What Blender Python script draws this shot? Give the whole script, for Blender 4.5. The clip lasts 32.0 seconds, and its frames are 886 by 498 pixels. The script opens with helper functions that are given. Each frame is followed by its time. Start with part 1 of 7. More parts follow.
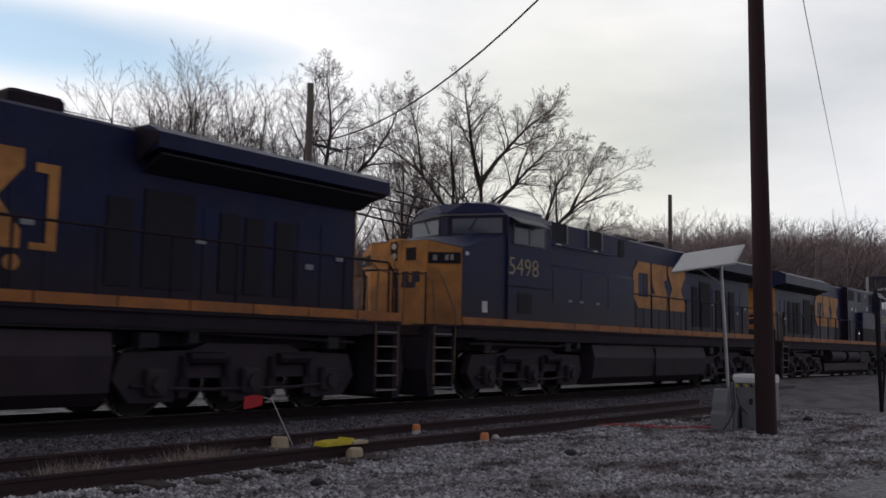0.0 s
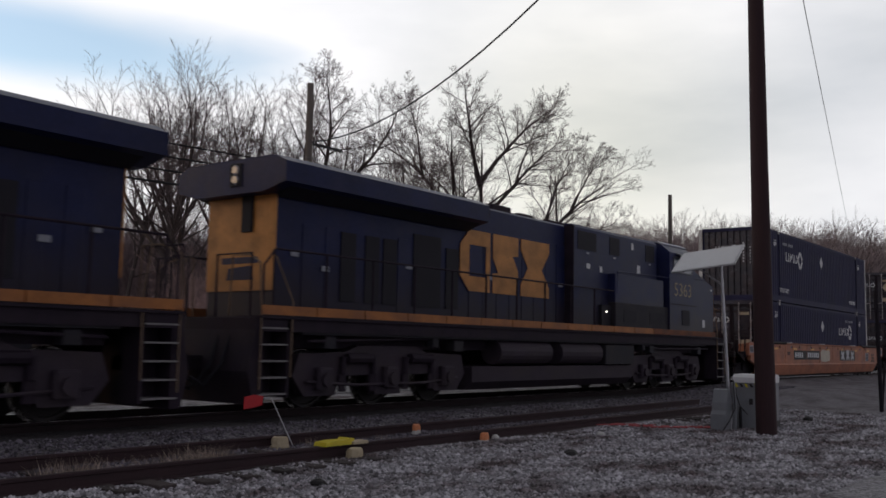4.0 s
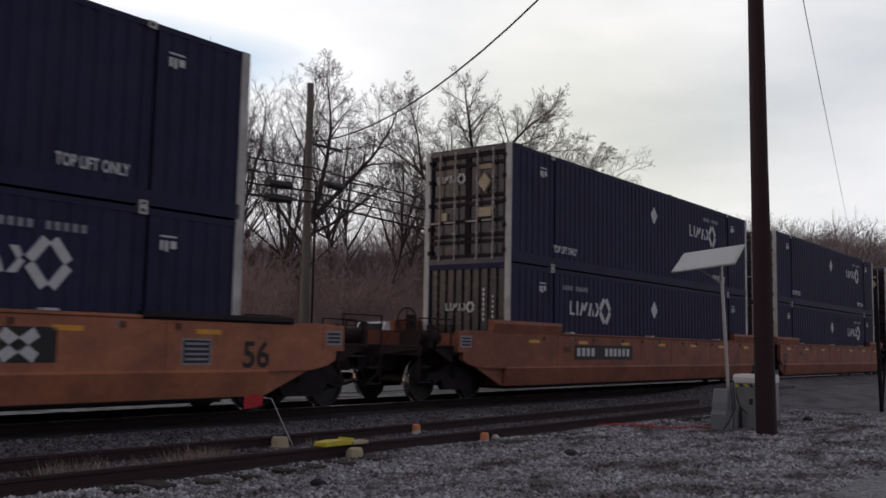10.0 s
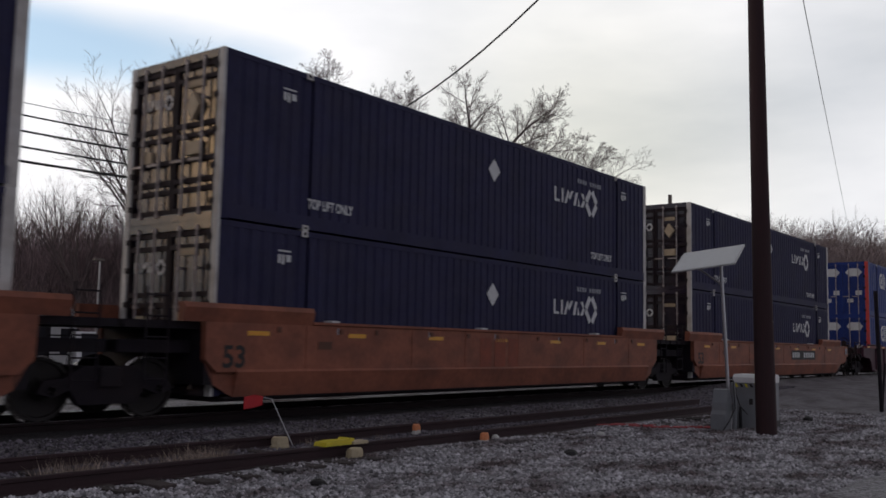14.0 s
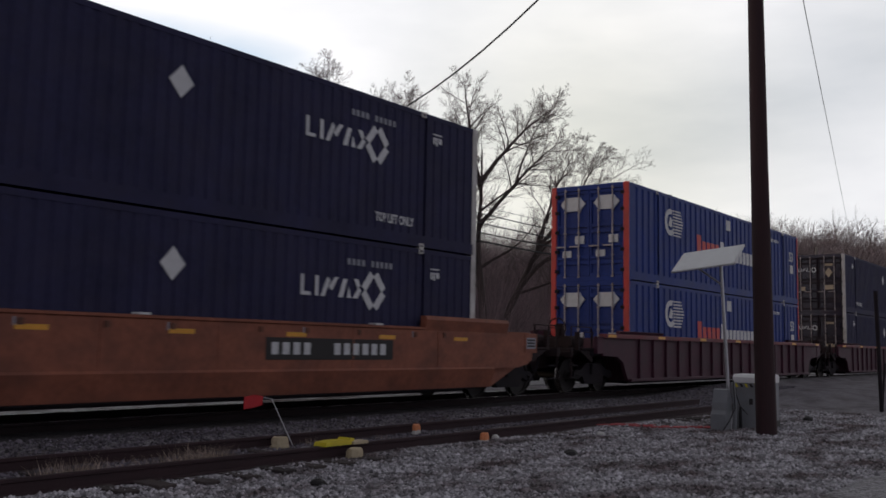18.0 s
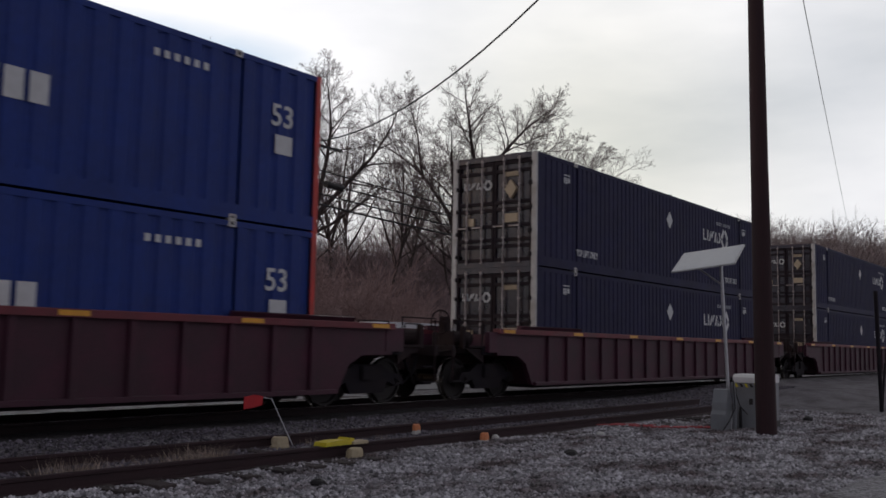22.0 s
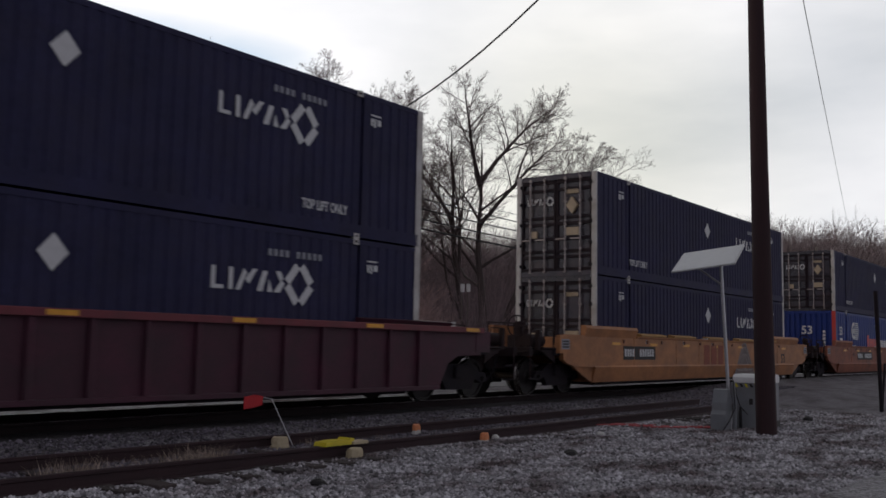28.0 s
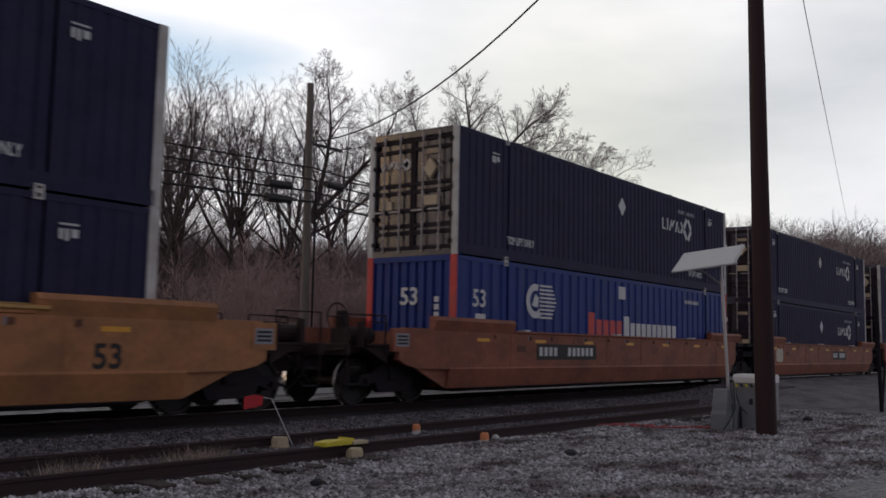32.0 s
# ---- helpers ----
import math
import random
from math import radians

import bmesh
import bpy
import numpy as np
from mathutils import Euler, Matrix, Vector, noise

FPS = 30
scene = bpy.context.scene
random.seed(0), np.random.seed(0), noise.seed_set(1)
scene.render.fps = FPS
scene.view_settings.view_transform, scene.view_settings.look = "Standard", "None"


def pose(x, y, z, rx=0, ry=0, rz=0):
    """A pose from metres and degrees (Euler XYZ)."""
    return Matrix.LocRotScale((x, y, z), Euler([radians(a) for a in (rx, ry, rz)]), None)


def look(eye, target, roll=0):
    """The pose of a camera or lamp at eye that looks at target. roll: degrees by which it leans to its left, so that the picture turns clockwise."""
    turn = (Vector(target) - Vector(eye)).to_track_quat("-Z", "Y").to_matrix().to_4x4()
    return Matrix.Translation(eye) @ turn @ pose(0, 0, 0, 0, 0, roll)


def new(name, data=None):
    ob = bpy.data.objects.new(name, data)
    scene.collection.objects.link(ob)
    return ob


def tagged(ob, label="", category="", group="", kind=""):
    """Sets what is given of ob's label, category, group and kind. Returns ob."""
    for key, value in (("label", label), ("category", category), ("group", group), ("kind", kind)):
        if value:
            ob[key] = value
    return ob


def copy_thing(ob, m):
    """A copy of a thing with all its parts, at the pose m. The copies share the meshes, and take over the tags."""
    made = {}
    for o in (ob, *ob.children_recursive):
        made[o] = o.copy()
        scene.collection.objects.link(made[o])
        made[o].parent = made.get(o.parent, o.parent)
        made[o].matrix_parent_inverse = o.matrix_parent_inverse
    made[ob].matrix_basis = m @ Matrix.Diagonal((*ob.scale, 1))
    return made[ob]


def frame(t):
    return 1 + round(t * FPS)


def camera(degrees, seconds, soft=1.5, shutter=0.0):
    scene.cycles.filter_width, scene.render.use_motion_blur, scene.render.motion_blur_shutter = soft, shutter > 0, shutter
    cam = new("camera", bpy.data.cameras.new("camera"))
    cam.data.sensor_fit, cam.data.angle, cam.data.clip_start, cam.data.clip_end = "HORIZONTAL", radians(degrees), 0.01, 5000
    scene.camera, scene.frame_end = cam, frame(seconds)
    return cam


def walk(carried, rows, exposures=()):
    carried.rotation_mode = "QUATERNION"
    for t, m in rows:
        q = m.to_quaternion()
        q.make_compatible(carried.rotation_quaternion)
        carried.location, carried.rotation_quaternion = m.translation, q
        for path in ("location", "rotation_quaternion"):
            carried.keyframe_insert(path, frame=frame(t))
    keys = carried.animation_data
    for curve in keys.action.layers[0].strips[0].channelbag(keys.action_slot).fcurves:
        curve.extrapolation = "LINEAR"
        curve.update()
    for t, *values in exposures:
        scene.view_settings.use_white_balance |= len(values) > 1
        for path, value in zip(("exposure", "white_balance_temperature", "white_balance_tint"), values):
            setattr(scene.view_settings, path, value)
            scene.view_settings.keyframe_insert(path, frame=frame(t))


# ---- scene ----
cam = camera(50.554, 32.0, soft=1.6, shutter=0.3)
EYE = Vector((0.0, 0.0, 1.55))
AIM = Vector((math.sin(radians(52.676)) * math.cos(radians(5.888)), math.cos(radians(52.676)) * math.cos(radians(5.888)), math.sin(radians(5.888))))
VIEW = look(EYE, EYE + AIM, 1.1106)
walk(cam, [(0, VIEW), (32, VIEW)], [(0, 0.0, 6330, 11), (32, 0.0, 6330, 11)])

# ---- world, sun, exposure ----
SUN_AZ, SUN_EL = -43.0, 11.0        # degrees from +y towards +x, and above the horizon
world = bpy.data.worlds.new("overcast_dusk")
scene.world = world
world.use_nodes = True
wn, wl = world.node_tree.nodes, world.node_tree.links
wn.clear()
w_out = wn.new("ShaderNodeOutputWorld")
w_bg = wn.new("ShaderNodeBackground")
w_sky = wn.new("ShaderNodeTexSky")
w_sky.sky_type, w_sky.sun_disc = "NISHITA", False
w_sky.sun_elevation, w_sky.sun_rotation = radians(SUN_EL), radians(SUN_AZ)
w_gain = wn.new("ShaderNodeVectorMath")
w_gain.operation = "SCALE"
w_gain.inputs["Scale"].default_value = 3.0
w_co = wn.new("ShaderNodeTexCoord")
w_map = wn.new("ShaderNodeMapping")
w_map.inputs["Scale"].default_value = (1.0, 1.0, 3.2)
w_map.inputs["Location"].default_value = (0.35, 0.1, 0.62)
w_noise = wn.new("ShaderNodeTexNoise")
w_noise.inputs["Scale"].default_value = 1.6
w_noise.inputs["Detail"].default_value = 6.0
w_noise.inputs["Roughness"].default_value = 0.5
w_tone = wn.new("ShaderNodeValToRGB")
w_tone.color_ramp.elements[0].position, w_tone.color_ramp.elements[1].position = 0.36, 0.66
w_tone.color_ramp.elements[0].color = (11.2, 11.0, 10.9, 1)
w_tone.color_ramp.elements[1].color = (6.9, 7.15, 7.4, 1)
wl.new(w_co.outputs["Generated"], w_map.inputs["Vector"])
wl.new(w_map.outputs[0], w_noise.inputs["Vector"])
wl.new(w_noise.outputs["Fac"], w_tone.inputs[0])
# a gap in the cloud through which the blue shows
w_gap = wn.new("ShaderNodeVectorMath")
w_gap.operation = "SUBTRACT"
wl.new(w_co.outputs["Generated"], w_gap.inputs[0])
w_gap.inputs[1].default_value = (0.445, 0.85, 0.285)
w_flat = wn.new("ShaderNodeVectorMath")
w_flat.operation = "MULTIPLY"
wl.new(w_gap.outputs[0], w_flat.inputs[0])
w_flat.inputs[1].default_value = (1.0, 1.0, 6.5)
w_len = wn.new("ShaderNodeVectorMath")
w_len.operation = "LENGTH"
wl.new(w_flat.outputs[0], w_len.inputs[0])
w_edge = wn.new("ShaderNodeMath")
w_edge.operation = "MULTIPLY_ADD"
wl.new(w_noise.outputs["Fac"], w_edge.inputs[0])
w_edge.inputs[1].default_value = 0.55
wl.new(w_len.outputs["Value"], w_edge.inputs[2])
w_cover = wn.new("ShaderNodeMapRange")
w_cover.interpolation_type = "SMOOTHSTEP"
w_cover.inputs["From Min"].default_value, w_cover.inputs["From Max"].default_value = 0.3, 0.52
w_cover.inputs["To Min"].default_value = 0.15
wl.new(w_edge.outputs[0], w_cover.inputs["Value"])
w_mix = wn.new("ShaderNodeMix")
w_mix.data_type = "RGBA"
wl.new(w_sky.outputs[0], w_gain.inputs[0])
wl.new(w_cover.outputs[0], w_mix.inputs["Factor"])
wl.new(w_gain.outputs[0], w_mix.inputs["A"])
wl.new(w_tone.outputs[0], w_mix.inputs["B"])
# the cloud is bright over the sunset's half of the sky, heavy overhead and behind
w_dir = wn.new("ShaderNodeSeparateXYZ")
wl.new(w_co.outputs["Generated"], w_dir.inputs[0])
w_side = wn.new("ShaderNodeMapRange")
w_side.interpolation_type = "SMOOTHSTEP"
w_side.inputs["From Min"].default_value, w_side.inputs["From Max"].default_value = -0.5, 0.95
w_side.inputs["To Min"].default_value, w_side.inputs["To Max"].default_value = 0.42, 1.0
w_dot = wn.new("ShaderNodeVectorMath")
w_dot.operation = "DOT_PRODUCT"
wl.new(w_co.outputs["Generated"], w_dot.inputs[0])
w_dot.inputs[1].default_value = (0.5, 0.866, 0.0)
wl.new(w_dot.outputs["Value"], w_side.inputs["Value"])
w_up = wn.new("ShaderNodeMapRange")
w_up.interpolation_type = "SMOOTHSTEP"
w_up.inputs["From Min"].default_value, w_up.inputs["From Max"].default_value = 0.36, 0.8
w_up.inputs["To Min"].default_value, w_up.inputs["To Max"].default_value = 1.0, 0.45
wl.new(w_dir.outputs["Z"], w_up.inputs["Value"])
w_str = wn.new("ShaderNodeMath")
w_str.operation = "MULTIPLY"
wl.new(w_side.outputs[0], w_str.inputs[0])
wl.new(w_up.outputs[0], w_str.inputs[1])
w_str2 = wn.new("ShaderNodeMath")
w_str2.operation = "MULTIPLY"
wl.new(w_str.outputs[0], w_str2.inputs[0])
w_str2.inputs[1].default_value = 0.094
# a faint warm thinning of the cloud low over the far woods
w_warm = wn.new("ShaderNodeVectorMath")
w_warm.operation = "DISTANCE"
wl.new(w_co.outputs["Generated"], w_warm.inputs[0])
w_warm.inputs[1].default_value = (0.86, 0.48, 0.17)
w_near = wn.new("ShaderNodeMapRange")
w_near.interpolation_type = "SMOOTHSTEP"
w_near.inputs["From Max"].default_value, w_near.inputs["To Min"].default_value, w_near.inputs["To Max"].default_value = 0.3, 0.8, 0.0
wl.new(w_warm.outputs["Value"], w_near.inputs["Value"])
w_cream = wn.new("ShaderNodeMix")
w_cream.data_type, w_cream.blend_type = "RGBA", "MULTIPLY"
wl.new(w_near.outputs[0], w_cream.inputs["Factor"])
wl.new(w_mix.outputs["Result"], w_cream.inputs["A"])
w_cream.inputs["B"].default_value = (1.0, 0.975, 0.83, 1)
# away from the sunset the dusk is bluer
w_dusk = wn.new("ShaderNodeMapRange")
w_dusk.interpolation_type = "SMOOTHSTEP"
w_dusk.inputs["From Min"].default_value, w_dusk.inputs["From Max"].default_value = -0.6, 0.5
w_dusk.inputs["To Min"].default_value, w_dusk.inputs["To Max"].default_value = 1.0, 0.0
wl.new(w_dot.outputs["Value"], w_dusk.inputs["Value"])
w_blue = wn.new("ShaderNodeMix")
w_blue.data_type, w_blue.blend_type = "RGBA", "MULTIPLY"
wl.new(w_dusk.outputs[0], w_blue.inputs["Factor"])
wl.new(w_cream.outputs["Result"], w_blue.inputs["A"])
w_blue.inputs["B"].default_value = (1.03, 0.985, 1.1, 1)
wl.new(w_blue.outputs["Result"], w_bg.inputs["Color"])
wl.new(w_str2.outputs[0], w_bg.inputs["Strength"])
wl.new(w_bg.outputs[0], w_out.inputs[0])

sun_data = bpy.data.lights.new("sun", "SUN")
sun_data.energy, sun_data.angle, sun_data.color = 0.18, radians(9), (1.0, 0.6, 0.26)
sun = new("sun", sun_data)
sun_dir = Vector((math.sin(radians(SUN_AZ)) * math.cos(radians(SUN_EL)), math.cos(radians(SUN_AZ)) * math.cos(radians(SUN_EL)), math.sin(radians(SUN_EL))))
sun.matrix_world = look(sun_dir * 200, (0, 0, 0))

# ---- materials ----
def mat(name, color, rough=0.6, metal=0.0, var=0.25, scale=3.0, color2=None, bump=0.0, bscale=40.0, stretch=(1, 1, 1), per="", spec=0.5, dirt=None, dirt_amount=0.45, coat=0.0):
    """A surface with stains at one scale and grain at a finer one; per='obj' or 'isle' varies each piece."""
    m = bpy.data.materials.new(name)
    m.use_nodes = True
    n, l = m.node_tree.nodes, m.node_tree.links
    b = n["Principled BSDF"]
    b.inputs["Roughness"].default_value, b.inputs["Metallic"].default_value = rough, metal
    b.inputs["Specular IOR Level"].default_value = spec
    b.inputs["Coat Weight"].default_value = coat
    co = n.new("ShaderNodeTexCoord")
    mp = n.new("ShaderNodeMapping")
    mp.inputs["Scale"].default_value = stretch
    l.new(co.outputs["Object"], mp.inputs["Vector"])
    big, fine = n.new("ShaderNodeTexNoise"), n.new("ShaderNodeTexNoise")
    big.inputs["Scale"].default_value, big.inputs["Detail"].default_value, big.inputs["Roughness"].default_value = scale, 6, 0.6
    fine.inputs["Scale"].default_value, fine.inputs["Detail"].default_value = scale * 14, 4
    l.new(mp.outputs[0], big.inputs["Vector"])
    l.new(mp.outputs[0], fine.inputs["Vector"])
    add = n.new("ShaderNodeMath")
    add.operation = "MULTIPLY_ADD"
    l.new(fine.outputs["Fac"], add.inputs[0])
    add.inputs[1].default_value = 0.45
    l.new(big.outputs["Fac"], add.inputs[2])
    ramp = n.new("ShaderNodeValToRGB")
    ramp.color_ramp.elements[0].position, ramp.color_ramp.elements[1].position = 0.5, 0.98
    c2 = color2 or tuple(c * (1 - var) for c in color)
    c1 = tuple(min(1, c * (1 + var * 0.6)) for c in color)
    ramp.color_ramp.elements[0].color, ramp.color_ramp.elements[1].color = (*c2, 1), (*c1, 1)
    l.new(add.outputs[0], ramp.inputs[0])
    col = ramp.outputs[0]
    if dirt:
        streak = n.new("ShaderNodeTexNoise")
        smap = n.new("ShaderNodeMapping")
        smap.inputs["Scale"].default_value = (1.1, 1.6, 1.7)
        l.new(co.outputs["Object"], smap.inputs["Vector"])
        l.new(smap.outputs[0], streak.inputs["Vector"])
        streak.inputs["Scale"].default_value, streak.inputs["Detail"].default_value = 1.3, 8
        sr = n.new("ShaderNodeValToRGB")
        sr.color_ramp.elements[0].position, sr.color_ramp.elements[1].position = 0.42, 0.75
        sr.color_ramp.elements[1].color = (dirt_amount, dirt_amount, dirt_amount, 1)
        l.new(streak.outputs["Fac"], sr.inputs[0])
        dm = n.new("ShaderNodeMix")
        dm.data_type = "RGBA"
        l.new(sr.outputs[0], dm.inputs["Factor"])
        l.new(col, dm.inputs["A"])
        dm.inputs["B"].default_value = (*dirt, 1)
        col = dm.outputs["Result"]
    if per:
        src = n.new("ShaderNodeObjectInfo" if per == "obj" else "ShaderNodeNewGeometry")
        hs = n.new("ShaderNodeHueSaturation")
        mr = n.new("ShaderNodeMapRange")
        mr.inputs["To Min"].default_value, mr.inputs["To Max"].default_value = (0.5, 1.5) if per == "obj" else (0.25, 1.8)
        l.new(src.outputs["Random" if per == "obj" else "Random Per Island"], mr.inputs["Value"])
        l.new(mr.outputs[0], hs.inputs["Value"])
        l.new(col, hs.inputs["Color"])
        col = hs.outputs[0]
    l.new(col, b.inputs["Base Color"])
    rr = n.new("ShaderNodeMapRange")
    rr.inputs["To Min"].default_value, rr.inputs["To Max"].default_value = max(0.05, rough - 0.12), min(1, rough + 0.12)
    l.new(big.outputs["Fac"], rr.inputs["Value"])
    l.new(rr.outputs[0], b.inputs["Roughness"])
    if bump:
        bn, bp = n.new("ShaderNodeTexNoise"), n.new("ShaderNodeBump")
        bn.inputs["Scale"].default_value, bn.inputs["Detail"].default_value = bscale, 4
        l.new(mp.outputs[0], bn.inputs["Vector"])
        l.new(bn.outputs["Fac"], bp.inputs["Height"])
        bp.inputs["Strength"].default_value, bp.inputs["Distance"].default_value = 0.6, bump
        l.new(bp.outputs[0], b.inputs["Normal"])
    return m


def glow(name, color, strength):
    m = bpy.data.materials.new(name)
    m.use_nodes = True
    b = m.node_tree.nodes["Principled BSDF"]
    b.inputs["Emission Color"].default_value = (*color, 1)
    b.inputs["Emission Strength"].default_value = strength
    return m


def glass(name, sky_tint=(0.085, 0.1, 0.13)):
    m = bpy.data.materials.new(name)
    m.use_nodes = True
    b = m.node_tree.nodes["Principled BSDF"]
    # part of the sky's reflection is put into this base colour
    b.inputs["Base Color"].default_value = (*sky_tint, 1)
    b.inputs["Roughness"].default_value = 0.1
    b.inputs["Specular IOR Level"].default_value = 0.5
    return m


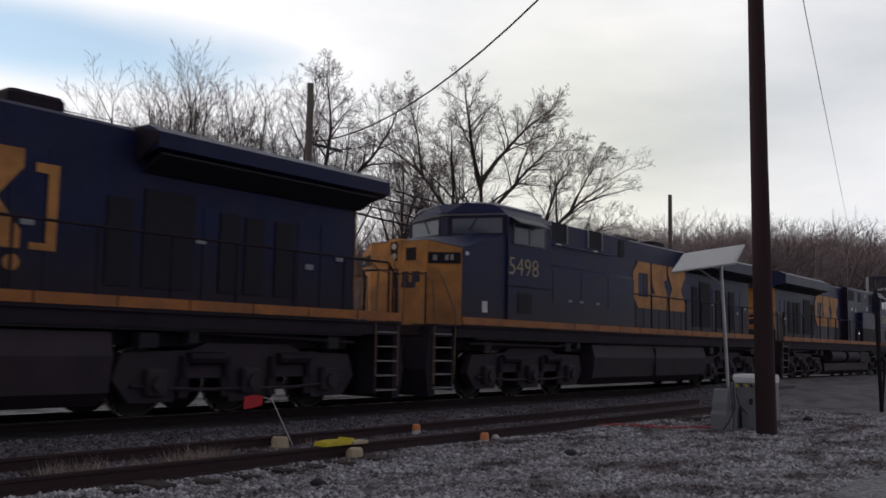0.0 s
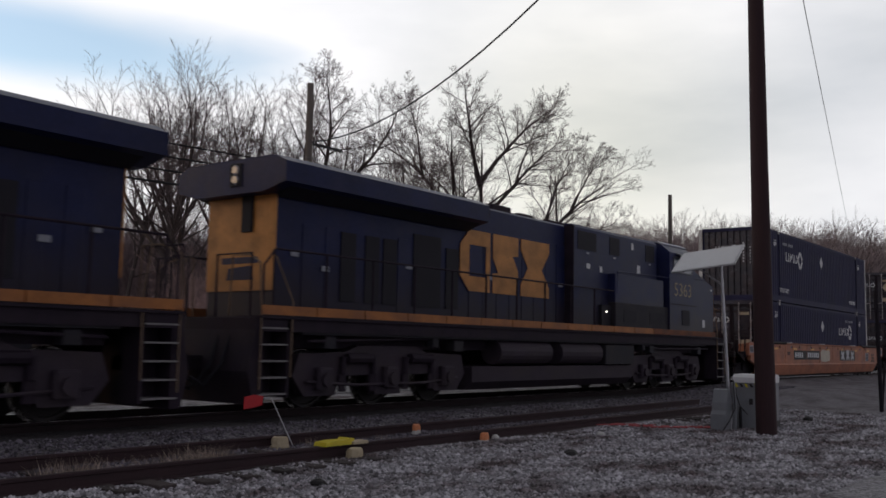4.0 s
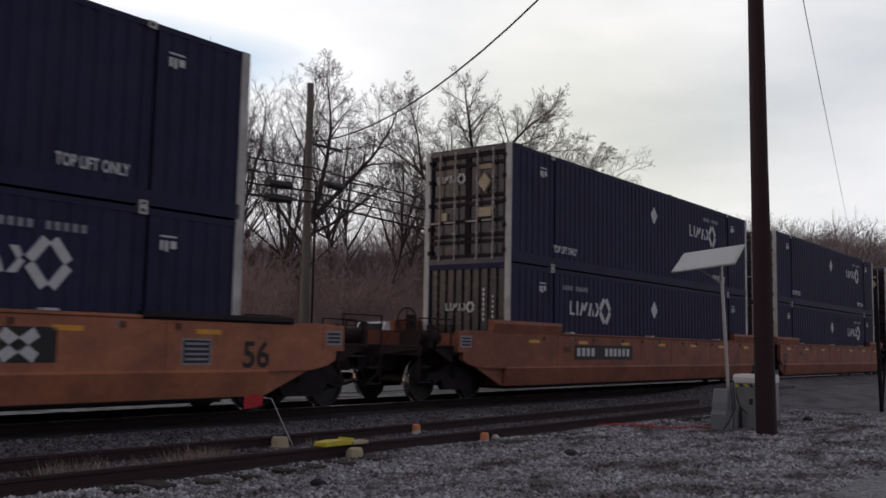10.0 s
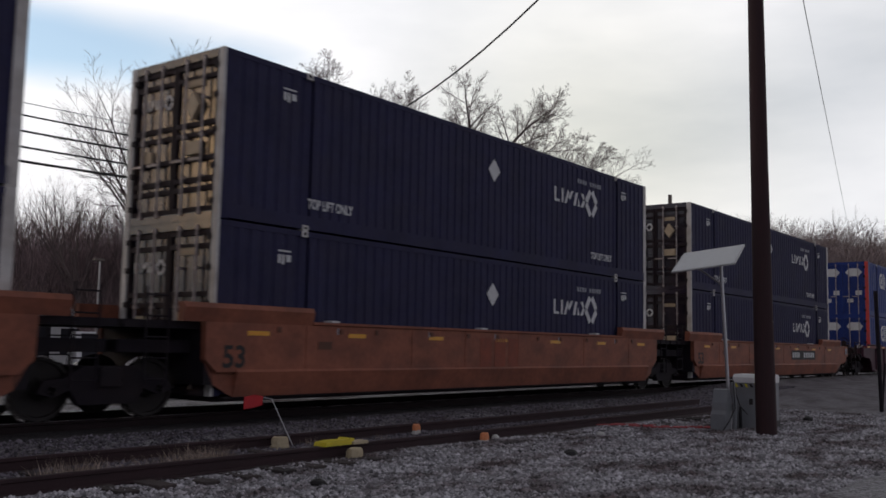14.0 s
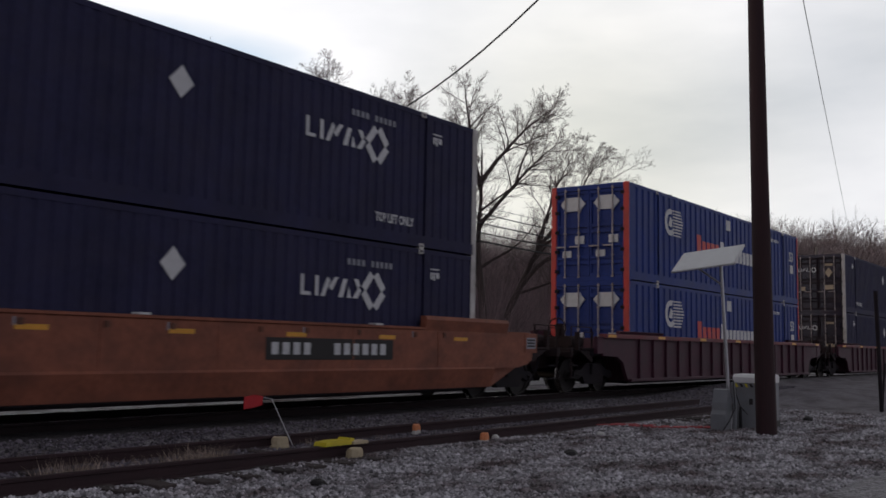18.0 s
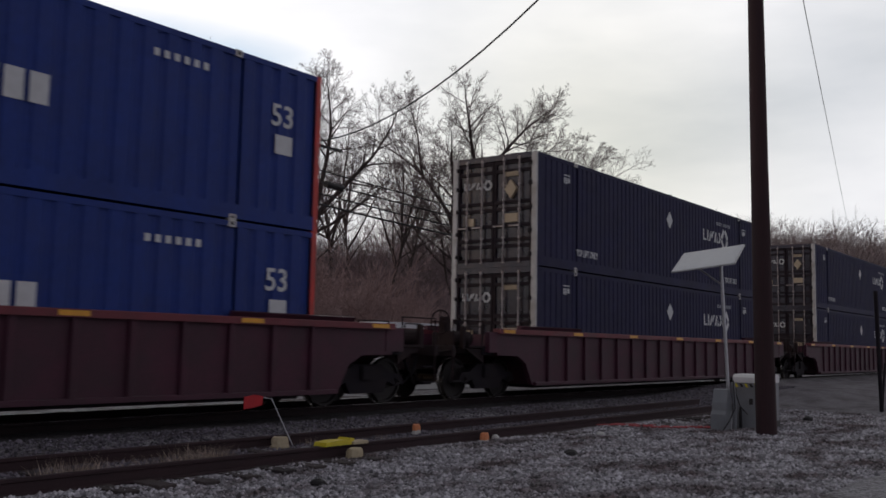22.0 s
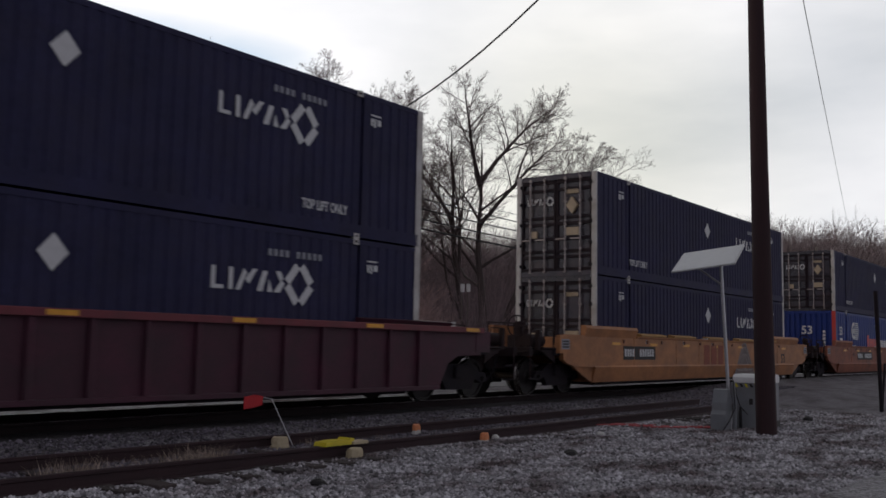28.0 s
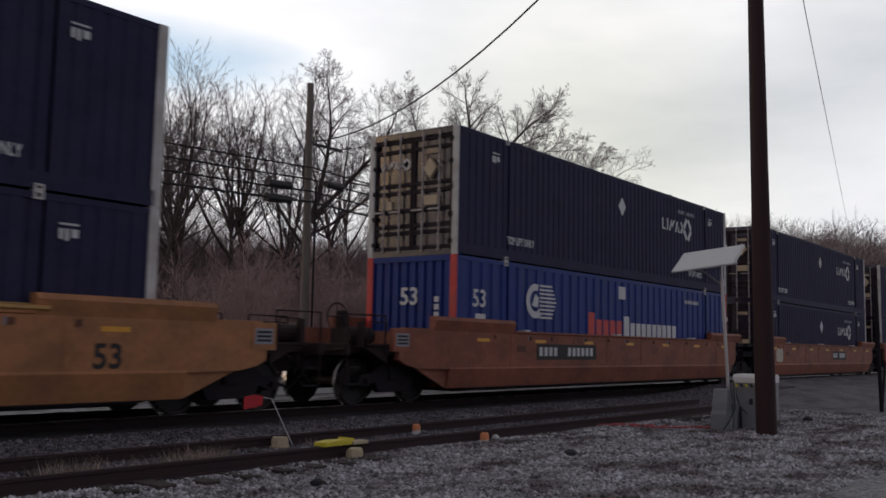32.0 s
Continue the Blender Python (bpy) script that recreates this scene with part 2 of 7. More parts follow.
DUST = (0.12, 0.095, 0.075)
M = dict(
    navy=mat("container_navy_paint", (0.0345, 0.0345, 0.08), 0.65, 0.0, 0.3, 0.8, dirt=(0.044, 0.04, 0.07), dirt_amount=0.5, spec=0.12),
    white=mat("white_paint_weathered", (0.6, 0.59, 0.57), 0.6, 0, 0.2, 4, dirt=(0.25, 0.2, 0.15), dirt_amount=0.5),
    mark=mat("white_marking", (0.62, 0.63, 0.64), 0.6, 0, 0.12, 6),
    mark_dim=mat("faded_marking", (0.28, 0.29, 0.33), 0.6, 0, 0.2, 8),
    door=mat("container_door_paint", (0.019, 0.014, 0.026), 0.2, 0, 0.4, 2.2, bump=0.005, bscale=2.5, dirt=(0.052, 0.032, 0.036), dirt_amount=0.6, spec=0.55, per="obj"),
    rod=mat("galvanised_rod", (0.42, 0.38, 0.38), 0.55, 0.2, 0.2, 8, dirt=(0.16, 0.1, 0.07)),
    pacer=mat("container_blue_paint", (0.0165, 0.042, 0.22), 0.55, 0, 0.25, 0.8, dirt=(0.03, 0.045, 0.16), dirt_amount=0.45, spec=0.25),
    red=mat("container_red_paint", (0.6, 0.05, 0.04), 0.55, 0, 0.2, 4, dirt=DUST, dirt_amount=0.3),
    yellow_car=mat("well_car_yellow_paint", (0.43, 0.168, 0.09), 0.6, 0, 0.32, 0.7, dirt=(0.17, 0.07, 0.06), dirt_amount=0.6, spec=0.3),
    gold_car=mat("well_car_dull_gold_paint", (0.42, 0.19, 0.082), 0.6, 0, 0.32, 0.7, dirt=(0.17, 0.085, 0.055), dirt_amount=0.6, spec=0.3),
    brown_car=mat("well_car_faded_brown_paint", (0.285, 0.1, 0.06), 0.65, 0, 0.38, 0.7, dirt=(0.1, 0.045, 0.036), dirt_amount=0.55, spec=0.3),
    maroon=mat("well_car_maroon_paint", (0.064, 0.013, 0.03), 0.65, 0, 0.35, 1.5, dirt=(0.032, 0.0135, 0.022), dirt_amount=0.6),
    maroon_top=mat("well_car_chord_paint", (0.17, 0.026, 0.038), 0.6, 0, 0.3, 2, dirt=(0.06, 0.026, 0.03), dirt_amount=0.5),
    black=mat("black_underframe", (0.0125, 0.0092, 0.0145), 0.75, 0, 0.4, 4, dirt=(0.03, 0.021, 0.021), dirt_amount=0.6, spec=0.25),
    steel=mat("worn_wheel_steel", (0.022, 0.018, 0.018), 0.7, 0.1, 0.3, 6),
    tread=mat("polished_wheel_rim", (0.6, 0.58, 0.56), 0.25, 1.0, 0.15, 6),
    reflector=mat("yellow_reflective_tape", (0.75, 0.36, 0.03), 0.4, 0, 0.15, 8),
    loco_blue=mat("locomotive_blue_paint", (0.0175, 0.0225, 0.074), 0.45, 0, 0.3, 1.0, dirt=(0.034, 0.034, 0.06), dirt_amount=0.5, spec=0.15),
    loco_yellow=mat("locomotive_yellow_paint", (0.58, 0.265, 0.075), 0.55, 0, 0.2, 2, dirt=(0.1, 0.055, 0.02), dirt_amount=0.6, spec=0.3),
    loco_dark=mat("locomotive_grimy_frame", (0.026, 0.0178, 0.029), 0.75, 0, 0.4, 2, dirt=(0.038, 0.028, 0.031), dirt_amount=0.6, spec=0.2),
    loco_tank=mat("locomotive_fuel_tank", (0.042, 0.031, 0.044), 0.7, 0, 0.3, 1.5, dirt=(0.055, 0.042, 0.041), dirt_amount=0.6, spec=0.25),
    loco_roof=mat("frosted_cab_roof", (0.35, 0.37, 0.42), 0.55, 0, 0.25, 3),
    loco_number=mat("faded_yellow_number", (0.36, 0.29, 0.17), 0.6, 0, 0.2, 8),
    grille=mat("radiator_grille", (0.01, 0.0088, 0.0155), 0.8, 0, 0.3, 6),
    rail_metal=mat("dull_worn_rail", (0.6, 0.58, 0.58), 0.28, 0.9, 0.2, 6, stretch=(0.3, 4, 4)),
    rust=mat("rusty_rail", (0.042, 0.0215, 0.025), 0.8, 0.2, 0.35, 5, stretch=(0.4, 2, 2), bump=0.003),
    tie=mat("weathered_tie_wood", (0.055, 0.042, 0.04), 0.9, 0, 0.4, 5, stretch=(5, 0.6, 5), bump=0.006, per="obj"),
    gravel=mat("crushed_stone", (0.4, 0.388, 0.41), 0.9, 0, 0.35, 8, bump=0.004, bscale=60, per="isle"),
    ballast=mat("dark_ballast_stone", (0.12, 0.108, 0.128), 0.9, 0, 0.35, 8, bump=0.004, bscale=60, per="isle"),
    pole=mat("brown_utility_pole_wood", (0.037, 0.015, 0.0175), 0.85, 0, 0.4, 6, stretch=(6, 6, 0.35), bump=0.01, bscale=10),
    pole_grey=mat("grey_utility_pole_wood", (0.17, 0.145, 0.125), 0.85, 0, 0.3, 5, stretch=(6, 6, 0.35)),
    bark=mat("winter_tree_bark", (0.08, 0.061, 0.056), 0.9, 0, 0.35, 3, stretch=(3, 3, 0.6)),
    twig=mat("winter_twigs", (0.17, 0.132, 0.13), 0.9, 0, 0.3, 3),
    brush=mat("dry_brush_stems", (0.25, 0.188, 0.192), 0.95, 0, 0.35, 2, per="isle"),
    # the next two barks are lightened: aerial haze put into their colour
    bark_hazed=mat("hazed_sapling_bark", (0.17, 0.135, 0.13), 0.9, 0, 0.35, 3, stretch=(3, 3, 0.6)),
    bark_far_hazed=mat("hazed_far_bark", (0.28, 0.225, 0.22), 0.9, 0, 0.35, 3, per="obj"),
    shrub=mat("brown_shrub_twigs", (0.44, 0.31, 0.29), 0.95, 0, 0.35, 2),
    straw=mat("dry_straw_grass", (0.37, 0.295, 0.24), 0.9, 0, 0.3, 5, per="isle"),
    cable=mat("black_cable", (0.012, 0.012, 0.014), 0.6, 0, 0.1, 3),
    cable_grey=mat("grey_steel_wire", (0.16, 0.16, 0.17), 0.5, 0.5, 0.1, 3),
    panel_back=mat("white_panel_backsheet", (0.66, 0.67, 0.69), 0.55, 0, 0.08, 3),
    aluminium=mat("dull_aluminium", (0.5, 0.5, 0.52), 0.45, 0.7, 0.15, 5),
    grey_box=mat("grey_cabinet_paint", (0.21, 0.222, 0.24), 0.6, 0, 0.15, 3, dirt=DUST, dirt_amount=0.3),
    cap_white=mat("white_cap_paint", (0.7, 0.7, 0.7), 0.55, 0, 0.1, 3),
    yellow_bright=mat("bright_yellow_paint", (0.72, 0.6, 0.03), 0.55, 0, 0.15, 5, dirt=DUST, dirt_amount=0.3),
    cream=mat("cream_block_paint", (0.56, 0.47, 0.31), 0.8, 0, 0.2, 6, dirt=DUST, dirt_amount=0.4),
    orange=mat("orange_block_paint", (0.75, 0.28, 0.12), 0.75, 0, 0.2, 6),
    flag_red=mat("red_flag_sheet", (0.5, 0.012, 0.02), 0.6, 0, 0.15, 5),
    spray=mat("red_spray_paint", (0.36, 0.05, 0.06), 0.9, 0, 0.3, 12),
    glass=glass("dark_cab_glass"),
    lamp=glow("lit_headlamp", (1.0, 0.9, 0.75), 2.0),
    plaster=mat("white_siding", (0.62, 0.62, 0.62), 0.7, 0, 0.1, 2),
    roofing=mat("pale_roof_sheet", (0.5, 0.5, 0.53), 0.6, 0, 0.15, 2),
    concrete=mat("road_concrete", (0.2, 0.195, 0.2), 0.9, 0, 0.2, 1.0),
    tyre=mat("tyre_rubber", (0.02, 0.02, 0.02), 0.85, 0, 0.2, 5),
    car_white=mat("white_vehicle_paint", (0.7, 0.7, 0.72), 0.35, 0, 0.06, 2, coat=0.5),
)



def mud(n, l, col):
    """Multiplies a stone colour by the yard's damp muddy patches, drawn out along the tracks."""
    co, mp = n.new("ShaderNodeTexCoord"), n.new("ShaderNodeMapping")
    mp.inputs["Scale"].default_value = (0.55, 0.95, 0.2)
    l.new(co.outputs["Object"], mp.inputs["Vector"])
    big, ramp = n.new("ShaderNodeTexNoise"), n.new("ShaderNodeValToRGB")
    big.inputs["Scale"].default_value, big.inputs["Detail"].default_value, big.inputs["Roughness"].default_value = 1.3, 7, 0.65
    l.new(mp.outputs[0], big.inputs["Vector"])
    ramp.color_ramp.elements[0].position, ramp.color_ramp.elements[1].position = 0.38, 0.54
    ramp.color_ramp.elements[0].color, ramp.color_ramp.elements[1].color = (0.3, 0.24, 0.23, 1), (1, 1, 1, 1)
    l.new(big.outputs["Fac"], ramp.inputs[0])
    mix = n.new("ShaderNodeMix")
    mix.data_type, mix.blend_type = "RGBA", "MULTIPLY"
    mix.inputs["Factor"].default_value = 1.0
    l.new(col, mix.inputs["A"])
    l.new(ramp.outputs[0], mix.inputs["B"])
    return mix.outputs["Result"]


def muddy(m):
    n, l = m.node_tree.nodes, m.node_tree.links
    b = n["Principled BSDF"].inputs["Base Color"]
    l.new(mud(n, l, b.links[0].from_socket), b)


muddy(M["gravel"])
M["rail_web"] = mat("rail_side_rust", (0.022, 0.015, 0.016), 0.85, 0, 0.35, 5, stretch=(0.4, 2, 2), spec=0.2)

# ---- mesh tools ----
class Build:
    """Collects boxes, prisms and tubes, then becomes one mesh."""

    def __init__(self):
        self.v, self.f = [], []

    def add(self, vs, fs):
        o = len(self.v)
        self.v += [tuple(p) for p in vs]
        self.f += [tuple(i + o for i in q) for q in fs]
        return self

    def box(self, x0, x1, y0, y1, z0, z1, c=0.0):
        """A box; c chamfers its upright edges and its top."""
        if c <= 0:
            return self.add([(x, y, z) for x in (x0, x1) for y in (y0, y1) for z in (z0, z1)],
                            [(0, 1, 3, 2), (4, 6, 7, 5), (0, 4, 5, 1), (2, 3, 7, 6), (0, 2, 6, 4), (1, 5, 7, 3)])
        ring = [(x0 + c, y0), (x1 - c, y0), (x1, y0 + c), (x1, y1 - c), (x1 - c, y1), (x0 + c, y1), (x0, y1 - c), (x0, y0 + c)]
        cx, cy = (x0 + x1) / 2, (y0 + y1) / 2
        top = [(x + (c if x < cx else -c) * 0.6, y + (c if y < cy else -c) * 0.6, z1) for x, y in ring]
        vs = [(x, y, z0) for x, y in ring] + [(x, y, z1 - c) for x, y in ring] + top
        fs = [tuple(range(7, -1, -1)), tuple(range(16, 24))]
        for k in (0, 8):
            fs += [(k + i, k + (i + 1) % 8, k + 8 + (i + 1) % 8, k + 8 + i) for i in range(8)]
        return self.add(vs, fs)

    def prism(self, poly, axis, a, b):
        """A polygon in the plane across axis, pushed from a to b."""
        n = len(poly)
        put = {"x": lambda p, k: (k, p[0], p[1]), "y": lambda p, k: (p[0], k, p[1]), "z": lambda p, k: (p[0], p[1], k)}[axis]
        vs = [put(p, a) for p in poly] + [put(p, b) for p in poly]
        fs = [tuple(range(n)), tuple(range(2 * n - 1, n - 1, -1))] + [(i, i + n, (i + 1) % n + n, (i + 1) % n) for i in range(n)]
        return self.add(vs, fs)

    def cyl(self, p0, p1, r0, r1=None, n=10, cap=True):
        r1 = r0 if r1 is None else r1
        p0, p1 = Vector(p0), Vector(p1)
        d = (p1 - p0).normalized()
        a = d.orthogonal().normalized()
        b = d.cross(a)
        ring = [(math.cos(2 * math.pi * i / n), math.sin(2 * math.pi * i / n)) for i in range(n)]
        vs = [p0 + (a * c + b * s) * r0 for c, s in ring] + [p1 + (a * c + b * s) * r1 for c, s in ring]
        fs = [(i, (i + 1) % n, (i + 1) % n + n, i + n) for i in range(n)]
        if cap:
            fs += [tuple(range(n - 1, -1, -1)), tuple(range(n, 2 * n))]
        return self.add(vs, fs)

    def tube(self, pts, r, n=6):
        """One bent tube through the points."""
        pts = [Vector(p) for p in pts]
        ring = [(math.cos(2 * math.pi * i / n), math.sin(2 * math.pi * i / n)) for i in range(n)]
        a = None
        vs, fs = [], []
        for k, p in enumerate(pts):
            d = (pts[min(k + 1, len(pts) - 1)] - pts[max(k - 1, 0)]).normalized()
            a = d.orthogonal() if a is None else a - d * a.dot(d)
            a = a.normalized()
            c = d.cross(a)
            vs += [p + (a * u + c * v) * r for u, v in ring]
        for k in range(len(pts) - 1):
            fs += [(k * n + i, k * n + (i + 1) % n, (k + 1) * n + (i + 1) % n, (k + 1) * n + i) for i in range(n)]
        fs += [tuple(range(n - 1, -1, -1)), tuple(range(len(vs) - n, len(vs)))]
        return self.add(vs, fs)

    def pieces(self):
        """The separate pieces, each as a Build of its own."""
        root = list(range(len(self.v)))

        def find(i):
            while root[i] != i:
                root[i] = root[root[i]]
                i = root[i]
            return i
        for q in self.f:
            for i in q[1:]:
                root[find(i)] = find(q[0])
        groups = {}
        for q in self.f:
            groups.setdefault(find(q[0]), []).append(q)
        out = []
        for faces in groups.values():
            used = sorted({i for q in faces for i in q})
            at = {i: k for k, i in enumerate(used)}
            b = Build()
            b.add([self.v[i] for i in used], [tuple(at[i] for i in q) for q in faces])
            out.append(b)
        return out

    def lathe(self, prof, axis="y", n=20):
        """prof: (along, radius) pairs, turned round the axis."""
        ring = [(math.cos(2 * math.pi * i / n), math.sin(2 * math.pi * i / n)) for i in range(n)]
        vs, fs = [], []
        for h, r in prof:
            vs += [(c * r, h, s * r) if axis == "y" else (c * r, s * r, h) if axis == "z" else (h, c * r, s * r) for c, s in ring]
        for k in range(len(prof) - 1):
            fs += [(k * n + i, k * n + (i + 1) % n, (k + 1) * n + (i + 1) % n, (k + 1) * n + i) for i in range(n)]
        fs += [tuple(range(n)), tuple(range(len(vs) - 1, len(vs) - n - 1, -1))]
        return self.add(vs, fs)

    def mesh(self, name, material, smooth=False):
        me = bpy.data.meshes.new(name)
        me.from_pydata(self.v, [], self.f)
        me.materials.append(material)
        bm = bmesh.new()
        bm.from_mesh(me)
        if len(bm.faces) < 4000:
            bmesh.ops.recalc_face_normals(bm, faces=bm.faces)
        bm.to_mesh(me)
        bm.free()
        if smooth:
            me.polygons.foreach_set("use_smooth", [True] * len(me.polygons))
        return me


SINGLES = dict(equipment_box="equipment_box", window_frame="window_bar", carrier_device="emblem_block", placard="placard", number_bars="number_bar", lift_mark="mark_bar", step="step", steps="step", journal_box="journal_box", brake_cylinder="brake_cylinder", spring="spring",
               floor_beams="floor_beam", stanchion="stanchion", warning_label="warning_label", hinge="hinge", roof_hatch="roof_hatch", carrier_word="name_block", graffiti="graffiti_line", print_bars="print_bar", emblem="emblem_bar",
               end_rail="end_rail", lift_casting="lift_casting", arm="arm", joint_deck="joint_deck", end_deck="end_deck", wiring="wire")


def part(name, b, material, parent=None, label="", at=None, smooth=False):
    if name in SINGLES and parent:
        made = b.pieces()
        if len(made) > 1 or SINGLES[name] != name:
            for q in made:
                ob = new(SINGLES[name], q.mesh(SINGLES[name], material, smooth))
                ob.parent = parent
                if at:
                    ob.location = at
                if label:
                    tagged(ob, label)
            return ob
    ob = new(name, b.mesh(name, material, smooth))
    if parent:
        ob.parent = parent
    if at:
        ob.location = at
    if label:
        tagged(ob, label)
    return ob


def thing(name, label, category, group="", kind=""):
    return tagged(new(name), label, category, group, kind)


def piece(name, me, parent, m):
    ob = new(name, me)
    ob.parent = parent
    ob.matrix_basis = m
    return ob


def letters(text, size, material, parent, m, name="lettering", bold=0.0, width=None):
    """Raised letters 4 mm thick, in the built-in font, in the xy plane of m."""
    cu = bpy.data.curves.new(name, "FONT")
    cu.body, cu.size, cu.extrude, cu.offset, cu.resolution_u = text, size, 0.002, bold, 3
    tmp = bpy.data.objects.new(name, cu)
    me = bpy.data.meshes.new_from_object(tmp)
    bpy.data.objects.remove(tmp)
    if width:
        xs = [v.co.x for v in me.vertices]
        k = width / max(1e-6, max(xs) - min(xs))
        for v in me.vertices:
            v.co.x *= k
    me.materials.clear()
    me.materials.append(material)
    ob = new(name, me)
    ob.parent = parent
    ob.matrix_basis = m
    return ob

# ---- the plan: x along the tracks, y across them away from the viewer ----
RAIL = 0.36            # top of the main line's rails
YC = 13.451            # centre of the main line
SID = 9.58             # centre of the siding


def smooth(a, b, x):
    t = np.clip((x - a) / (b - a), 0, 1)
    return t * t * (3 - 2 * t)


def wobble(x, y):
    return (np.sin(x * 0.9 + 1.3) * np.cos(y * 1.1) + np.sin(x * 2.3 + y * 1.7) * 0.5 + np.sin(x * 0.37 - y * 0.61 + 2.0)) / 2.5


def ground_height(x, y):
    x, y = np.asarray(x, float), np.asarray(y, float)
    h = wobble(x, y) * 0.03 * (1 - smooth(9.0, 11.0, y) * 0.7)
    h = h + 0.22 * (1 - smooth(1.75, 2.9, np.abs(y - YC)))
    h = h + 0.04 * (1 - smooth(1.0, 1.6, np.abs(y - SID)))
    h = h + 0.3 * smooth(24.0, 34.0, x) * smooth(6.5, 9.5, y) * (1 - smooth(11.9, 12.4, y))
    hill = (smooth(33, 62, y) * 8.0 + smooth(55, 150, y) * 8.0) * (0.5 + 0.42 * smooth(6, 46, x) + 0.38 * smooth(46, 110, x))
    hill = hill * (0.86 + 0.14 * np.sin(x * 0.045 + 0.6)) + smooth(33, 50, y) * wobble(x * 0.2, y * 0.2) * 0.8
    return h + hill


# ---- ground ----
def make_ground():
    xs = np.concatenate([np.linspace(-3000, -160, 14), np.linspace(-140, -5, 60), np.linspace(-4, 34, 150), np.linspace(36, 140, 50), np.linspace(150, 420, 40), np.linspace(500, 3000, 14)])
    ys = np.concatenate([np.linspace(-3000, -120, 10), np.linspace(-100, -3, 30), np.linspace(-2, 18, 110), np.linspace(18.5, 70, 45), np.linspace(74, 220, 30), np.linspace(300, 3000, 12)])
    X, Y = np.meshgrid(xs, ys, indexing="ij")
    Z = ground_height(X, Y)
    nx, ny = X.shape
    v = np.stack([X, Y, Z], -1).reshape(-1, 3)
    i = (np.arange(nx - 1)[:, None] * ny + np.arange(ny - 1)[None, :]).reshape(-1)
    f = np.stack([i, i + ny, i + ny + 1, i + 1], -1)
    me = bpy.data.meshes.new("ground")
    me.from_pydata(v.tolist(), [], f.tolist())
    me.polygons.foreach_set("use_smooth", [True] * len(me.polygons))
    m = bpy.data.materials.new("yard_gravel_and_leaf_litter")
    m.use_nodes = True
    n, l = m.node_tree.nodes, m.node_tree.links
    b = n["Principled BSDF"]
    b.inputs["Roughness"].default_value = 0.95
    b.inputs["Specular IOR Level"].default_value = 0.2
    co = n.new("ShaderNodeTexCoord")
    vor = n.new("ShaderNodeTexVoronoi")
    vor.inputs["Scale"].default_value = 26
    fine = n.new("ShaderNodeTexNoise")
    fine.inputs["Scale"].default_value, fine.inputs["Detail"].default_value = 9.0, 8
    big = n.new("ShaderNodeTexNoise")
    big.inputs["Scale"].default_value, big.inputs["Detail"].default_value = 0.45, 6
    for t in (vor, fine, big):
        l.new(co.outputs["Object"], t.inputs["Vector"])
    stone = n.new("ShaderNodeValToRGB")
    stone.color_ramp.elements[0].color, stone.color_ramp.elements[1].color = (0.1, 0.096, 0.102, 1), (0.46, 0.45, 0.465, 1)
    l.new(vor.outputs["Color"], stone.inputs[0])
    damp = mud(n, l, stone.outputs[0])
    # pale compacted dirt of the crossing, and ballast coloured dark for the train's shade
    sep0 = n.new("ShaderNodeSeparateXYZ")
    l.new(co.outputs["Object"], sep0.inputs[0])
    pale = n.new("ShaderNodeMapRange")
    pale.interpolation_type = "SMOOTHSTEP"
    pale.inputs["From Min"].default_value, pale.inputs["From Max"].default_value = 20.0, 30.0
    pale.inputs["To Max"].default_value = 0.65
    l.new(sep0.outputs["X"], pale.inputs["Value"])
    dirt = n.new("ShaderNodeMix")
    dirt.data_type = "RGBA"
    dirt.inputs["B"].default_value = (0.15, 0.138, 0.15, 1)
    l.new(pale.outputs[0], dirt.inputs["Factor"])
    l.new(damp, dirt.inputs["A"])
    off = n.new("ShaderNodeMath")
    off.operation = "SUBTRACT"
    off.inputs[1].default_value = YC
    l.new(sep0.outputs["Y"], off.inputs[0])
    near, far, dist = n.new("ShaderNodeMath"), n.new("ShaderNodeMath"), n.new("ShaderNodeMath")
    near.operation, far.operation, dist.operation = "MULTIPLY", "MULTIPLY", "MAXIMUM"
    near.inputs[1].default_value, far.inputs[1].default_value = -1.0, 0.75
    l.new(off.outputs[0], near.inputs[0])
    l.new(off.outputs[0], far.inputs[0])
    l.new(near.outputs[0], dist.inputs[0])
    l.new(far.outputs[0], dist.inputs[1])
    train_shade = n.new("ShaderNodeMapRange")
    train_shade.interpolation_type = "SMOOTHSTEP"
    train_shade.inputs["From Min"].default_value, train_shade.inputs["From Max"].default_value = 1.4, 2.6
    train_shade.inputs["To Min"].default_value, train_shade.inputs["To Max"].default_value = 0.9, 0.0
    l.new(dist.outputs[0], train_shade.inputs["Value"])
    mul = n.new("ShaderNodeMix")
    mul.data_type = "RGBA"
    mul.inputs["B"].default_value = (0.022, 0.019, 0.02, 1)
    l.new(train_shade.outputs[0], mul.inputs["Factor"])
    l.new(dirt.outputs["Result"], mul.inputs["A"])
    litter = n.new("ShaderNodeValToRGB")
    litter.color_ramp.elements[0].position, litter.color_ramp.elements[1].position = 0.3, 0.75
    litter.color_ramp.elements[0].color, litter.color_ramp.elements[1].color = (0.07, 0.052, 0.045, 1), (0.23, 0.165, 0.135, 1)
    l.new(fine.outputs["Fac"], litter.inputs[0])
    sep = n.new("ShaderNodeSeparateXYZ")
    l.new(co.outputs["Object"], sep.inputs[0])
    edge = n.new("ShaderNodeMath")
    edge.operation = "MULTIPLY_ADD"
    l.new(big.outputs["Fac"], edge.inputs[0])
    edge.inputs[1].default_value = 5.0
    l.new(sep.outputs["Y"], edge.inputs[2])
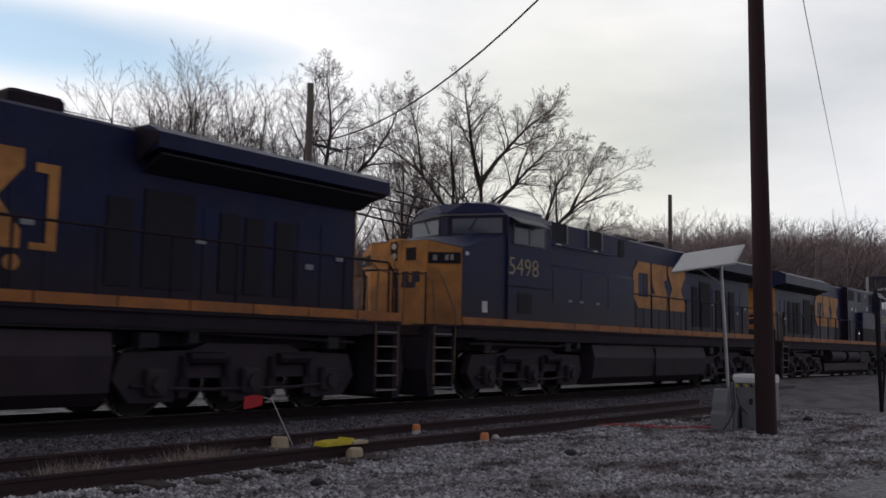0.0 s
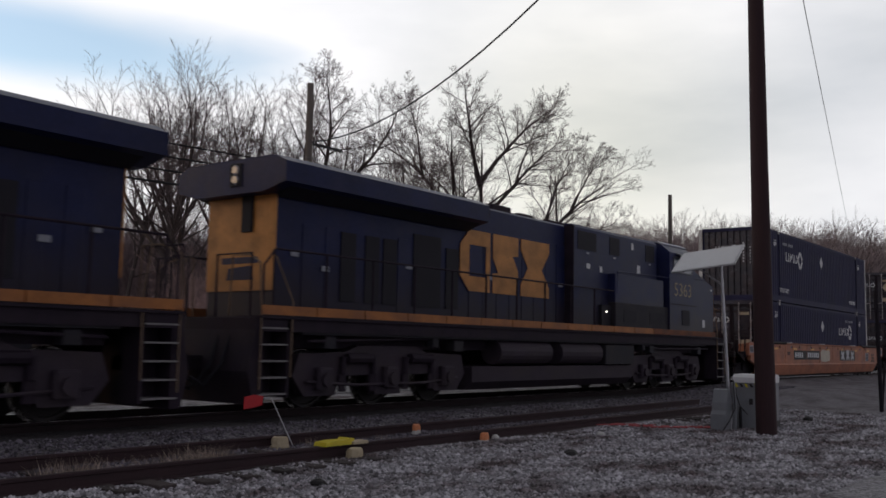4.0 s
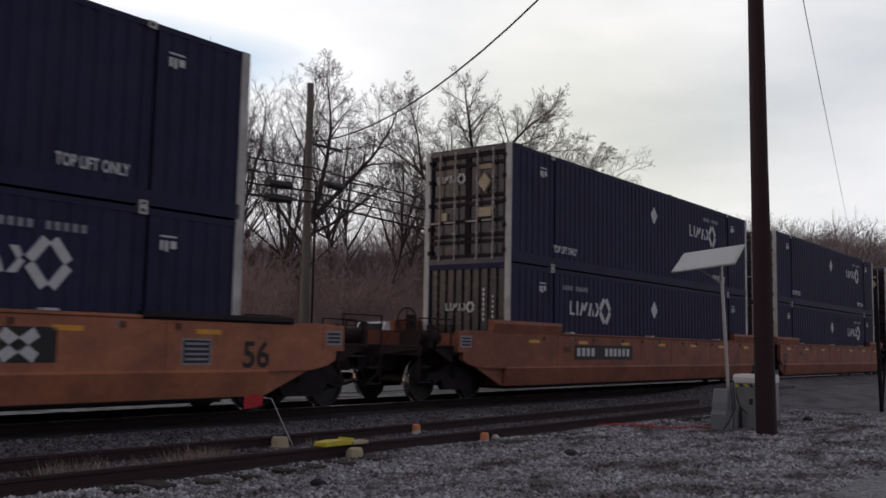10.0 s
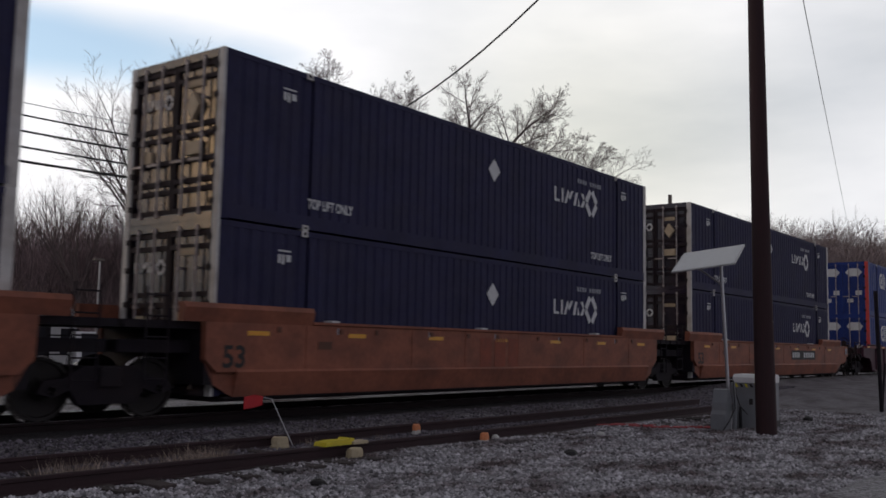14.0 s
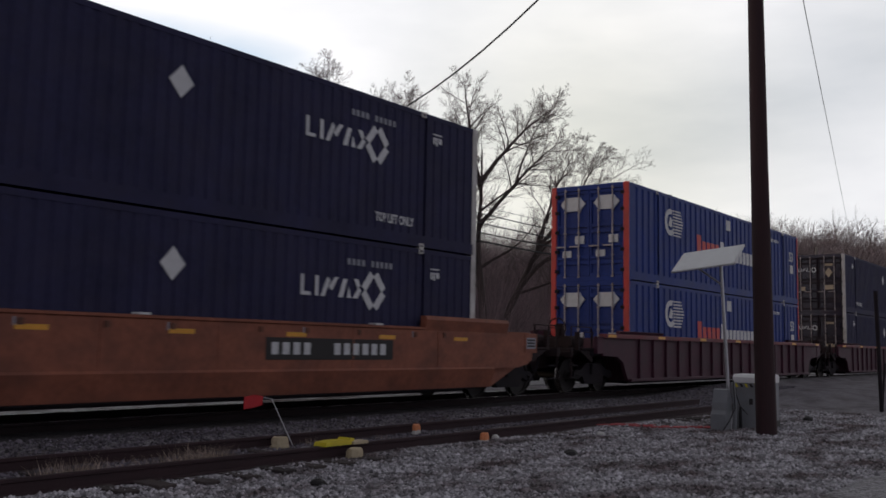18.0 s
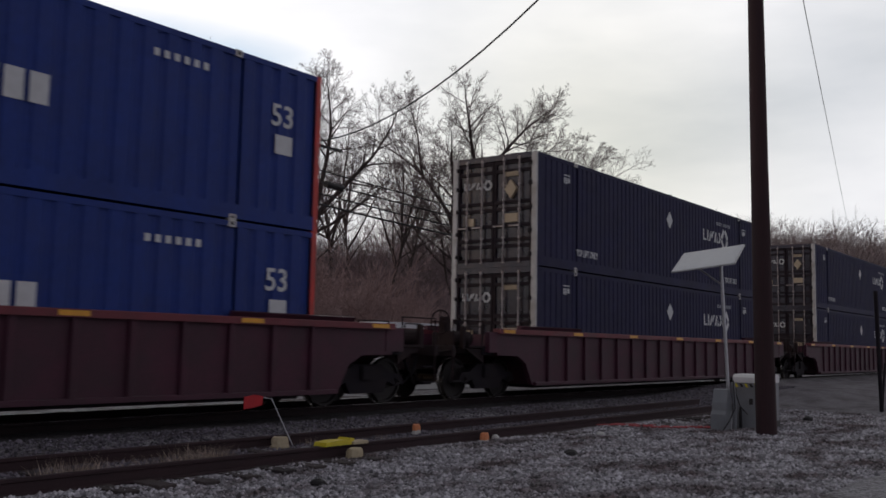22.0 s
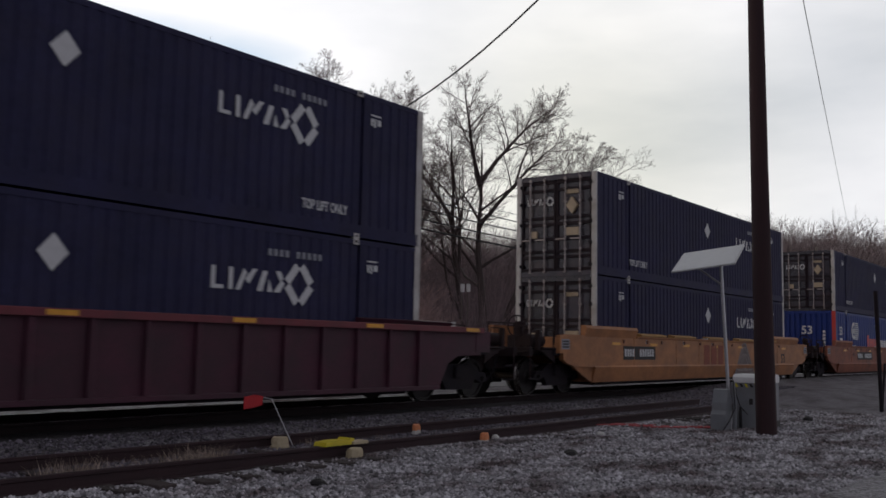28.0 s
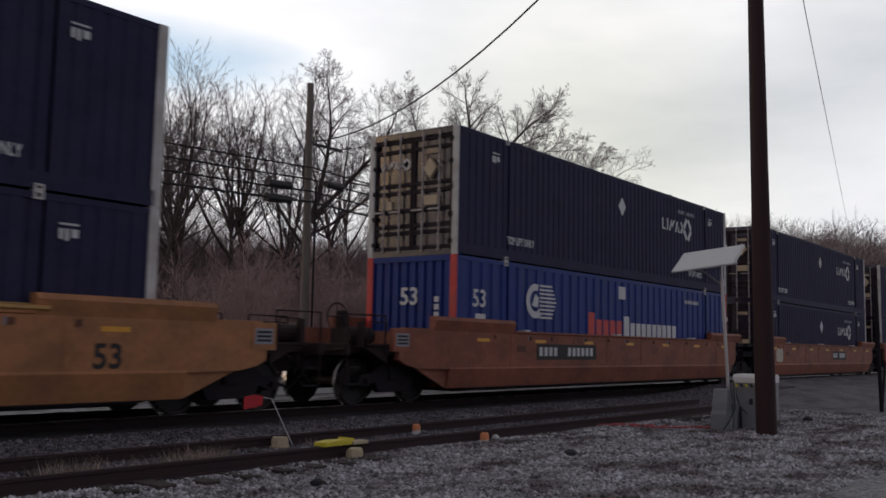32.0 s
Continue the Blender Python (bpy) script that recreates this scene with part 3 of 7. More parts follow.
    where = n.new("ShaderNodeMapRange")
    where.inputs["From Min"].default_value, where.inputs["From Max"].default_value = 30.5, 33.5
    l.new(edge.outputs[0], where.inputs["Value"])
    mix = n.new("ShaderNodeMix")
    mix.data_type = "RGBA"
    l.new(where.outputs[0], mix.inputs["Factor"])
    l.new(mul.outputs["Result"], mix.inputs["A"])
    l.new(litter.outputs[0], mix.inputs["B"])
    l.new(mix.outputs["Result"], b.inputs["Base Color"])
    bump = n.new("ShaderNodeBump")
    bump.inputs["Strength"].default_value, bump.inputs["Distance"].default_value = 0.9, 0.03
    l.new(vor.outputs["Distance"], bump.inputs["Height"])
    l.new(bump.outputs[0], b.inputs["Normal"])
    me.materials.append(m)
    return tagged(new("ground", me), "grey crushed-stone yard running up to a leaf-littered hillside", "ground", kind="structure")


make_ground()


def pebbles(name, count, area, size, material, label, seed):
    """Loose angular stones lying on the ground, as one mesh."""
    rng = np.random.default_rng(seed)
    x0, x1, y0, y1 = area
    x = x0 + (x1 - x0) * rng.random(count) ** 1.5
    y = y0 + (y1 - y0) * rng.random(count)
    s = size * (0.5 + rng.random(count) ** 2 * 1.2)
    base = np.array([(1, 0, 0), (0, 1, 0), (-1, 0, 0), (0, -1, 0), (0.1, 0.1, 0.75), (0, 0, -0.6)])
    a = rng.random(count) * 6.28
    pts = base[None] * (0.65 + 0.7 * rng.random((count, 6, 3)))
    c, sn = np.cos(a)[:, None], np.sin(a)[:, None]
    px, py = pts[..., 0] * c - pts[..., 1] * sn, pts[..., 0] * sn + pts[..., 1] * c
    z = ground_height(x, y)
    v = np.stack([px * s[:, None] + x[:, None], py * s[:, None] + y[:, None], pts[..., 2] * s[:, None] + z[:, None] + s[:, None] * 0.25], -1).reshape(-1, 3)
    tri = np.array([(0, 1, 4), (1, 2, 4), (2, 3, 4), (3, 0, 4), (1, 0, 5), (2, 1, 5), (3, 2, 5), (0, 3, 5)])
    f = (tri[None] + (np.arange(count) * 6)[:, None, None]).reshape(-1, 3)
    me = bpy.data.meshes.new(name)
    me.from_pydata(v.tolist(), [], f.tolist())
    me.materials.append(material)
    return tagged(new(name, me), label, "gravel", kind="stuff")


pebbles("gravel", 46000, (4.0, 26.0, 3.0, 8.7), 0.021, M["gravel"], "loose grey crushed stone on the yard", 3)
pebbles("ballast", 20000, (4.5, 34.0, 10.1, 11.7), 0.022, M["ballast"], "dark ballast stones between siding and main line", 4)
pebbles("ballast", 9000, (4.5, 26.0, 8.85, 10.2), 0.018, M["ballast"], "dark ballast stones between the siding's rails", 5)

pebbles("gravel", 3500, (4.0, 22.0, 3.4, 8.6), 0.03, M["gravel"], "larger loose stones on the yard", 6)


# ---- tracks ----
RAIL_SECTION = [(-0.07, 0), (0.07, 0), (0.07, 0.012), (0.012, 0.03), (0.012, 0.125), (0.036, 0.135), (0.036, 0.165), (0.03, 0.172), (-0.03, 0.172), (-0.036, 0.165), (-0.036, 0.135), (-0.012, 0.125), (-0.012, 0.03), (-0.07, 0.012)]


def make_track(name, yc, top, x0, x1, rail_mat, label, ties):
    t = thing(name, label, "track", kind="structure")
    t.location = (0, yc, top - 0.172)
    for y in (-0.754, 0.754):
        if name == "main_track":
            part("rail", Build().prism([(a + y, b) for a, b in RAIL_SECTION], "x", x0, x1), M["rail_web"], t)
            part("rail_head", Build().prism([(y - 0.03, 0.171), (y + 0.03, 0.171), (y + 0.026, 0.176), (y - 0.026, 0.176)], "x", x0, x1), rail_mat, t, "polished running face")
        else:
            part("rail", Build().prism([(a + y, b) for a, b in RAIL_SECTION], "x", x0, x1), rail_mat, t)
    b = Build().box(-0.115, 0.115, -1.3, 1.3, -0.16, 0.0, 0.012)
    me = b.mesh("tie", M["tie"])
    for i in range(ties):
        x = 2.5 + i * 0.54
        piece("tie", me, t, pose(x + random.uniform(-.03, .03), random.uniform(-.05, .05), random.uniform(-0.03, -0.012) + (0.032 if name == "siding_track" else 0), 0, 0, random.uniform(-1.2, 1.2)))
    return t


make_track("main_track", YC, RAIL, -160, 420, M["rail_metal"], "main line track with dull worn rails on dark ballast", 120)
make_track("siding_track", SID, 0.205, -60, 25.5, M["rust"], "rusty siding track half sunk in gravel", 42)


# ---- running gear ----
def wheelset(r=0.46):
    b = Build()
    for s in (-1, 1):
        y = 0.72 * s
        prof = [(y - 0.07 * s, 0.10), (y - 0.07 * s, r + 0.027), (y - 0.04 * s, r + 0.027), (y - 0.035 * s, r), (y + 0.07 * s, r - 0.008), (y + 0.07 * s, r - 0.06), (y + 0.03 * s, r - 0.075), (y + 0.02 * s, 0.17), (y + 0.08 * s, 0.12), (y + 0.08 * s, 0.1)]
        b.lathe(prof, "y", 24)
        b.lathe([(y + 0.08 * s, 0.1), (y + 0.32 * s, 0.1), (y + 0.33 * s, 0.085), (y + 0.36 * s, 0.07)], "y", 10)
        for k in range(3):
            a = k * 2.0944
            b.box(math.cos(a) * 0.05 - 0.014, math.cos(a) * 0.05 + 0.014, min(y + 0.35 * s, y + 0.385 * s), max(y + 0.35 * s, y + 0.385 * s), math.sin(a) * 0.05 - 0.014, math.sin(a) * 0.05 + 0.014)
    b.lathe([(-0.72, 0.085), (0.72, 0.085)], "y", 10)
    return b


def worn_wheelset(r):
    me = wheelset(r).mesh("wheelset", M["steel"])
    me.materials.append(M["tread"])
    for p in me.polygons:
        if all(math.hypot(me.vertices[i].co.x, me.vertices[i].co.z) > r - 0.012 for i in p.vertices):
            p.material_index = 1
    return me


WHEEL, LOCO_WHEEL = worn_wheelset(0.46), worn_wheelset(0.53)
TURNING = []           # (wheelset, place in its parent, radius)


def add_wheelset(parent, x, r, me):
    w = new("wheelset", me)
    w.parent = parent
    w.location = (x, 0, r)
    TURNING.append((w, Vector((x, 0, r)), r))
    return w


SIDE_FRAME = [(-1.12, 0.42), (-1.02, 0.60), (-0.72, 0.62), (-0.42, 0.80), (0.42, 0.80), (0.72, 0.62), (1.02, 0.60), (1.12, 0.42), (0.86, 0.36), (0.62, 0.46), (0.48, 0.24), (-0.48, 0.24), (-0.62, 0.46), (-0.86, 0.36)]


def freight_truck(parent, x):
    t = new("truck")
    t.parent = parent
    t.location = (x, 0, 0)
    tagged(t, "rusty black three-piece freight truck")
    for s in (-1, 1):
        y0, y1 = sorted((0.94 * s, 1.08 * s))
        part("side_frame", Build().prism(SIDE_FRAME, "y", y0, y1), M["black"], t)
        b = Build()
        for k in (-0.26, -0.09, 0.09, 0.26):
            b.cyl((k, 1.0 * s, 0.28), (k, 1.0 * s, 0.56), 0.065, n=8)
        part("spring", b, M["black"], t)
    part("bolster", Build().box(-0.2, 0.2, -1.15, 1.15, 0.5, 0.78, 0.03), M["black"], t)
    for dx in (-0.89, 0.89):
        add_wheelset(t, dx, 0.46, WHEEL)
    return t


# ---- containers ----
CL, CW, CH = 16.154, 1.2955, 2.896


def corrugated(x0, x1, y, z0, z1, out, pitch, depth):
    """A corrugated wall along x with its face at y; out is the way that it faces."""
    pts, x, n = [], x0, max(1, round((x1 - x0) / pitch))
    p = (x1 - x0) / n
    for i in range(n):
        a = x0 + i * p
        pts += [(a, y), (a + p * 0.52, y), (a + p * 0.62, y - out * depth), (a + p * 0.9, y - out * depth)]
    pts.append((x1, y))
    b = Build()
    m = len(pts)
    b.add([(px, py, z0) for px, py in pts] + [(px, py, z1) for px, py in pts], [(i, i + 1, m + i + 1, m + i) for i in range(m - 1)])
    b.box(x0, x1, *sorted((y - out * (depth + 0.004), y - out * (depth + 0.05))), z0, z1)
    return b


def diamond(b, x, z, w, h, y, t=0.004):
    b.prism([(x - w, z), (x, z - h), (x + w, z), (x, z + h)], "y", y - t, y)


def strokes(b, segs, x, z, k, w, y, flip=1):
    """Straight strokes of a device, as flat bars on a wall that faces -y."""
    for x0, z0, x1, z1 in segs:
        a, c = Vector((x + x0 * k, z + z0 * k)), Vector((x + x1 * k, z + z1 * k))
        d = (c - a).normalized()
        nrm = Vector((-d.y, d.x)) * w * k / 2
        b.prism([tuple(a + nrm), tuple(c + nrm), tuple(c - nrm), tuple(a - nrm)], "y", y - 0.004, y)


# the carrier's device: plain upright blocks and wedges, then a ring of four bars; 4.6 wide and 1 high
BLOCKS = [[(0, 0), (0.16, 0), (0.16, 1), (0, 1)], [(0.16, 0), (0.5, 0), (0.5, 0.17), (0.16, 0.17)], [(0.72, 0), (0.9, 0), (0.9, 1), (0.72, 1)], [(1.02, 0), (1.22, 0), (1.5, 0.8), (1.36, 1)], [(1.42, 0.5), (1.6, 0.3), (1.95, 1), (1.75, 1)],
          [(1.95, 0), (2.2, 0), (2.42, 0.95), (2.2, 0.95)], [(2.42, 0), (2.66, 0), (2.5, 0.6)], [(2.72, 0), (3.0, 0), (3.22, 0.45), (3.05, 0.58)], [(2.78, 1), (3.02, 1), (3.16, 0.66), (3.0, 0.52)]]


def device(b, x, z, k, y, kz=None):
    kz = kz or k
    for poly in BLOCKS:
        b.prism([(x + px * k, z + pz * kz) for px, pz in poly], "y", y - 0.004, y)
    cx, cz = x + 3.92 * k, z + 0.45 * kz
    for sx in (-1, 1):
        for sz in (-1, 1):
            strokes(b, [(0.1 * sx, 0.66 * sz, 0.58 * sx, 0.06 * sz)], cx, cz, k, 0.3, y)


M["door_bar"] = mat("grimy_door_bars", (0.024, 0.0175, 0.025), 0.6, 0, 0.35, 3, dirt=(0.05, 0.034, 0.032), dirt_amount=0.6, spec=0.12)
M["cream_mark"] = mat("yellowed_placard", (0.52, 0.42, 0.29), 0.6, 0, 0.25, 5)
M["front_dusty"] = mat("dusty_container_end", (0.024, 0.018, 0.026), 0.26, 0, 0.3, 2, bump=0.01, bscale=2.5, dirt=(0.07, 0.042, 0.038), dirt_amount=0.7, spec=0.55)


def container(livery, front_leads, upper):
    """A 53-foot container; x runs from its leading end back, and -y is the side towards the viewer."""
    blue = livery == "blue"
    paint, post, dim = (M["pacer"], M["red"], M["mark"]) if blue else (M["navy"], M["white"], M["mark"])
    lab = ("royal-blue corrugated steel container with red corner posts" if blue else "navy corrugated steel container with white corner posts")
    lab += ", stacked" if upper else ""
    c = thing("container", lab, "container", "double-stacked containers")
    pitch, depth = (0.42, 0.036) if blue else (0.262, 0.02)
    for s in (-1, 1):
        for xa, xb in ((0.2, 1.85), (2.11, CL - 2.11), (CL - 1.85, CL - 0.2)):
            part("side_wall", corrugated(xa, xb, CW * s, 0.26, CH - 0.1, s, pitch, depth), paint, c)
        b = Build().box(0.12, CL - 0.12, *sorted((CW * s * 1.004, (CW - 0.08) * s)), 0.03, 0.27)
        part("bottom_rail", b, paint, c)
        part("top_rail", Build().box(0.12, CL - 0.12, *sorted((CW * s * 1.003, (CW - 0.07) * s)), CH - 0.11, CH - 0.012), paint, c)
        for x in (1.981, CL - 1.981):
            part("lift_post", Build().box(x - 0.1, x + 0.1, *sorted(((CW - 0.035) * s, (CW - 0.1) * s)), 0.02, CH - 0.01, 0.01), paint, c)
            b = Build()
            for z0, z1 in ((CH - 0.115, CH + 0.002), (0.004, 0.1)):
                b.box(x - 0.075, x + 0.075, *sorted((CW * s * 1.009, (CW - 0.1) * s)), z0, z1)
                part("casting_hole", Build().box(x - 0.032, x + 0.032, *sorted((CW * s * 1.012, (CW - 0.02) * s)), z0 + 0.03, z1 - 0.03), M["black"], c)
            part("lift_casting", b, M["white"], c)
    part("roof", Build().box(0.06, CL - 0.06, -CW + 0.05, CW - 0.05, CH - 0.06, CH - 0.02), paint, c)
    part("floor", Build().box(0.06, CL - 0.06, -CW + 0.06, CW - 0.06, 0.06, 0.2), M["black"], c)
    pw = 0.13 if blue else 0.19
    for x0, x1 in ((0.0, 0.06), (CL - pw, CL)):
        for s in (-1, 1):
            part("corner_post", Build().box(x0, x1, *sorted((CW * s * 1.004, (CW - (0.17 if blue else 0.15)) * s)), 0.0, CH, 0.012), post, c)
            part("post_core", Build().box(x0 + (0.06 if x0 == 0 else 0), x1 + (0.16 if x0 == 0 else 0) - 0.004, *sorted(((CW - 0.004) * s, (CW - 0.2) * s)), 0.01, CH - 0.01), paint, c)
    for lead in (True, False):
        is_front = front_leads == lead
        d = 1 if lead else -1
        x0 = 0.0 if lead else CL
        w = CW - (0.175 if blue else 0.155)
        if is_front:
            # corrugated front wall: seven upright ribs across
            pts = []
            n = 9
            for i in range(n):
                a = -w + 2 * w * i / n
                p = 2 * w / n
                pts += [(a, 0.03), (a + p * 0.55, 0.03), (a + p * 0.65, 0.085), (a + p * 0.9, 0.085)]
            pts.append((w, 0.03))
            m = len(pts)
            b = Build().add([(x0 + d * q, y, 0.22) for y, q in pts] + [(x0 + d * q, y, CH - 0.12) for y, q in pts], [(i, i + 1, m + i + 1, m + i) for i in range(m - 1)])
            b.box(*sorted((x0 + d * 0.09, x0 + d * 0.13)), -w, w, 0.2, CH - 0.1)
            part("front_wall", b, paint if blue else M["front_dusty"], c)
            part("end_sill", Build().box(*sorted((x0 + d * 0.005, x0 + d * 0.14)), -w, w, 0.0, 0.22, 0.01), paint, c)
            part("end_header", Build().box(*sorted((x0 + d * 0.005, x0 + d * 0.14)), -w, w, CH - 0.13, CH, 0.01), paint, c)
            if lead:
                b = Build()
                if blue:
                    b.box(-0.014, 0.03, -0.95, -0.55, 0.72, 0.92)
                    part("placard", b, M["mark"], c)
                    letters("53", 0.55, M["mark"], c, Matrix.Translation((0.02, 0.3, 1.8)) @ Matrix(((0, 0, -1, 0), (-1, 0, 0, 0), (0, 1, 0, 0), (0, 0, 0, 1))), "size_number", 0.01)
                    b = Build()
                    for k in range(6):
                        b.box(0.012, 0.03, -0.82, -0.70, 1.0 + k * 0.17, 1.12 + k * 0.17)
                    part("number_bars", b, M["mark"], c)
                else:
                    b.prism([(1.0, 1.75), (0.84, 1.97), (0.68, 1.75), (0.84, 1.53)] if upper else [(0.95, 0.72), (0.8, 0.92), (0.65, 0.72), (0.8, 0.52)], "x", 0.0, 0.03)
                    part("placard", b, M["mark"], c)
                    b = Build()
                    for k in range(7):
                        b.box(0.016, 0.028, -0.56, -0.51, 1.5 + k * 0.12, 1.58 + k * 0.12)
                    for k in range(6):
                        b.box(0.016, 0.028, -0.82, -0.785, 1.45 + k * 0.12, 1.52 + k * 0.12)
                    part("number_bars", b, M["mark"], c)
                    part("carrier_device", end_device(0.024, 0.6, 2.0 if upper else 1.75, 0.19), M["mark"], c)
        else:
            part("end_header", Build().box(*sorted((x0 + d * 0.005, x0 + d * 0.16)), -w, w, CH - 0.15, CH, 0.01), paint if blue else M["door"], c)
            part("end_sill", Build().box(*sorted((x0 + d * 0.005, x0 + d * 0.16)), -w, w, 0.0, 0.14, 0.01), paint if blue else M["door"], c)
            for s in (-1, 1):
                y0, y1 = sorted((0.012 * s, (w - 0.005) * s))
                leaf = new("door")
                leaf.parent = c
                dm = M["pacer"] if blue else M["door"]
                part("door_sheet", Build().box(*sorted((x0 + d * 0.075, x0 + d * 0.11)), y0, y1, 0.15, CH - 0.16), dm, leaf)
                b = Build()
                for z in (0.15, 0.5, 0.66, 1.02, 1.44, 1.62, 2.42, CH - 0.25):
                    b.box(*sorted((x0 + d * 0.028, x0 + d * 0.08)), y0 + 0.02, y1 - 0.02, z, z + 0.085, 0.008)
                for y in (y0, y1 - 0.06):
                    b.box(*sorted((x0 + d * 0.03, x0 + d * 0.08)), y, y + 0.06, 0.15, CH - 0.16)
                part("door_frame", b, M["pacer"] if blue else M["door_bar"], leaf)
                for fr in (0.3, 0.72):
                    y = y0 + (y1 - y0) * fr
                    b = Build().cyl((x0 - d * 0.012, y, 0.1), (x0 - d * 0.012, y, CH - 0.08), 0.022, n=8)
                    for z in (0.12, 0.75, 1.45, 2.1, CH - 0.14):
                        b.box(*sorted((x0 - d * 0.03, x0 + d * 0.05)), y - 0.035, y + 0.035, z - 0.022, z + 0.022)
                    part("locking_rod", b, M["rod"], leaf)
                    part("handle", Build().box(*sorted((x0 - d * 0.045, x0 - d * 0.02)), y - 0.02, y + 0.3, 1.02, 1.06), M["rod"], leaf)
                b = Build()
                for z in (0.3, 0.9, 1.5, 2.1, 2.6):
                    yy = (w - 0.02) * s
                    b.box(*sorted((x0 - d * 0.01, x0 + d * 0.06)), yy - 0.06, yy + 0.06, z - 0.05, z + 0.05)
                part("hinge", b, M["black"], leaf)
                if lead:
                    b = Build()
                    mid = (y0 + y1) / 2
                    if blue:
                        b.prism([(mid + 0.42, 2.34), (mid + 0.24, 2.55), (mid - 0.24, 2.55), (mid - 0.42, 2.34), (mid - 0.24, 2.13), (mid + 0.24, 2.13)], "x", 0.02, 0.072)
                        b.box(0.02, 0.072, mid - 0.38, mid - 0.08, 1.12, 1.36)
                        b.box(0.02, 0.072, mid + 0.05, mid + 0.34, 0.72, 0.92)
                    elif s < 0:
                        b.prism([(-0.72, 1.98), (-0.54, 2.22), (-0.36, 1.98), (-0.54, 1.74)] if upper else [(-0.72, 0.5), (-0.54, 0.74), (-0.36, 0.5), (-0.54, 0.26)], "x", -0.036, 0.072)
                        b.box(0.0, 0.072, -0.74, -0.34, 1.14, 1.36)
                        for k in range(6):
                            b.box(0.022, 0.074, -0.36 - k * 0.07, -0.31 - k * 0.07, 2.32, 2.44)
                    else:
                        b.box(0.022, 0.074, 0.62, 0.84, 1.1, 1.3)
                    part("placard", b, M["mark"] if blue else M["cream_mark"], leaf)
                    if not blue and s > 0:
                        part("carrier_device", end_device(0.022, 0.93, 2.05, 0.19), M["mark"], leaf)
    # side markings
    y = -CW * 1.001 - 0.004
    b = Build()
    if blue:
        mirror = front_leads
        PX = 5.1 if not mirror else 6.0
        part("placard", Build().box(7.78, 8.2, y - 0.004, y, 2.3, 2.66), M["mark"], c)
        b = Build()
        cx = 2.95 if not mirror else 3.3
        for k in range(10):
            a0, a1 = radians(70 + k * 24), radians(70 + (k + 1) * 24)
            b.prism([(cx + math.cos(a) * q, 2.02 + math.sin(a) * q) for a, q in ((a0, 0.26), (a1, 0.26), (a1, 0.43), (a0, 0.43))], "y", y - 0.004, y)
        b.prism([(cx - 0.16, 1.9), (cx + 0.1, 1.86), (cx + 0.16, 2.1), (cx - 0.02, 2.2)], "y", y - 0.004, y)
        for k in range(9):
            b.box(cx + 0.2, cx + 1.0 - abs(k - 4) * 0.05, y - 0.004, y, 1.6 + k * 0.098, 1.65 + k * 0.098)
        part("carrier_device", b, M["mark"], c)
        b = Build()
        for k, (w, h) in enumerate(((0.34, 0.62),) + ((0.31, 0.44),) * 4):
            word_bar(b, PX + k * 0.4 + (0.05 if k else 0), 1.24, w, h, y)
        part("carrier_word", b, M["red"], c, "red bars where the carrier's name stands")
        b = Build()
        for k, (w, h) in enumerate(((0.34, 0.62),) + ((0.285, 0.44),) * 9):
            word_bar(b, PX + 2.1 + k * 0.365 + (0.06 if k else 0), 1.2, w, h, y)
        part("carrier_word", b, M["mark"], c, "white bars where the carrier's name stands")
        b = Build()
        for k in range(6):
            b.box(12.5 + k * 0.19, 12.6 + k * 0.19, y - 0.004, y, 2.38, 2.5)
        part("number_bars", b, M["mark"], c)
        xx = 15.05 if not mirror else 0.75
        part("placard", Build().box(xx, xx + 0.4, y - 0.004, y, 1.28, 1.62), M["mark"], c)
        letters("53", 0.55, M["mark"], c, Matrix.Translation((xx - 0.12, y - 0.002, 1.78)) @ Matrix.Rotation(radians(90), 4, "X"), "size_number", 0.008)
        return c
    X = (lambda v, w=0: v) if front_leads else (lambda v, w=0: CL - v - w)
    k = 0.5
    device(b, X(2.85 if front_leads else 3.12, 4.57 * k), 1.75, k, y, 0.37)
    part("carrier_device", b, M["mark"], c)
    b = Build()
    diamond(b, 8.0, 2.08, 0.24, 0.27, y)
    part("placard", b, M["mark"], c)
    b = Build()
    nx = X(2.5, 1.35) if front_leads else X(2.85, 1.35)
    for i in range(10):
        if i != 4:
            b.box(nx + i * 0.135, nx + i * 0.135 + 0.08, y - 0.004, y, 2.38, 2.5)
    part("number_bars", b, M["mark_dim"], c)
    b = Build()
    for x in (1.35, CL - 1.65):
        b.box(x, x + 0.3, y - 0.004, y, 2.47, 2.5)
        b.box(x + 0.0, x + 0.06, y - 0.004, y, 2.27, 2.42)
        b.box(x + 0.09, x + 0.15, y - 0.004, y, 2.25, 2.42)
        b.box(x + 0.19, x + 0.3, y - 0.004, y, 2.3, 2.42)
    part("lift_mark", b, M["mark"], c)
    if upper:
        for x in (2.02, CL - 3.45):
            letters("TOP LIFT ONLY", 0.25, M["mark"], c, Matrix.Translation((x, y, 0.42)) @ Matrix.Rotation(radians(90), 4, "X"), "lettering", 0.006, 1.2)
    return c


def word_bar(b, x, z, w, h, y):
    """A plain bar of a character's size."""
    b.box(x, x + w, y - 0.004, y, z, z + h)


def end_device(x, y, z, k):
    """The same device on an end wall that faces -x; it reads along -y."""
    flat = Build()
    device(flat, 0.0, 0.0, k, 0.0)
    out = Build()
    out.add([(x + v[1], y - v[0], z + v[2]) for v in flat.v], flat.f)
    return out
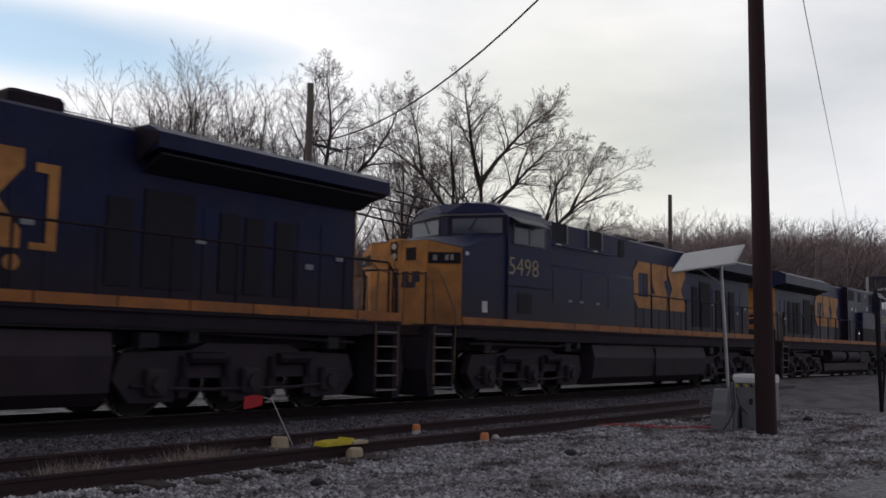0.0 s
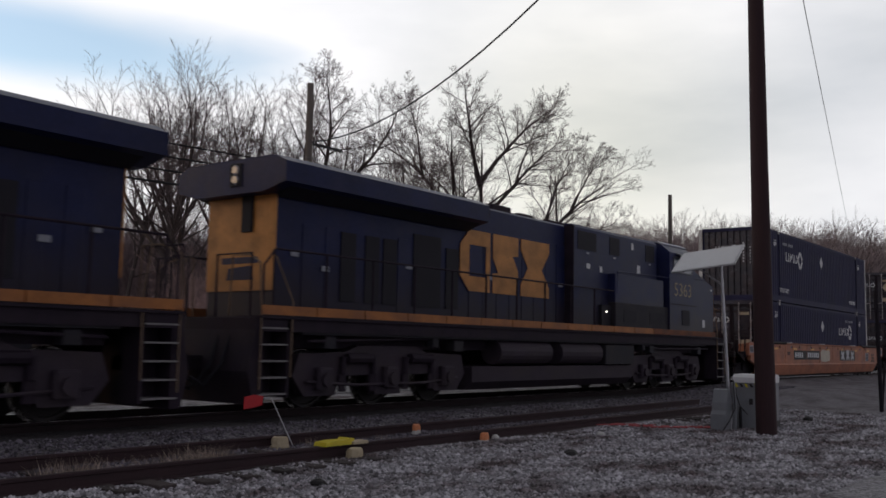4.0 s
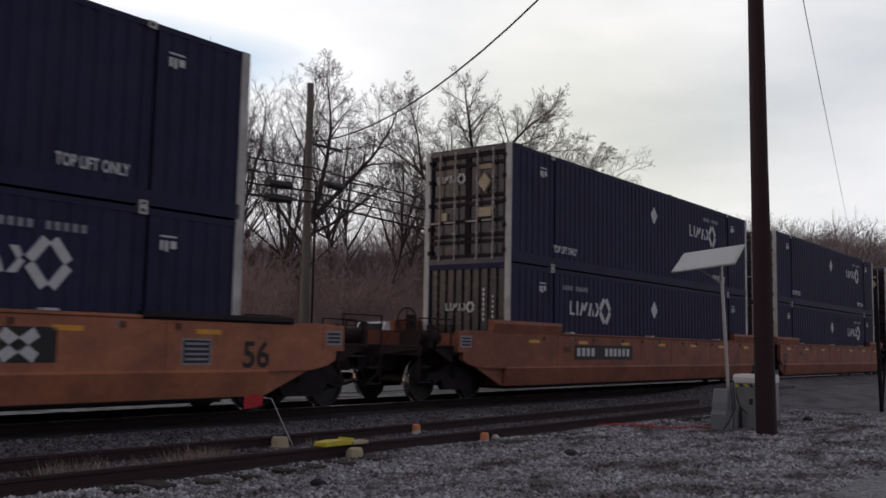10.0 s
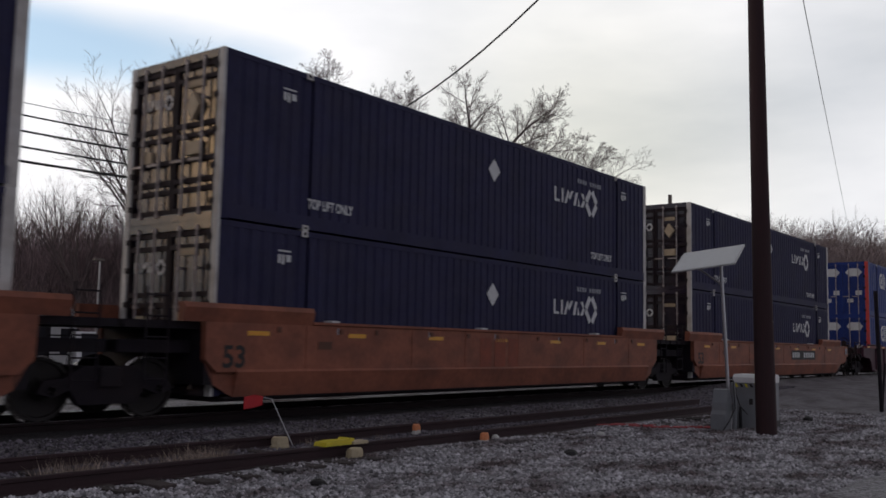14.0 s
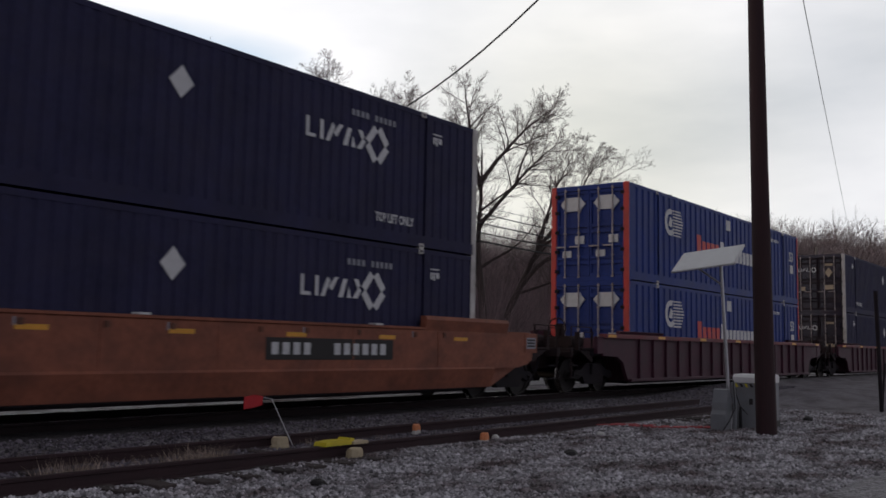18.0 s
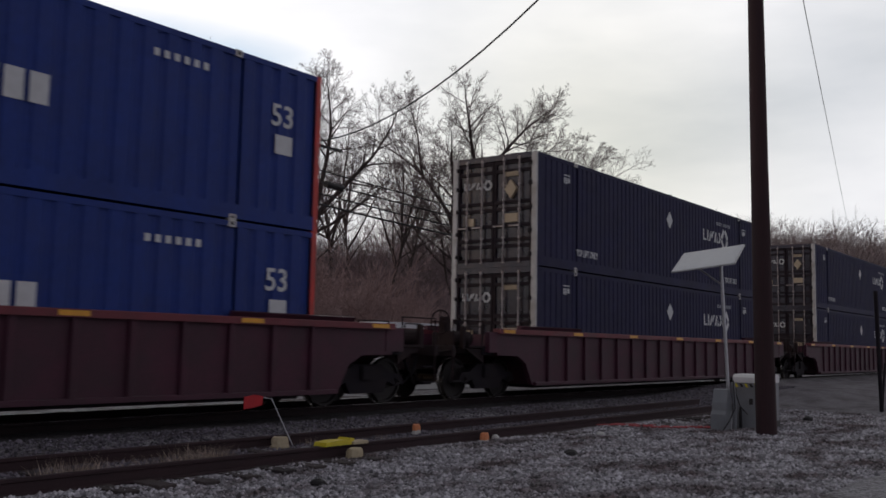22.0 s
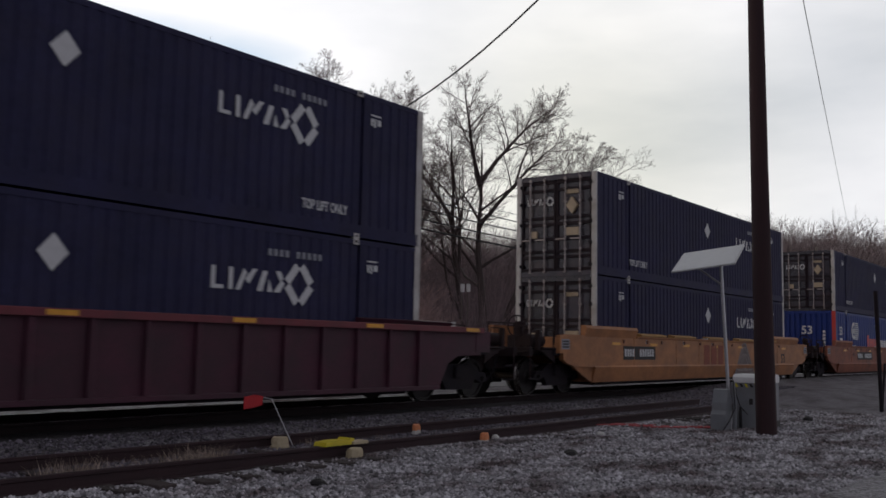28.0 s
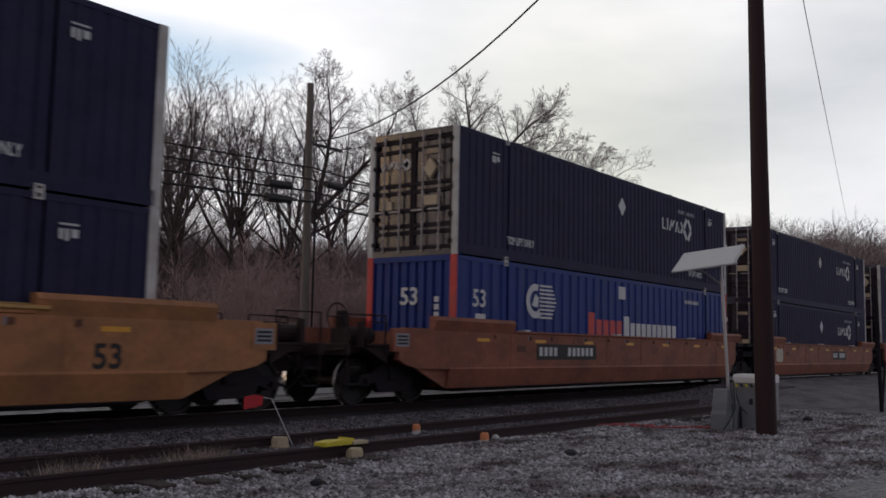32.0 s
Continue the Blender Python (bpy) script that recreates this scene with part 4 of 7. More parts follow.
# ---- well cars ----
def coupler(parent, x, d):
    """Knuckle coupler with its draft sill, pointing along d from x."""
    b = Build().box(*sorted((x, x + d * 0.75)), -0.16, 0.16, 0.7, 0.95, 0.02)
    b.box(*sorted((x + d * 0.7, x + d * 1.15)), -0.09, 0.09, 0.72, 0.92)
    b.box(*sorted((x + d * 1.05, x + d * 1.3)), -0.2, 0.13, 0.68, 0.96, 0.03)
    part("coupler", b, M["black"], parent)
    hose = [(x + d * 0.9, -0.3, 0.7), (x + d * 1.05, -0.32, 0.45), (x + d * 1.25, -0.25, 0.38), (x + d * 1.4, -0.15, 0.5)]
    part("air_hose", Build().tube(hose, 0.03, 6), M["black"], parent)


def end_gear(parent, x, d, lead, colour):
    """Deck, crossover grating, grab irons and brake wheel at a free end."""
    part("end_deck", Build().box(*sorted((x, x + d * 1.5)), -1.0, 1.0, 1.02, 1.14, 0.02).box(*sorted((x, x + d * 1.75)), -0.34, 0.34, 0.66, 1.04), M["rusty"], parent)
    for s in (-1, 1):
        part("end_post", Build().box(*sorted((x + d * 1.0, x + d * 1.1)), *sorted((1.26 * s, 1.38 * s)), 1.14, 1.62, 0.01), M["rusty"], parent)
        part("end_panel", Build().box(*sorted((x - d * 0.25, x + d * 0.3)), *sorted((1.4 * s, 1.515 * s)), 1.06, 1.52, 0.012), colour, parent)
        if colour is not M["maroon"]:
            part("safety_label", Build().box(*sorted((x - d * 0.18, x + d * 0.22)), *sorted((1.516 * s, 1.52 * s)), 1.16, 1.42), M["mark_dim"], parent)
        for z in (1.2, 1.27, 1.34) if colour is not M["maroon"] else ():
            part("label_line", Build().box(*sorted((x - d * 0.14, x + d * 0.18)), *sorted((1.52 * s, 1.523 * s)), z, z + 0.04), M["board"], parent)
        part("side_step", Build().box(*sorted((x + d * 0.4, x + d * 0.95)), *sorted((1.2 * s, 1.42 * s)), 1.16, 1.2), M["rusty"], parent)
        part("hand_hold", Build().tube([(x + d * 0.42, 1.4 * s, 1.2), (x + d * 0.42, 1.44 * s, 1.62), (x + d * 0.92, 1.44 * s, 1.62), (x + d * 0.92, 1.4 * s, 1.2)], 0.016, 5), M["rusty"], parent)
        part("deck_bracket", Build().prism([(x + d * 0.3, 1.14), (x + d * 1.0, 1.14), (x + d * 0.3, 0.82)], "y", *sorted((1.3 * s, 1.36 * s))), M["rusty"], parent)
    part("uncoupling_lever", Build().tube([(x + d * 1.6, -1.4, 1.1), (x + d * 1.6, -0.5, 1.0), (x + d * 1.72, -0.2, 0.85)], 0.018, 6), M["rusty"], parent)
    part("brake_reservoir", Build().cyl((x + d * 0.5, -1.05, 1.36), (x + d * 1.2, -1.05, 1.36), 0.16, n=14), M["rusty"], parent)
    part("valve_box", Build().box(*sorted((x + d * 0.45, x + d * 0.8)), -0.7, -0.25, 1.14, 1.5, 0.03), M["rusty"], parent)
    part("air_hose", Build().tube([(x + d * 1.55, -0.45, 0.95), (x + d * 1.75, -0.5, 0.6), (x + d * 2.0, -0.4, 0.35), (x + d * 2.2, -0.25, 0.45)], 0.03, 6), M["black"], parent)
    part("end_beam", Build().box(*sorted((x + d * 1.42, x + d * 1.56)), -1.42, 1.42, 0.98, 1.2, 0.02), M["rusty"], parent)
    for s in (-1, 1):
        y = 1.38 * s
        rail = [(x + d * 1.48, y, 0.45), (x + d * 1.48, y, 1.75), (x + d * 0.4, y, 1.75), (x + d * 0.4, y, 1.2)]
        part("grab_iron", Build().tube(rail, 0.02, 6), M["rusty"], parent)
        b = Build()
        for z in (0.42, 0.74):
            b.box(*sorted((x + d * 1.1, x + d * 1.5)), *sorted((y, y - 0.06 * s)), z, z + 0.03)
        part("step", b, M["black"], parent)
    if lead:
        b = Build().tube([(0, math.cos(k * math.pi / 9) * 0.26, math.sin(k * math.pi / 9) * 0.26) for k in range(19)], 0.018, 5)
        for k in range(4):
            a = k * math.pi / 2
            b.cyl((0, 0, 0), (0, math.cos(a) * 0.26, math.sin(a) * 0.26), 0.014, n=5)
        part("brake_wheel", b, M["rusty"], parent, at=(x + d * 1.12, -0.75, 1.72))
        part("brake_stand", Build().box(*sorted((x + d * 0.9, x + d * 1.06)), -0.86, -0.64, 1.1, 1.84, 0.03), M["rusty"], parent)
    coupler(parent, x + d * 1.2, d)


def well_side(style, front, rear):
    """Outline of a side: front and rear are 'free' or 'joint' ends."""
    def end(kind):
        if kind == "joint":
            return [(0.32, 0.31), (-0.05, 0.5), (-0.28, 0.9), (-0.3, 1.54)]
        if style == "yellow":
            return [(-0.5, 0.31), (-1.5, 0.72), (-1.9, 0.8), (-2.1, 0.9), (-2.1, 1.38), (-1.95, 1.54)]
        return [(-0.45, 0.31), (-0.75, 0.82), (-1.1, 0.98), (-1.95, 1.0), (-1.95, 1.5)]
    a, b = end(front), end(rear)
    return a[::-1] + [(CL - x, z) for x, z in b]


def well_car(style, front, rear, label, board=None, extras=(), faded=False):
    car = thing("well_car", label, "rail car", "well cars of the train")
    paint = M["maroon"] if style != "yellow" else M["brown_car"] if faded else M["yellow_car"]
    if any(e[0] == "caps" for e in extras):
        paint = M["gold_car"]
    out = well_side(style, front, rear)
    lip = M["black"] if any(e[0] == "dark_lip" for e in extras) else paint
    for s in (-1, 1):
        part("side", Build().prism(out, "y", *sorted(((1.5 if style != "yellow" else 1.42) * s, 1.38 * s))), paint, car)
        if style == "yellow":
            upper = [(px, max(pz, 0.7)) for px, pz in out]
            part("upper_side", Build().prism([p for i, p in enumerate(upper) if i == 0 or p != upper[i - 1]], "y", *sorted((1.5 * s, 1.42 * s))), paint, car)
        if style == "yellow":
            x0, x1 = (0.35 if front == "joint" else -0.45), CL - (0.35 if rear == "joint" else -0.45)
            part("lower_sill", Build().prism([(1.5 * s, 0.74), (1.535 * s, 0.70), (1.43 * s, 0.30), (1.39 * s, 0.29), (1.45 * s, 0.74)], "x", x0, x1), paint, car)
            for xa, xb in (((-1.0 if front == "free" else -0.75), 2.05), (CL - 2.05, CL + (1.0 if rear == "free" else 0.75))):
                high = 1.62 if lip is M["black"] else 1.8
                part("end_lip", Build().prism([(1.5 * s, 1.5), (1.56 * s, high - 0.08), (1.52 * s, high), (1.38 * s, high), (1.38 * s, 1.5)], "x", xa, xb), lip, car)
            for i in range(11):
                x = 1.2 + i * 1.37 + 0.22 * math.sin(i * 2.3)
                part("tie_lug", Build().box(x, x + 0.1, *sorted((1.5 * s, 1.525 * s)), 1.36, 1.46, 0.01), M["brown_sill"], car)
                if i % 2:
                    part("lug_plate", Build().box(x - 0.05, x - 0.015, *sorted((1.5 * s, 1.506 * s)), 1.35, 1.47), M["mark_dim"], car)
            for i in range(6):
                x = 1.9 + i * 2.45 + 0.5 * math.sin(i * 1.7)
                part("panel_seam", Build().box(x, x + 0.025, *sorted((1.5 * s, 1.508 * s)), 0.76, 1.5), paint, car)
                if i % 2 == 0:
                    part("top_clip", Build().box(x + 0.6, x + 0.82, *sorted((1.34 * s, 1.535 * s)), 1.565, 1.6, 0.008), M["mark"], car)
            part("patch_plate", Build().box(2.2, 2.55, *sorted((1.5 * s, 1.508 * s)), 1.08, 1.22), M["brown_sill"], car)
            part("top_chord", Build().prism([(1.5 * s, 1.5), (1.53 * s, 1.52), (1.53 * s, 1.56), (1.36 * s, 1.57), (1.36 * s, 1.5)], "x", 2.05, CL - 2.05), paint, car)
        else:
            for i in range(18):
                x = 0.25 + i * (CL - 0.5) / 17
                part("rib", Build().box(x - 0.055, x + 0.055, *sorted((1.5 * s, 1.57 * s)), 0.33, 1.49, 0.012), paint, car)
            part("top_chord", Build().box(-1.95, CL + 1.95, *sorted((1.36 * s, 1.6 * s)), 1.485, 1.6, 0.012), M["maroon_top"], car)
            part("bottom_chord", Build().box(-0.4, CL + 0.4, *sorted((1.36 * s, 1.58 * s)), 0.29, 0.37, 0.01), paint, car)
            for xa, xb in ((-0.9, 2.0), (CL - 2.0, CL + 0.9)):
                part("end_lip", Build().prism([(1.42 * s, 1.58), (1.5 * s, 1.68), (1.36 * s, 1.7), (1.34 * s, 1.58)], "x", xa, xb), M["maroon"], car)
        n = 7
        for i in range(n):
            x = (-1.6 if style != "yellow" else 0.8) + i * (CL + (3.1 if style != "yellow" else -1.6)) / (n - 1)
            z = 1.505 if style != "yellow" else 1.3
            yy = (1.602 if style != "yellow" else 1.502) * s
            part("reflector", Build().box(x - 0.24, x + 0.24, *sorted((yy, yy + 0.004 * s)), z, z + 0.075), M["reflector"], car)
    # added black sheet that narrows the bright slit seen beneath the car
    part("floor_sheet", Build().box(0.2, CL - 0.2, -1.14, 1.14, 0.205, 0.3), M["black"], car)
    part("floor_beams", Build().box(0.2, CL - 0.2, -1.4, -1.15, 0.266, 0.302).box(0.2, CL - 0.2, 1.15, 1.4, 0.266, 0.302), M["black"], car)
    for kind, x, d, lead in ((front, 0.0, -1, True), (rear, CL, 1, False)):
        if kind == "free":
            part("bulkhead", Build().box(*sorted((x + d * 0.08, x + d * 0.2)), -1.42, 1.42, 0.3, 1.5), paint, car)
            part("bolster_deck", Build().box(*sorted((x + d * 0.2, x + d * 2.4)), -1.4, 1.4, 1.0, 1.2, 0.02), M["black"], car)
            end_gear(car, x + d * 2.0, d, lead, paint)
            freight_truck(car, x + d * 1.72)
        else:
            part("bulkhead", Build().box(*sorted((x + d * 0.05, x + d * 0.25)), -1.42, 1.42, 0.5, 1.5), M["black"], car)
            part("joint_deck", Build().box(*sorted((x + d * 0.25, x + d * 1.6)), -1.1, 1.1, 1.0, 1.2, 0.02).box(*sorted((x + d * 0.25, x + d * 1.64)), -1.3, 1.3, 1.38, 1.5), M["black"], car)
            for y in (-1.35, 1.35):
                part("ladder", ladder(x + d * 1.1, y, 0.5, 2.0), M["black"], car)
            if lead:
                freight_truck(car, x - 1.7)
    y = -1.502
    if board:
        x, w = board
        part("number_board", Build().box(x, x + w, y - 0.005, y, 0.9, 1.28), M["board"], car)
        b = Build()
        k = w / 13.0
        for i in range(12):
            if i != 4 and i != 5:
                b.box(x + (0.5 + i) * k, x + (0.5 + i) * k + k * 0.62, y - 0.009, y - 0.004, 0.99, 1.2)
                b.box(x + (0.72 + i) * k, x + (0.72 + i) * k + k * 0.2, y - 0.0095, y - 0.004, 1.05 + 0.05 * (i % 2), 1.12)
        part("number_bars", b, M["mark"], car)
    for kind, x, w in extras:
        b = Build()
        if kind == "patch":
            b.prism([(x, 0.84), (x + w * 0.5, 0.8), (x + w, 0.86), (x + w * 1.02, 1.2), (x + w * 0.9, 1.36), (x + w * 0.6, 1.3), (x + w * 0.2, 1.36), (x - w * 0.03, 1.2)], "y", y - 0.004, y)
            part("paint_patch", b, M["pale_patch"], car)
        elif kind == "emblem":
            b.box(x, x + w, y - 0.004, y, 0.86, 1.34)
            part("emblem_board", b, M["board"], car)
            b = Build()
            for i, q in enumerate((0.1, 0.42, 0.72)):
                strokes(b, [(0, 0, 0.5, 0.36), (0, 0.36, 0.5, 0), (0, 0.36, 0.5, 0.36)][: 2 + i % 2], x + w * q, 0.92, 0.9 * w / 2.6, 0.16, y - 0.005)
            part("emblem", b, M["mark"], car)
        elif kind == "ghost":
            for i in range(3):
                b.box(x + i * w / 3, x + i * w / 3 + w * 0.26, y - 0.004, y, 0.74, 1.38)
            part("emblem", b, M["ghost"], car)
        elif kind == "scrawl":
            def outline(k):
                if w >= 1.5:
                    return [(-0.5 * w * k, 0.92 - 0.54 * k), (-0.07 * w, 0.92 + 0.56 * k), (0.07 * w, 0.92 + 0.56 * k), (0.5 * w * k, 0.92 - 0.54 * k)]
                return [(-math.cos(math.pi * q / 10) * 0.5 * w * k, 0.92 - 0.54 * k + 1.06 * k * math.sin(math.pi * q / 10) ** 0.6) for q in range(11)]
            b.prism([(x + px, pz) for px, pz in outline(1.0)], "y", y - 0.003, y)
            part("graffiti_fill", b, M["graffiti"], car)
            b = Build()
            for k, wide in ((1.0, 0.055), (0.72, 0.04)):
                edge = outline(k)
                strokes(b, [(*p, *q) for p, q in zip(edge, edge[1:] + edge[:1])], x, 0, 1.0, wide, y - 0.003)
            ring = [(math.cos(a * math.pi / 6) * 0.2 * w, 0.84 + math.sin(a * math.pi / 6) * 0.26) for a in range(12)]
            strokes(b, [(*p, *q) for p, q in zip(ring, ring[1:] + ring[:1])], x, 0, 1.0, 0.045, y - 0.004)
            strokes(b, [(-0.28 * w, 0.5, 0.02, 1.1), (0.28 * w, 0.5, -0.02, 1.1), (-0.2 * w, 0.72, 0.2 * w, 0.74)], x, 0, 1.0, 0.04, y - 0.005)
            part("graffiti", b, M["graffiti_line"], car)
        elif kind == "size":
            letters("53" if w < 1 else "56", 0.5 if w < 1 else 0.6, M["board"], car, Matrix.Translation((x, y, 0.78)) @ Matrix.Rotation(radians(90), 4, "X"), "size_number", 0.012)
        elif kind == "label":
            b.box(x, x + w, y - 0.004, y, 0.85, 1.2)
            part("data_plate", b, M["board"], car)
            part("plate_frame", Build().box(x - 0.03, x + w + 0.03, y - 0.003, y, 0.82, 1.23), M["mark_dim"], car)
            b = Build()
            for r in range(4):
                b.box(x + 0.03, x + w - 0.03, y - 0.007, y - 0.003, 0.89 + r * 0.08, 0.925 + r * 0.08)
            part("print_bars", b, M["mark_dim"], car)
        elif kind == "caps":
            for q in (2.3, 4.6, 7.4, 10.2, 12.6):
                part("sill_cap", Build().prism([(-1.5, 1.54), (-1.57, 1.58), (-1.57, 1.62), (-1.34, 1.66), (-1.34, 1.54)], "x", q, q + 1.7), M["pale_yellow"], car)
    return car


def ladder(x, y, z0, z1):
    b = Build()
    for dx in (-0.2, 0.2):
        b.cyl((x + dx, y, z0), (x + dx, y, z1), 0.018, n=6)
    z = z0 + 0.1
    while z < z1:
        b.cyl((x - 0.2, y, z), (x + 0.2, y, z), 0.014, n=6)
        z += 0.32
    return b


M["rusty"] = mat("rust_brown_end_gear", (0.024, 0.0145, 0.017), 0.8, 0, 0.45, 3, dirt=(0.045, 0.025, 0.023), dirt_amount=0.6, spec=0.25)
M["board"] = mat("black_stencil_board", (0.022, 0.02, 0.02), 0.7, 0, 0.2, 6)
M["pale_patch"] = mat("pale_overpaint", (0.55, 0.5, 0.4), 0.7, 0, 0.25, 5)
M["graffiti_line"] = mat("pale_graffiti_line", (0.26, 0.22, 0.21), 0.7, 0, 0.3, 6)
M["ghost"] = mat("faded_red_emblem", (0.25, 0.06, 0.03), 0.7, 0, 0.3, 5)
M["graffiti"] = mat("grey_spray_lines", (0.12, 0.09, 0.085), 0.6, 0, 0.2, 5)
M["pale_yellow"] = mat("pale_yellow_cap", (0.5, 0.3, 0.1), 0.6, 0, 0.2, 5)

M["brown_sill"] = mat("well_car_brown_lower_sill", (0.15, 0.052, 0.028), 0.7, 0, 0.3, 1.0, dirt=(0.05, 0.028, 0.022), dirt_amount=0.8)

# ---- locomotives ----
def loco_truck(parent, x):
    t = new("truck")
    t.parent = parent
    t.location = (x, 0, 0)
    tagged(t, "grimy six-wheel locomotive truck")
    prof = [(-2.6, 0.6), (-2.45, 1.0), (-1.2, 1.04), (-0.9, 1.16), (0.9, 1.16), (1.2, 1.04), (2.45, 1.0), (2.6, 0.6), (2.3, 0.24), (1.5, 0.24), (1.38, 0.6), (0.5, 0.6), (0.38, 0.22), (-0.38, 0.22), (-0.5, 0.6), (-1.38, 0.6), (-1.5, 0.24), (-2.3, 0.24)]
    for s in (-1, 1):
        part("side_frame", Build().prism(prof, "y", *sorted((1.0 * s, 1.2 * s))), M["loco_tank"], t)
        b = Build()
        for k in (-1.87, 0, 1.87):
            b.box(k - 0.2, k + 0.2, *sorted((1.12 * s, 1.34 * s)), 0.36, 0.76, 0.04)
            b.cyl((k, 1.34 * s, 0.53), (k, 1.4 * s, 0.53), 0.13, n=10)
        part("journal_box", b, M["loco_tank"], t)
        b = Build()
        for k in (-0.95, 0.95):
            b.cyl((k - 0.35, 1.28 * s, 0.92), (k + 0.35, 1.28 * s, 0.92), 0.1, n=8)
        part("brake_cylinder", b, M["loco_dark"], t)
        b = Build()
        for k in (-1.35, -0.5, 0.5, 1.35):
            b.box(k - 0.1, k + 0.1, *sorted((1.2 * s, 1.26 * s)), 0.3, 0.62, 0.02)
            b.cyl((k, 1.24 * s, 0.62), (k, 1.24 * s, 0.95), 0.07, n=8)
        part("spring", b, M["loco_dark"], t)
        part("brake_rod", Build().tube([(-2.3, 1.24 * s, 0.5), (-1.0, 1.26 * s, 0.42), (1.0, 1.26 * s, 0.42), (2.3, 1.24 * s, 0.5)], 0.03, 6), M["loco_tank"], t)
    for dx in (-1.87, 0, 1.87):
        add_wheelset(t, dx, 0.53, LOCO_WHEEL)


def slab_word(b, x, z, kx, kz, y, d, last=True):
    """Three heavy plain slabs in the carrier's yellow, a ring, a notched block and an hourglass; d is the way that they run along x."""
    def poly(pts):
        b.prism([(x + d * px * kx, z + pz * kz) for px, pz in pts], "y", *sorted((y, y + (0.006 if y > 0 else -0.006))))
    poly([(0.0, 0.35), (0.3, 0.0), (0.3, 1.4), (0.0, 1.05)])
    poly([(0.3, 0.0), (1.0, 0.0), (1.0, 0.34), (0.3, 0.34)])
    poly([(0.3, 1.06), (1.0, 1.06), (1.0, 1.4), (0.3, 1.4)])
    poly([(0.86, 0.34), (1.0, 0.34), (1.0, 1.06), (0.86, 1.06)])
    poly([(1.1, 0.0), (2.02, 0.0), (2.02, 0.58), (1.1, 0.46)])
    poly([(1.3, 0.48), (2.02, 0.58), (1.82, 0.92), (1.1, 0.82)])
    poly([(1.1, 0.82), (2.02, 0.95), (2.02, 1.4), (1.1, 1.4)])
    if last:
        poly([(2.12, 0.0), (3.25, 0.0), (3.25, 0.26), (2.95, 0.7), (2.4, 0.7), (2.12, 0.26)])
        poly([(2.4, 0.7), (2.95, 0.7), (3.25, 1.14), (3.25, 1.4), (2.12, 1.4), (2.12, 1.14)])


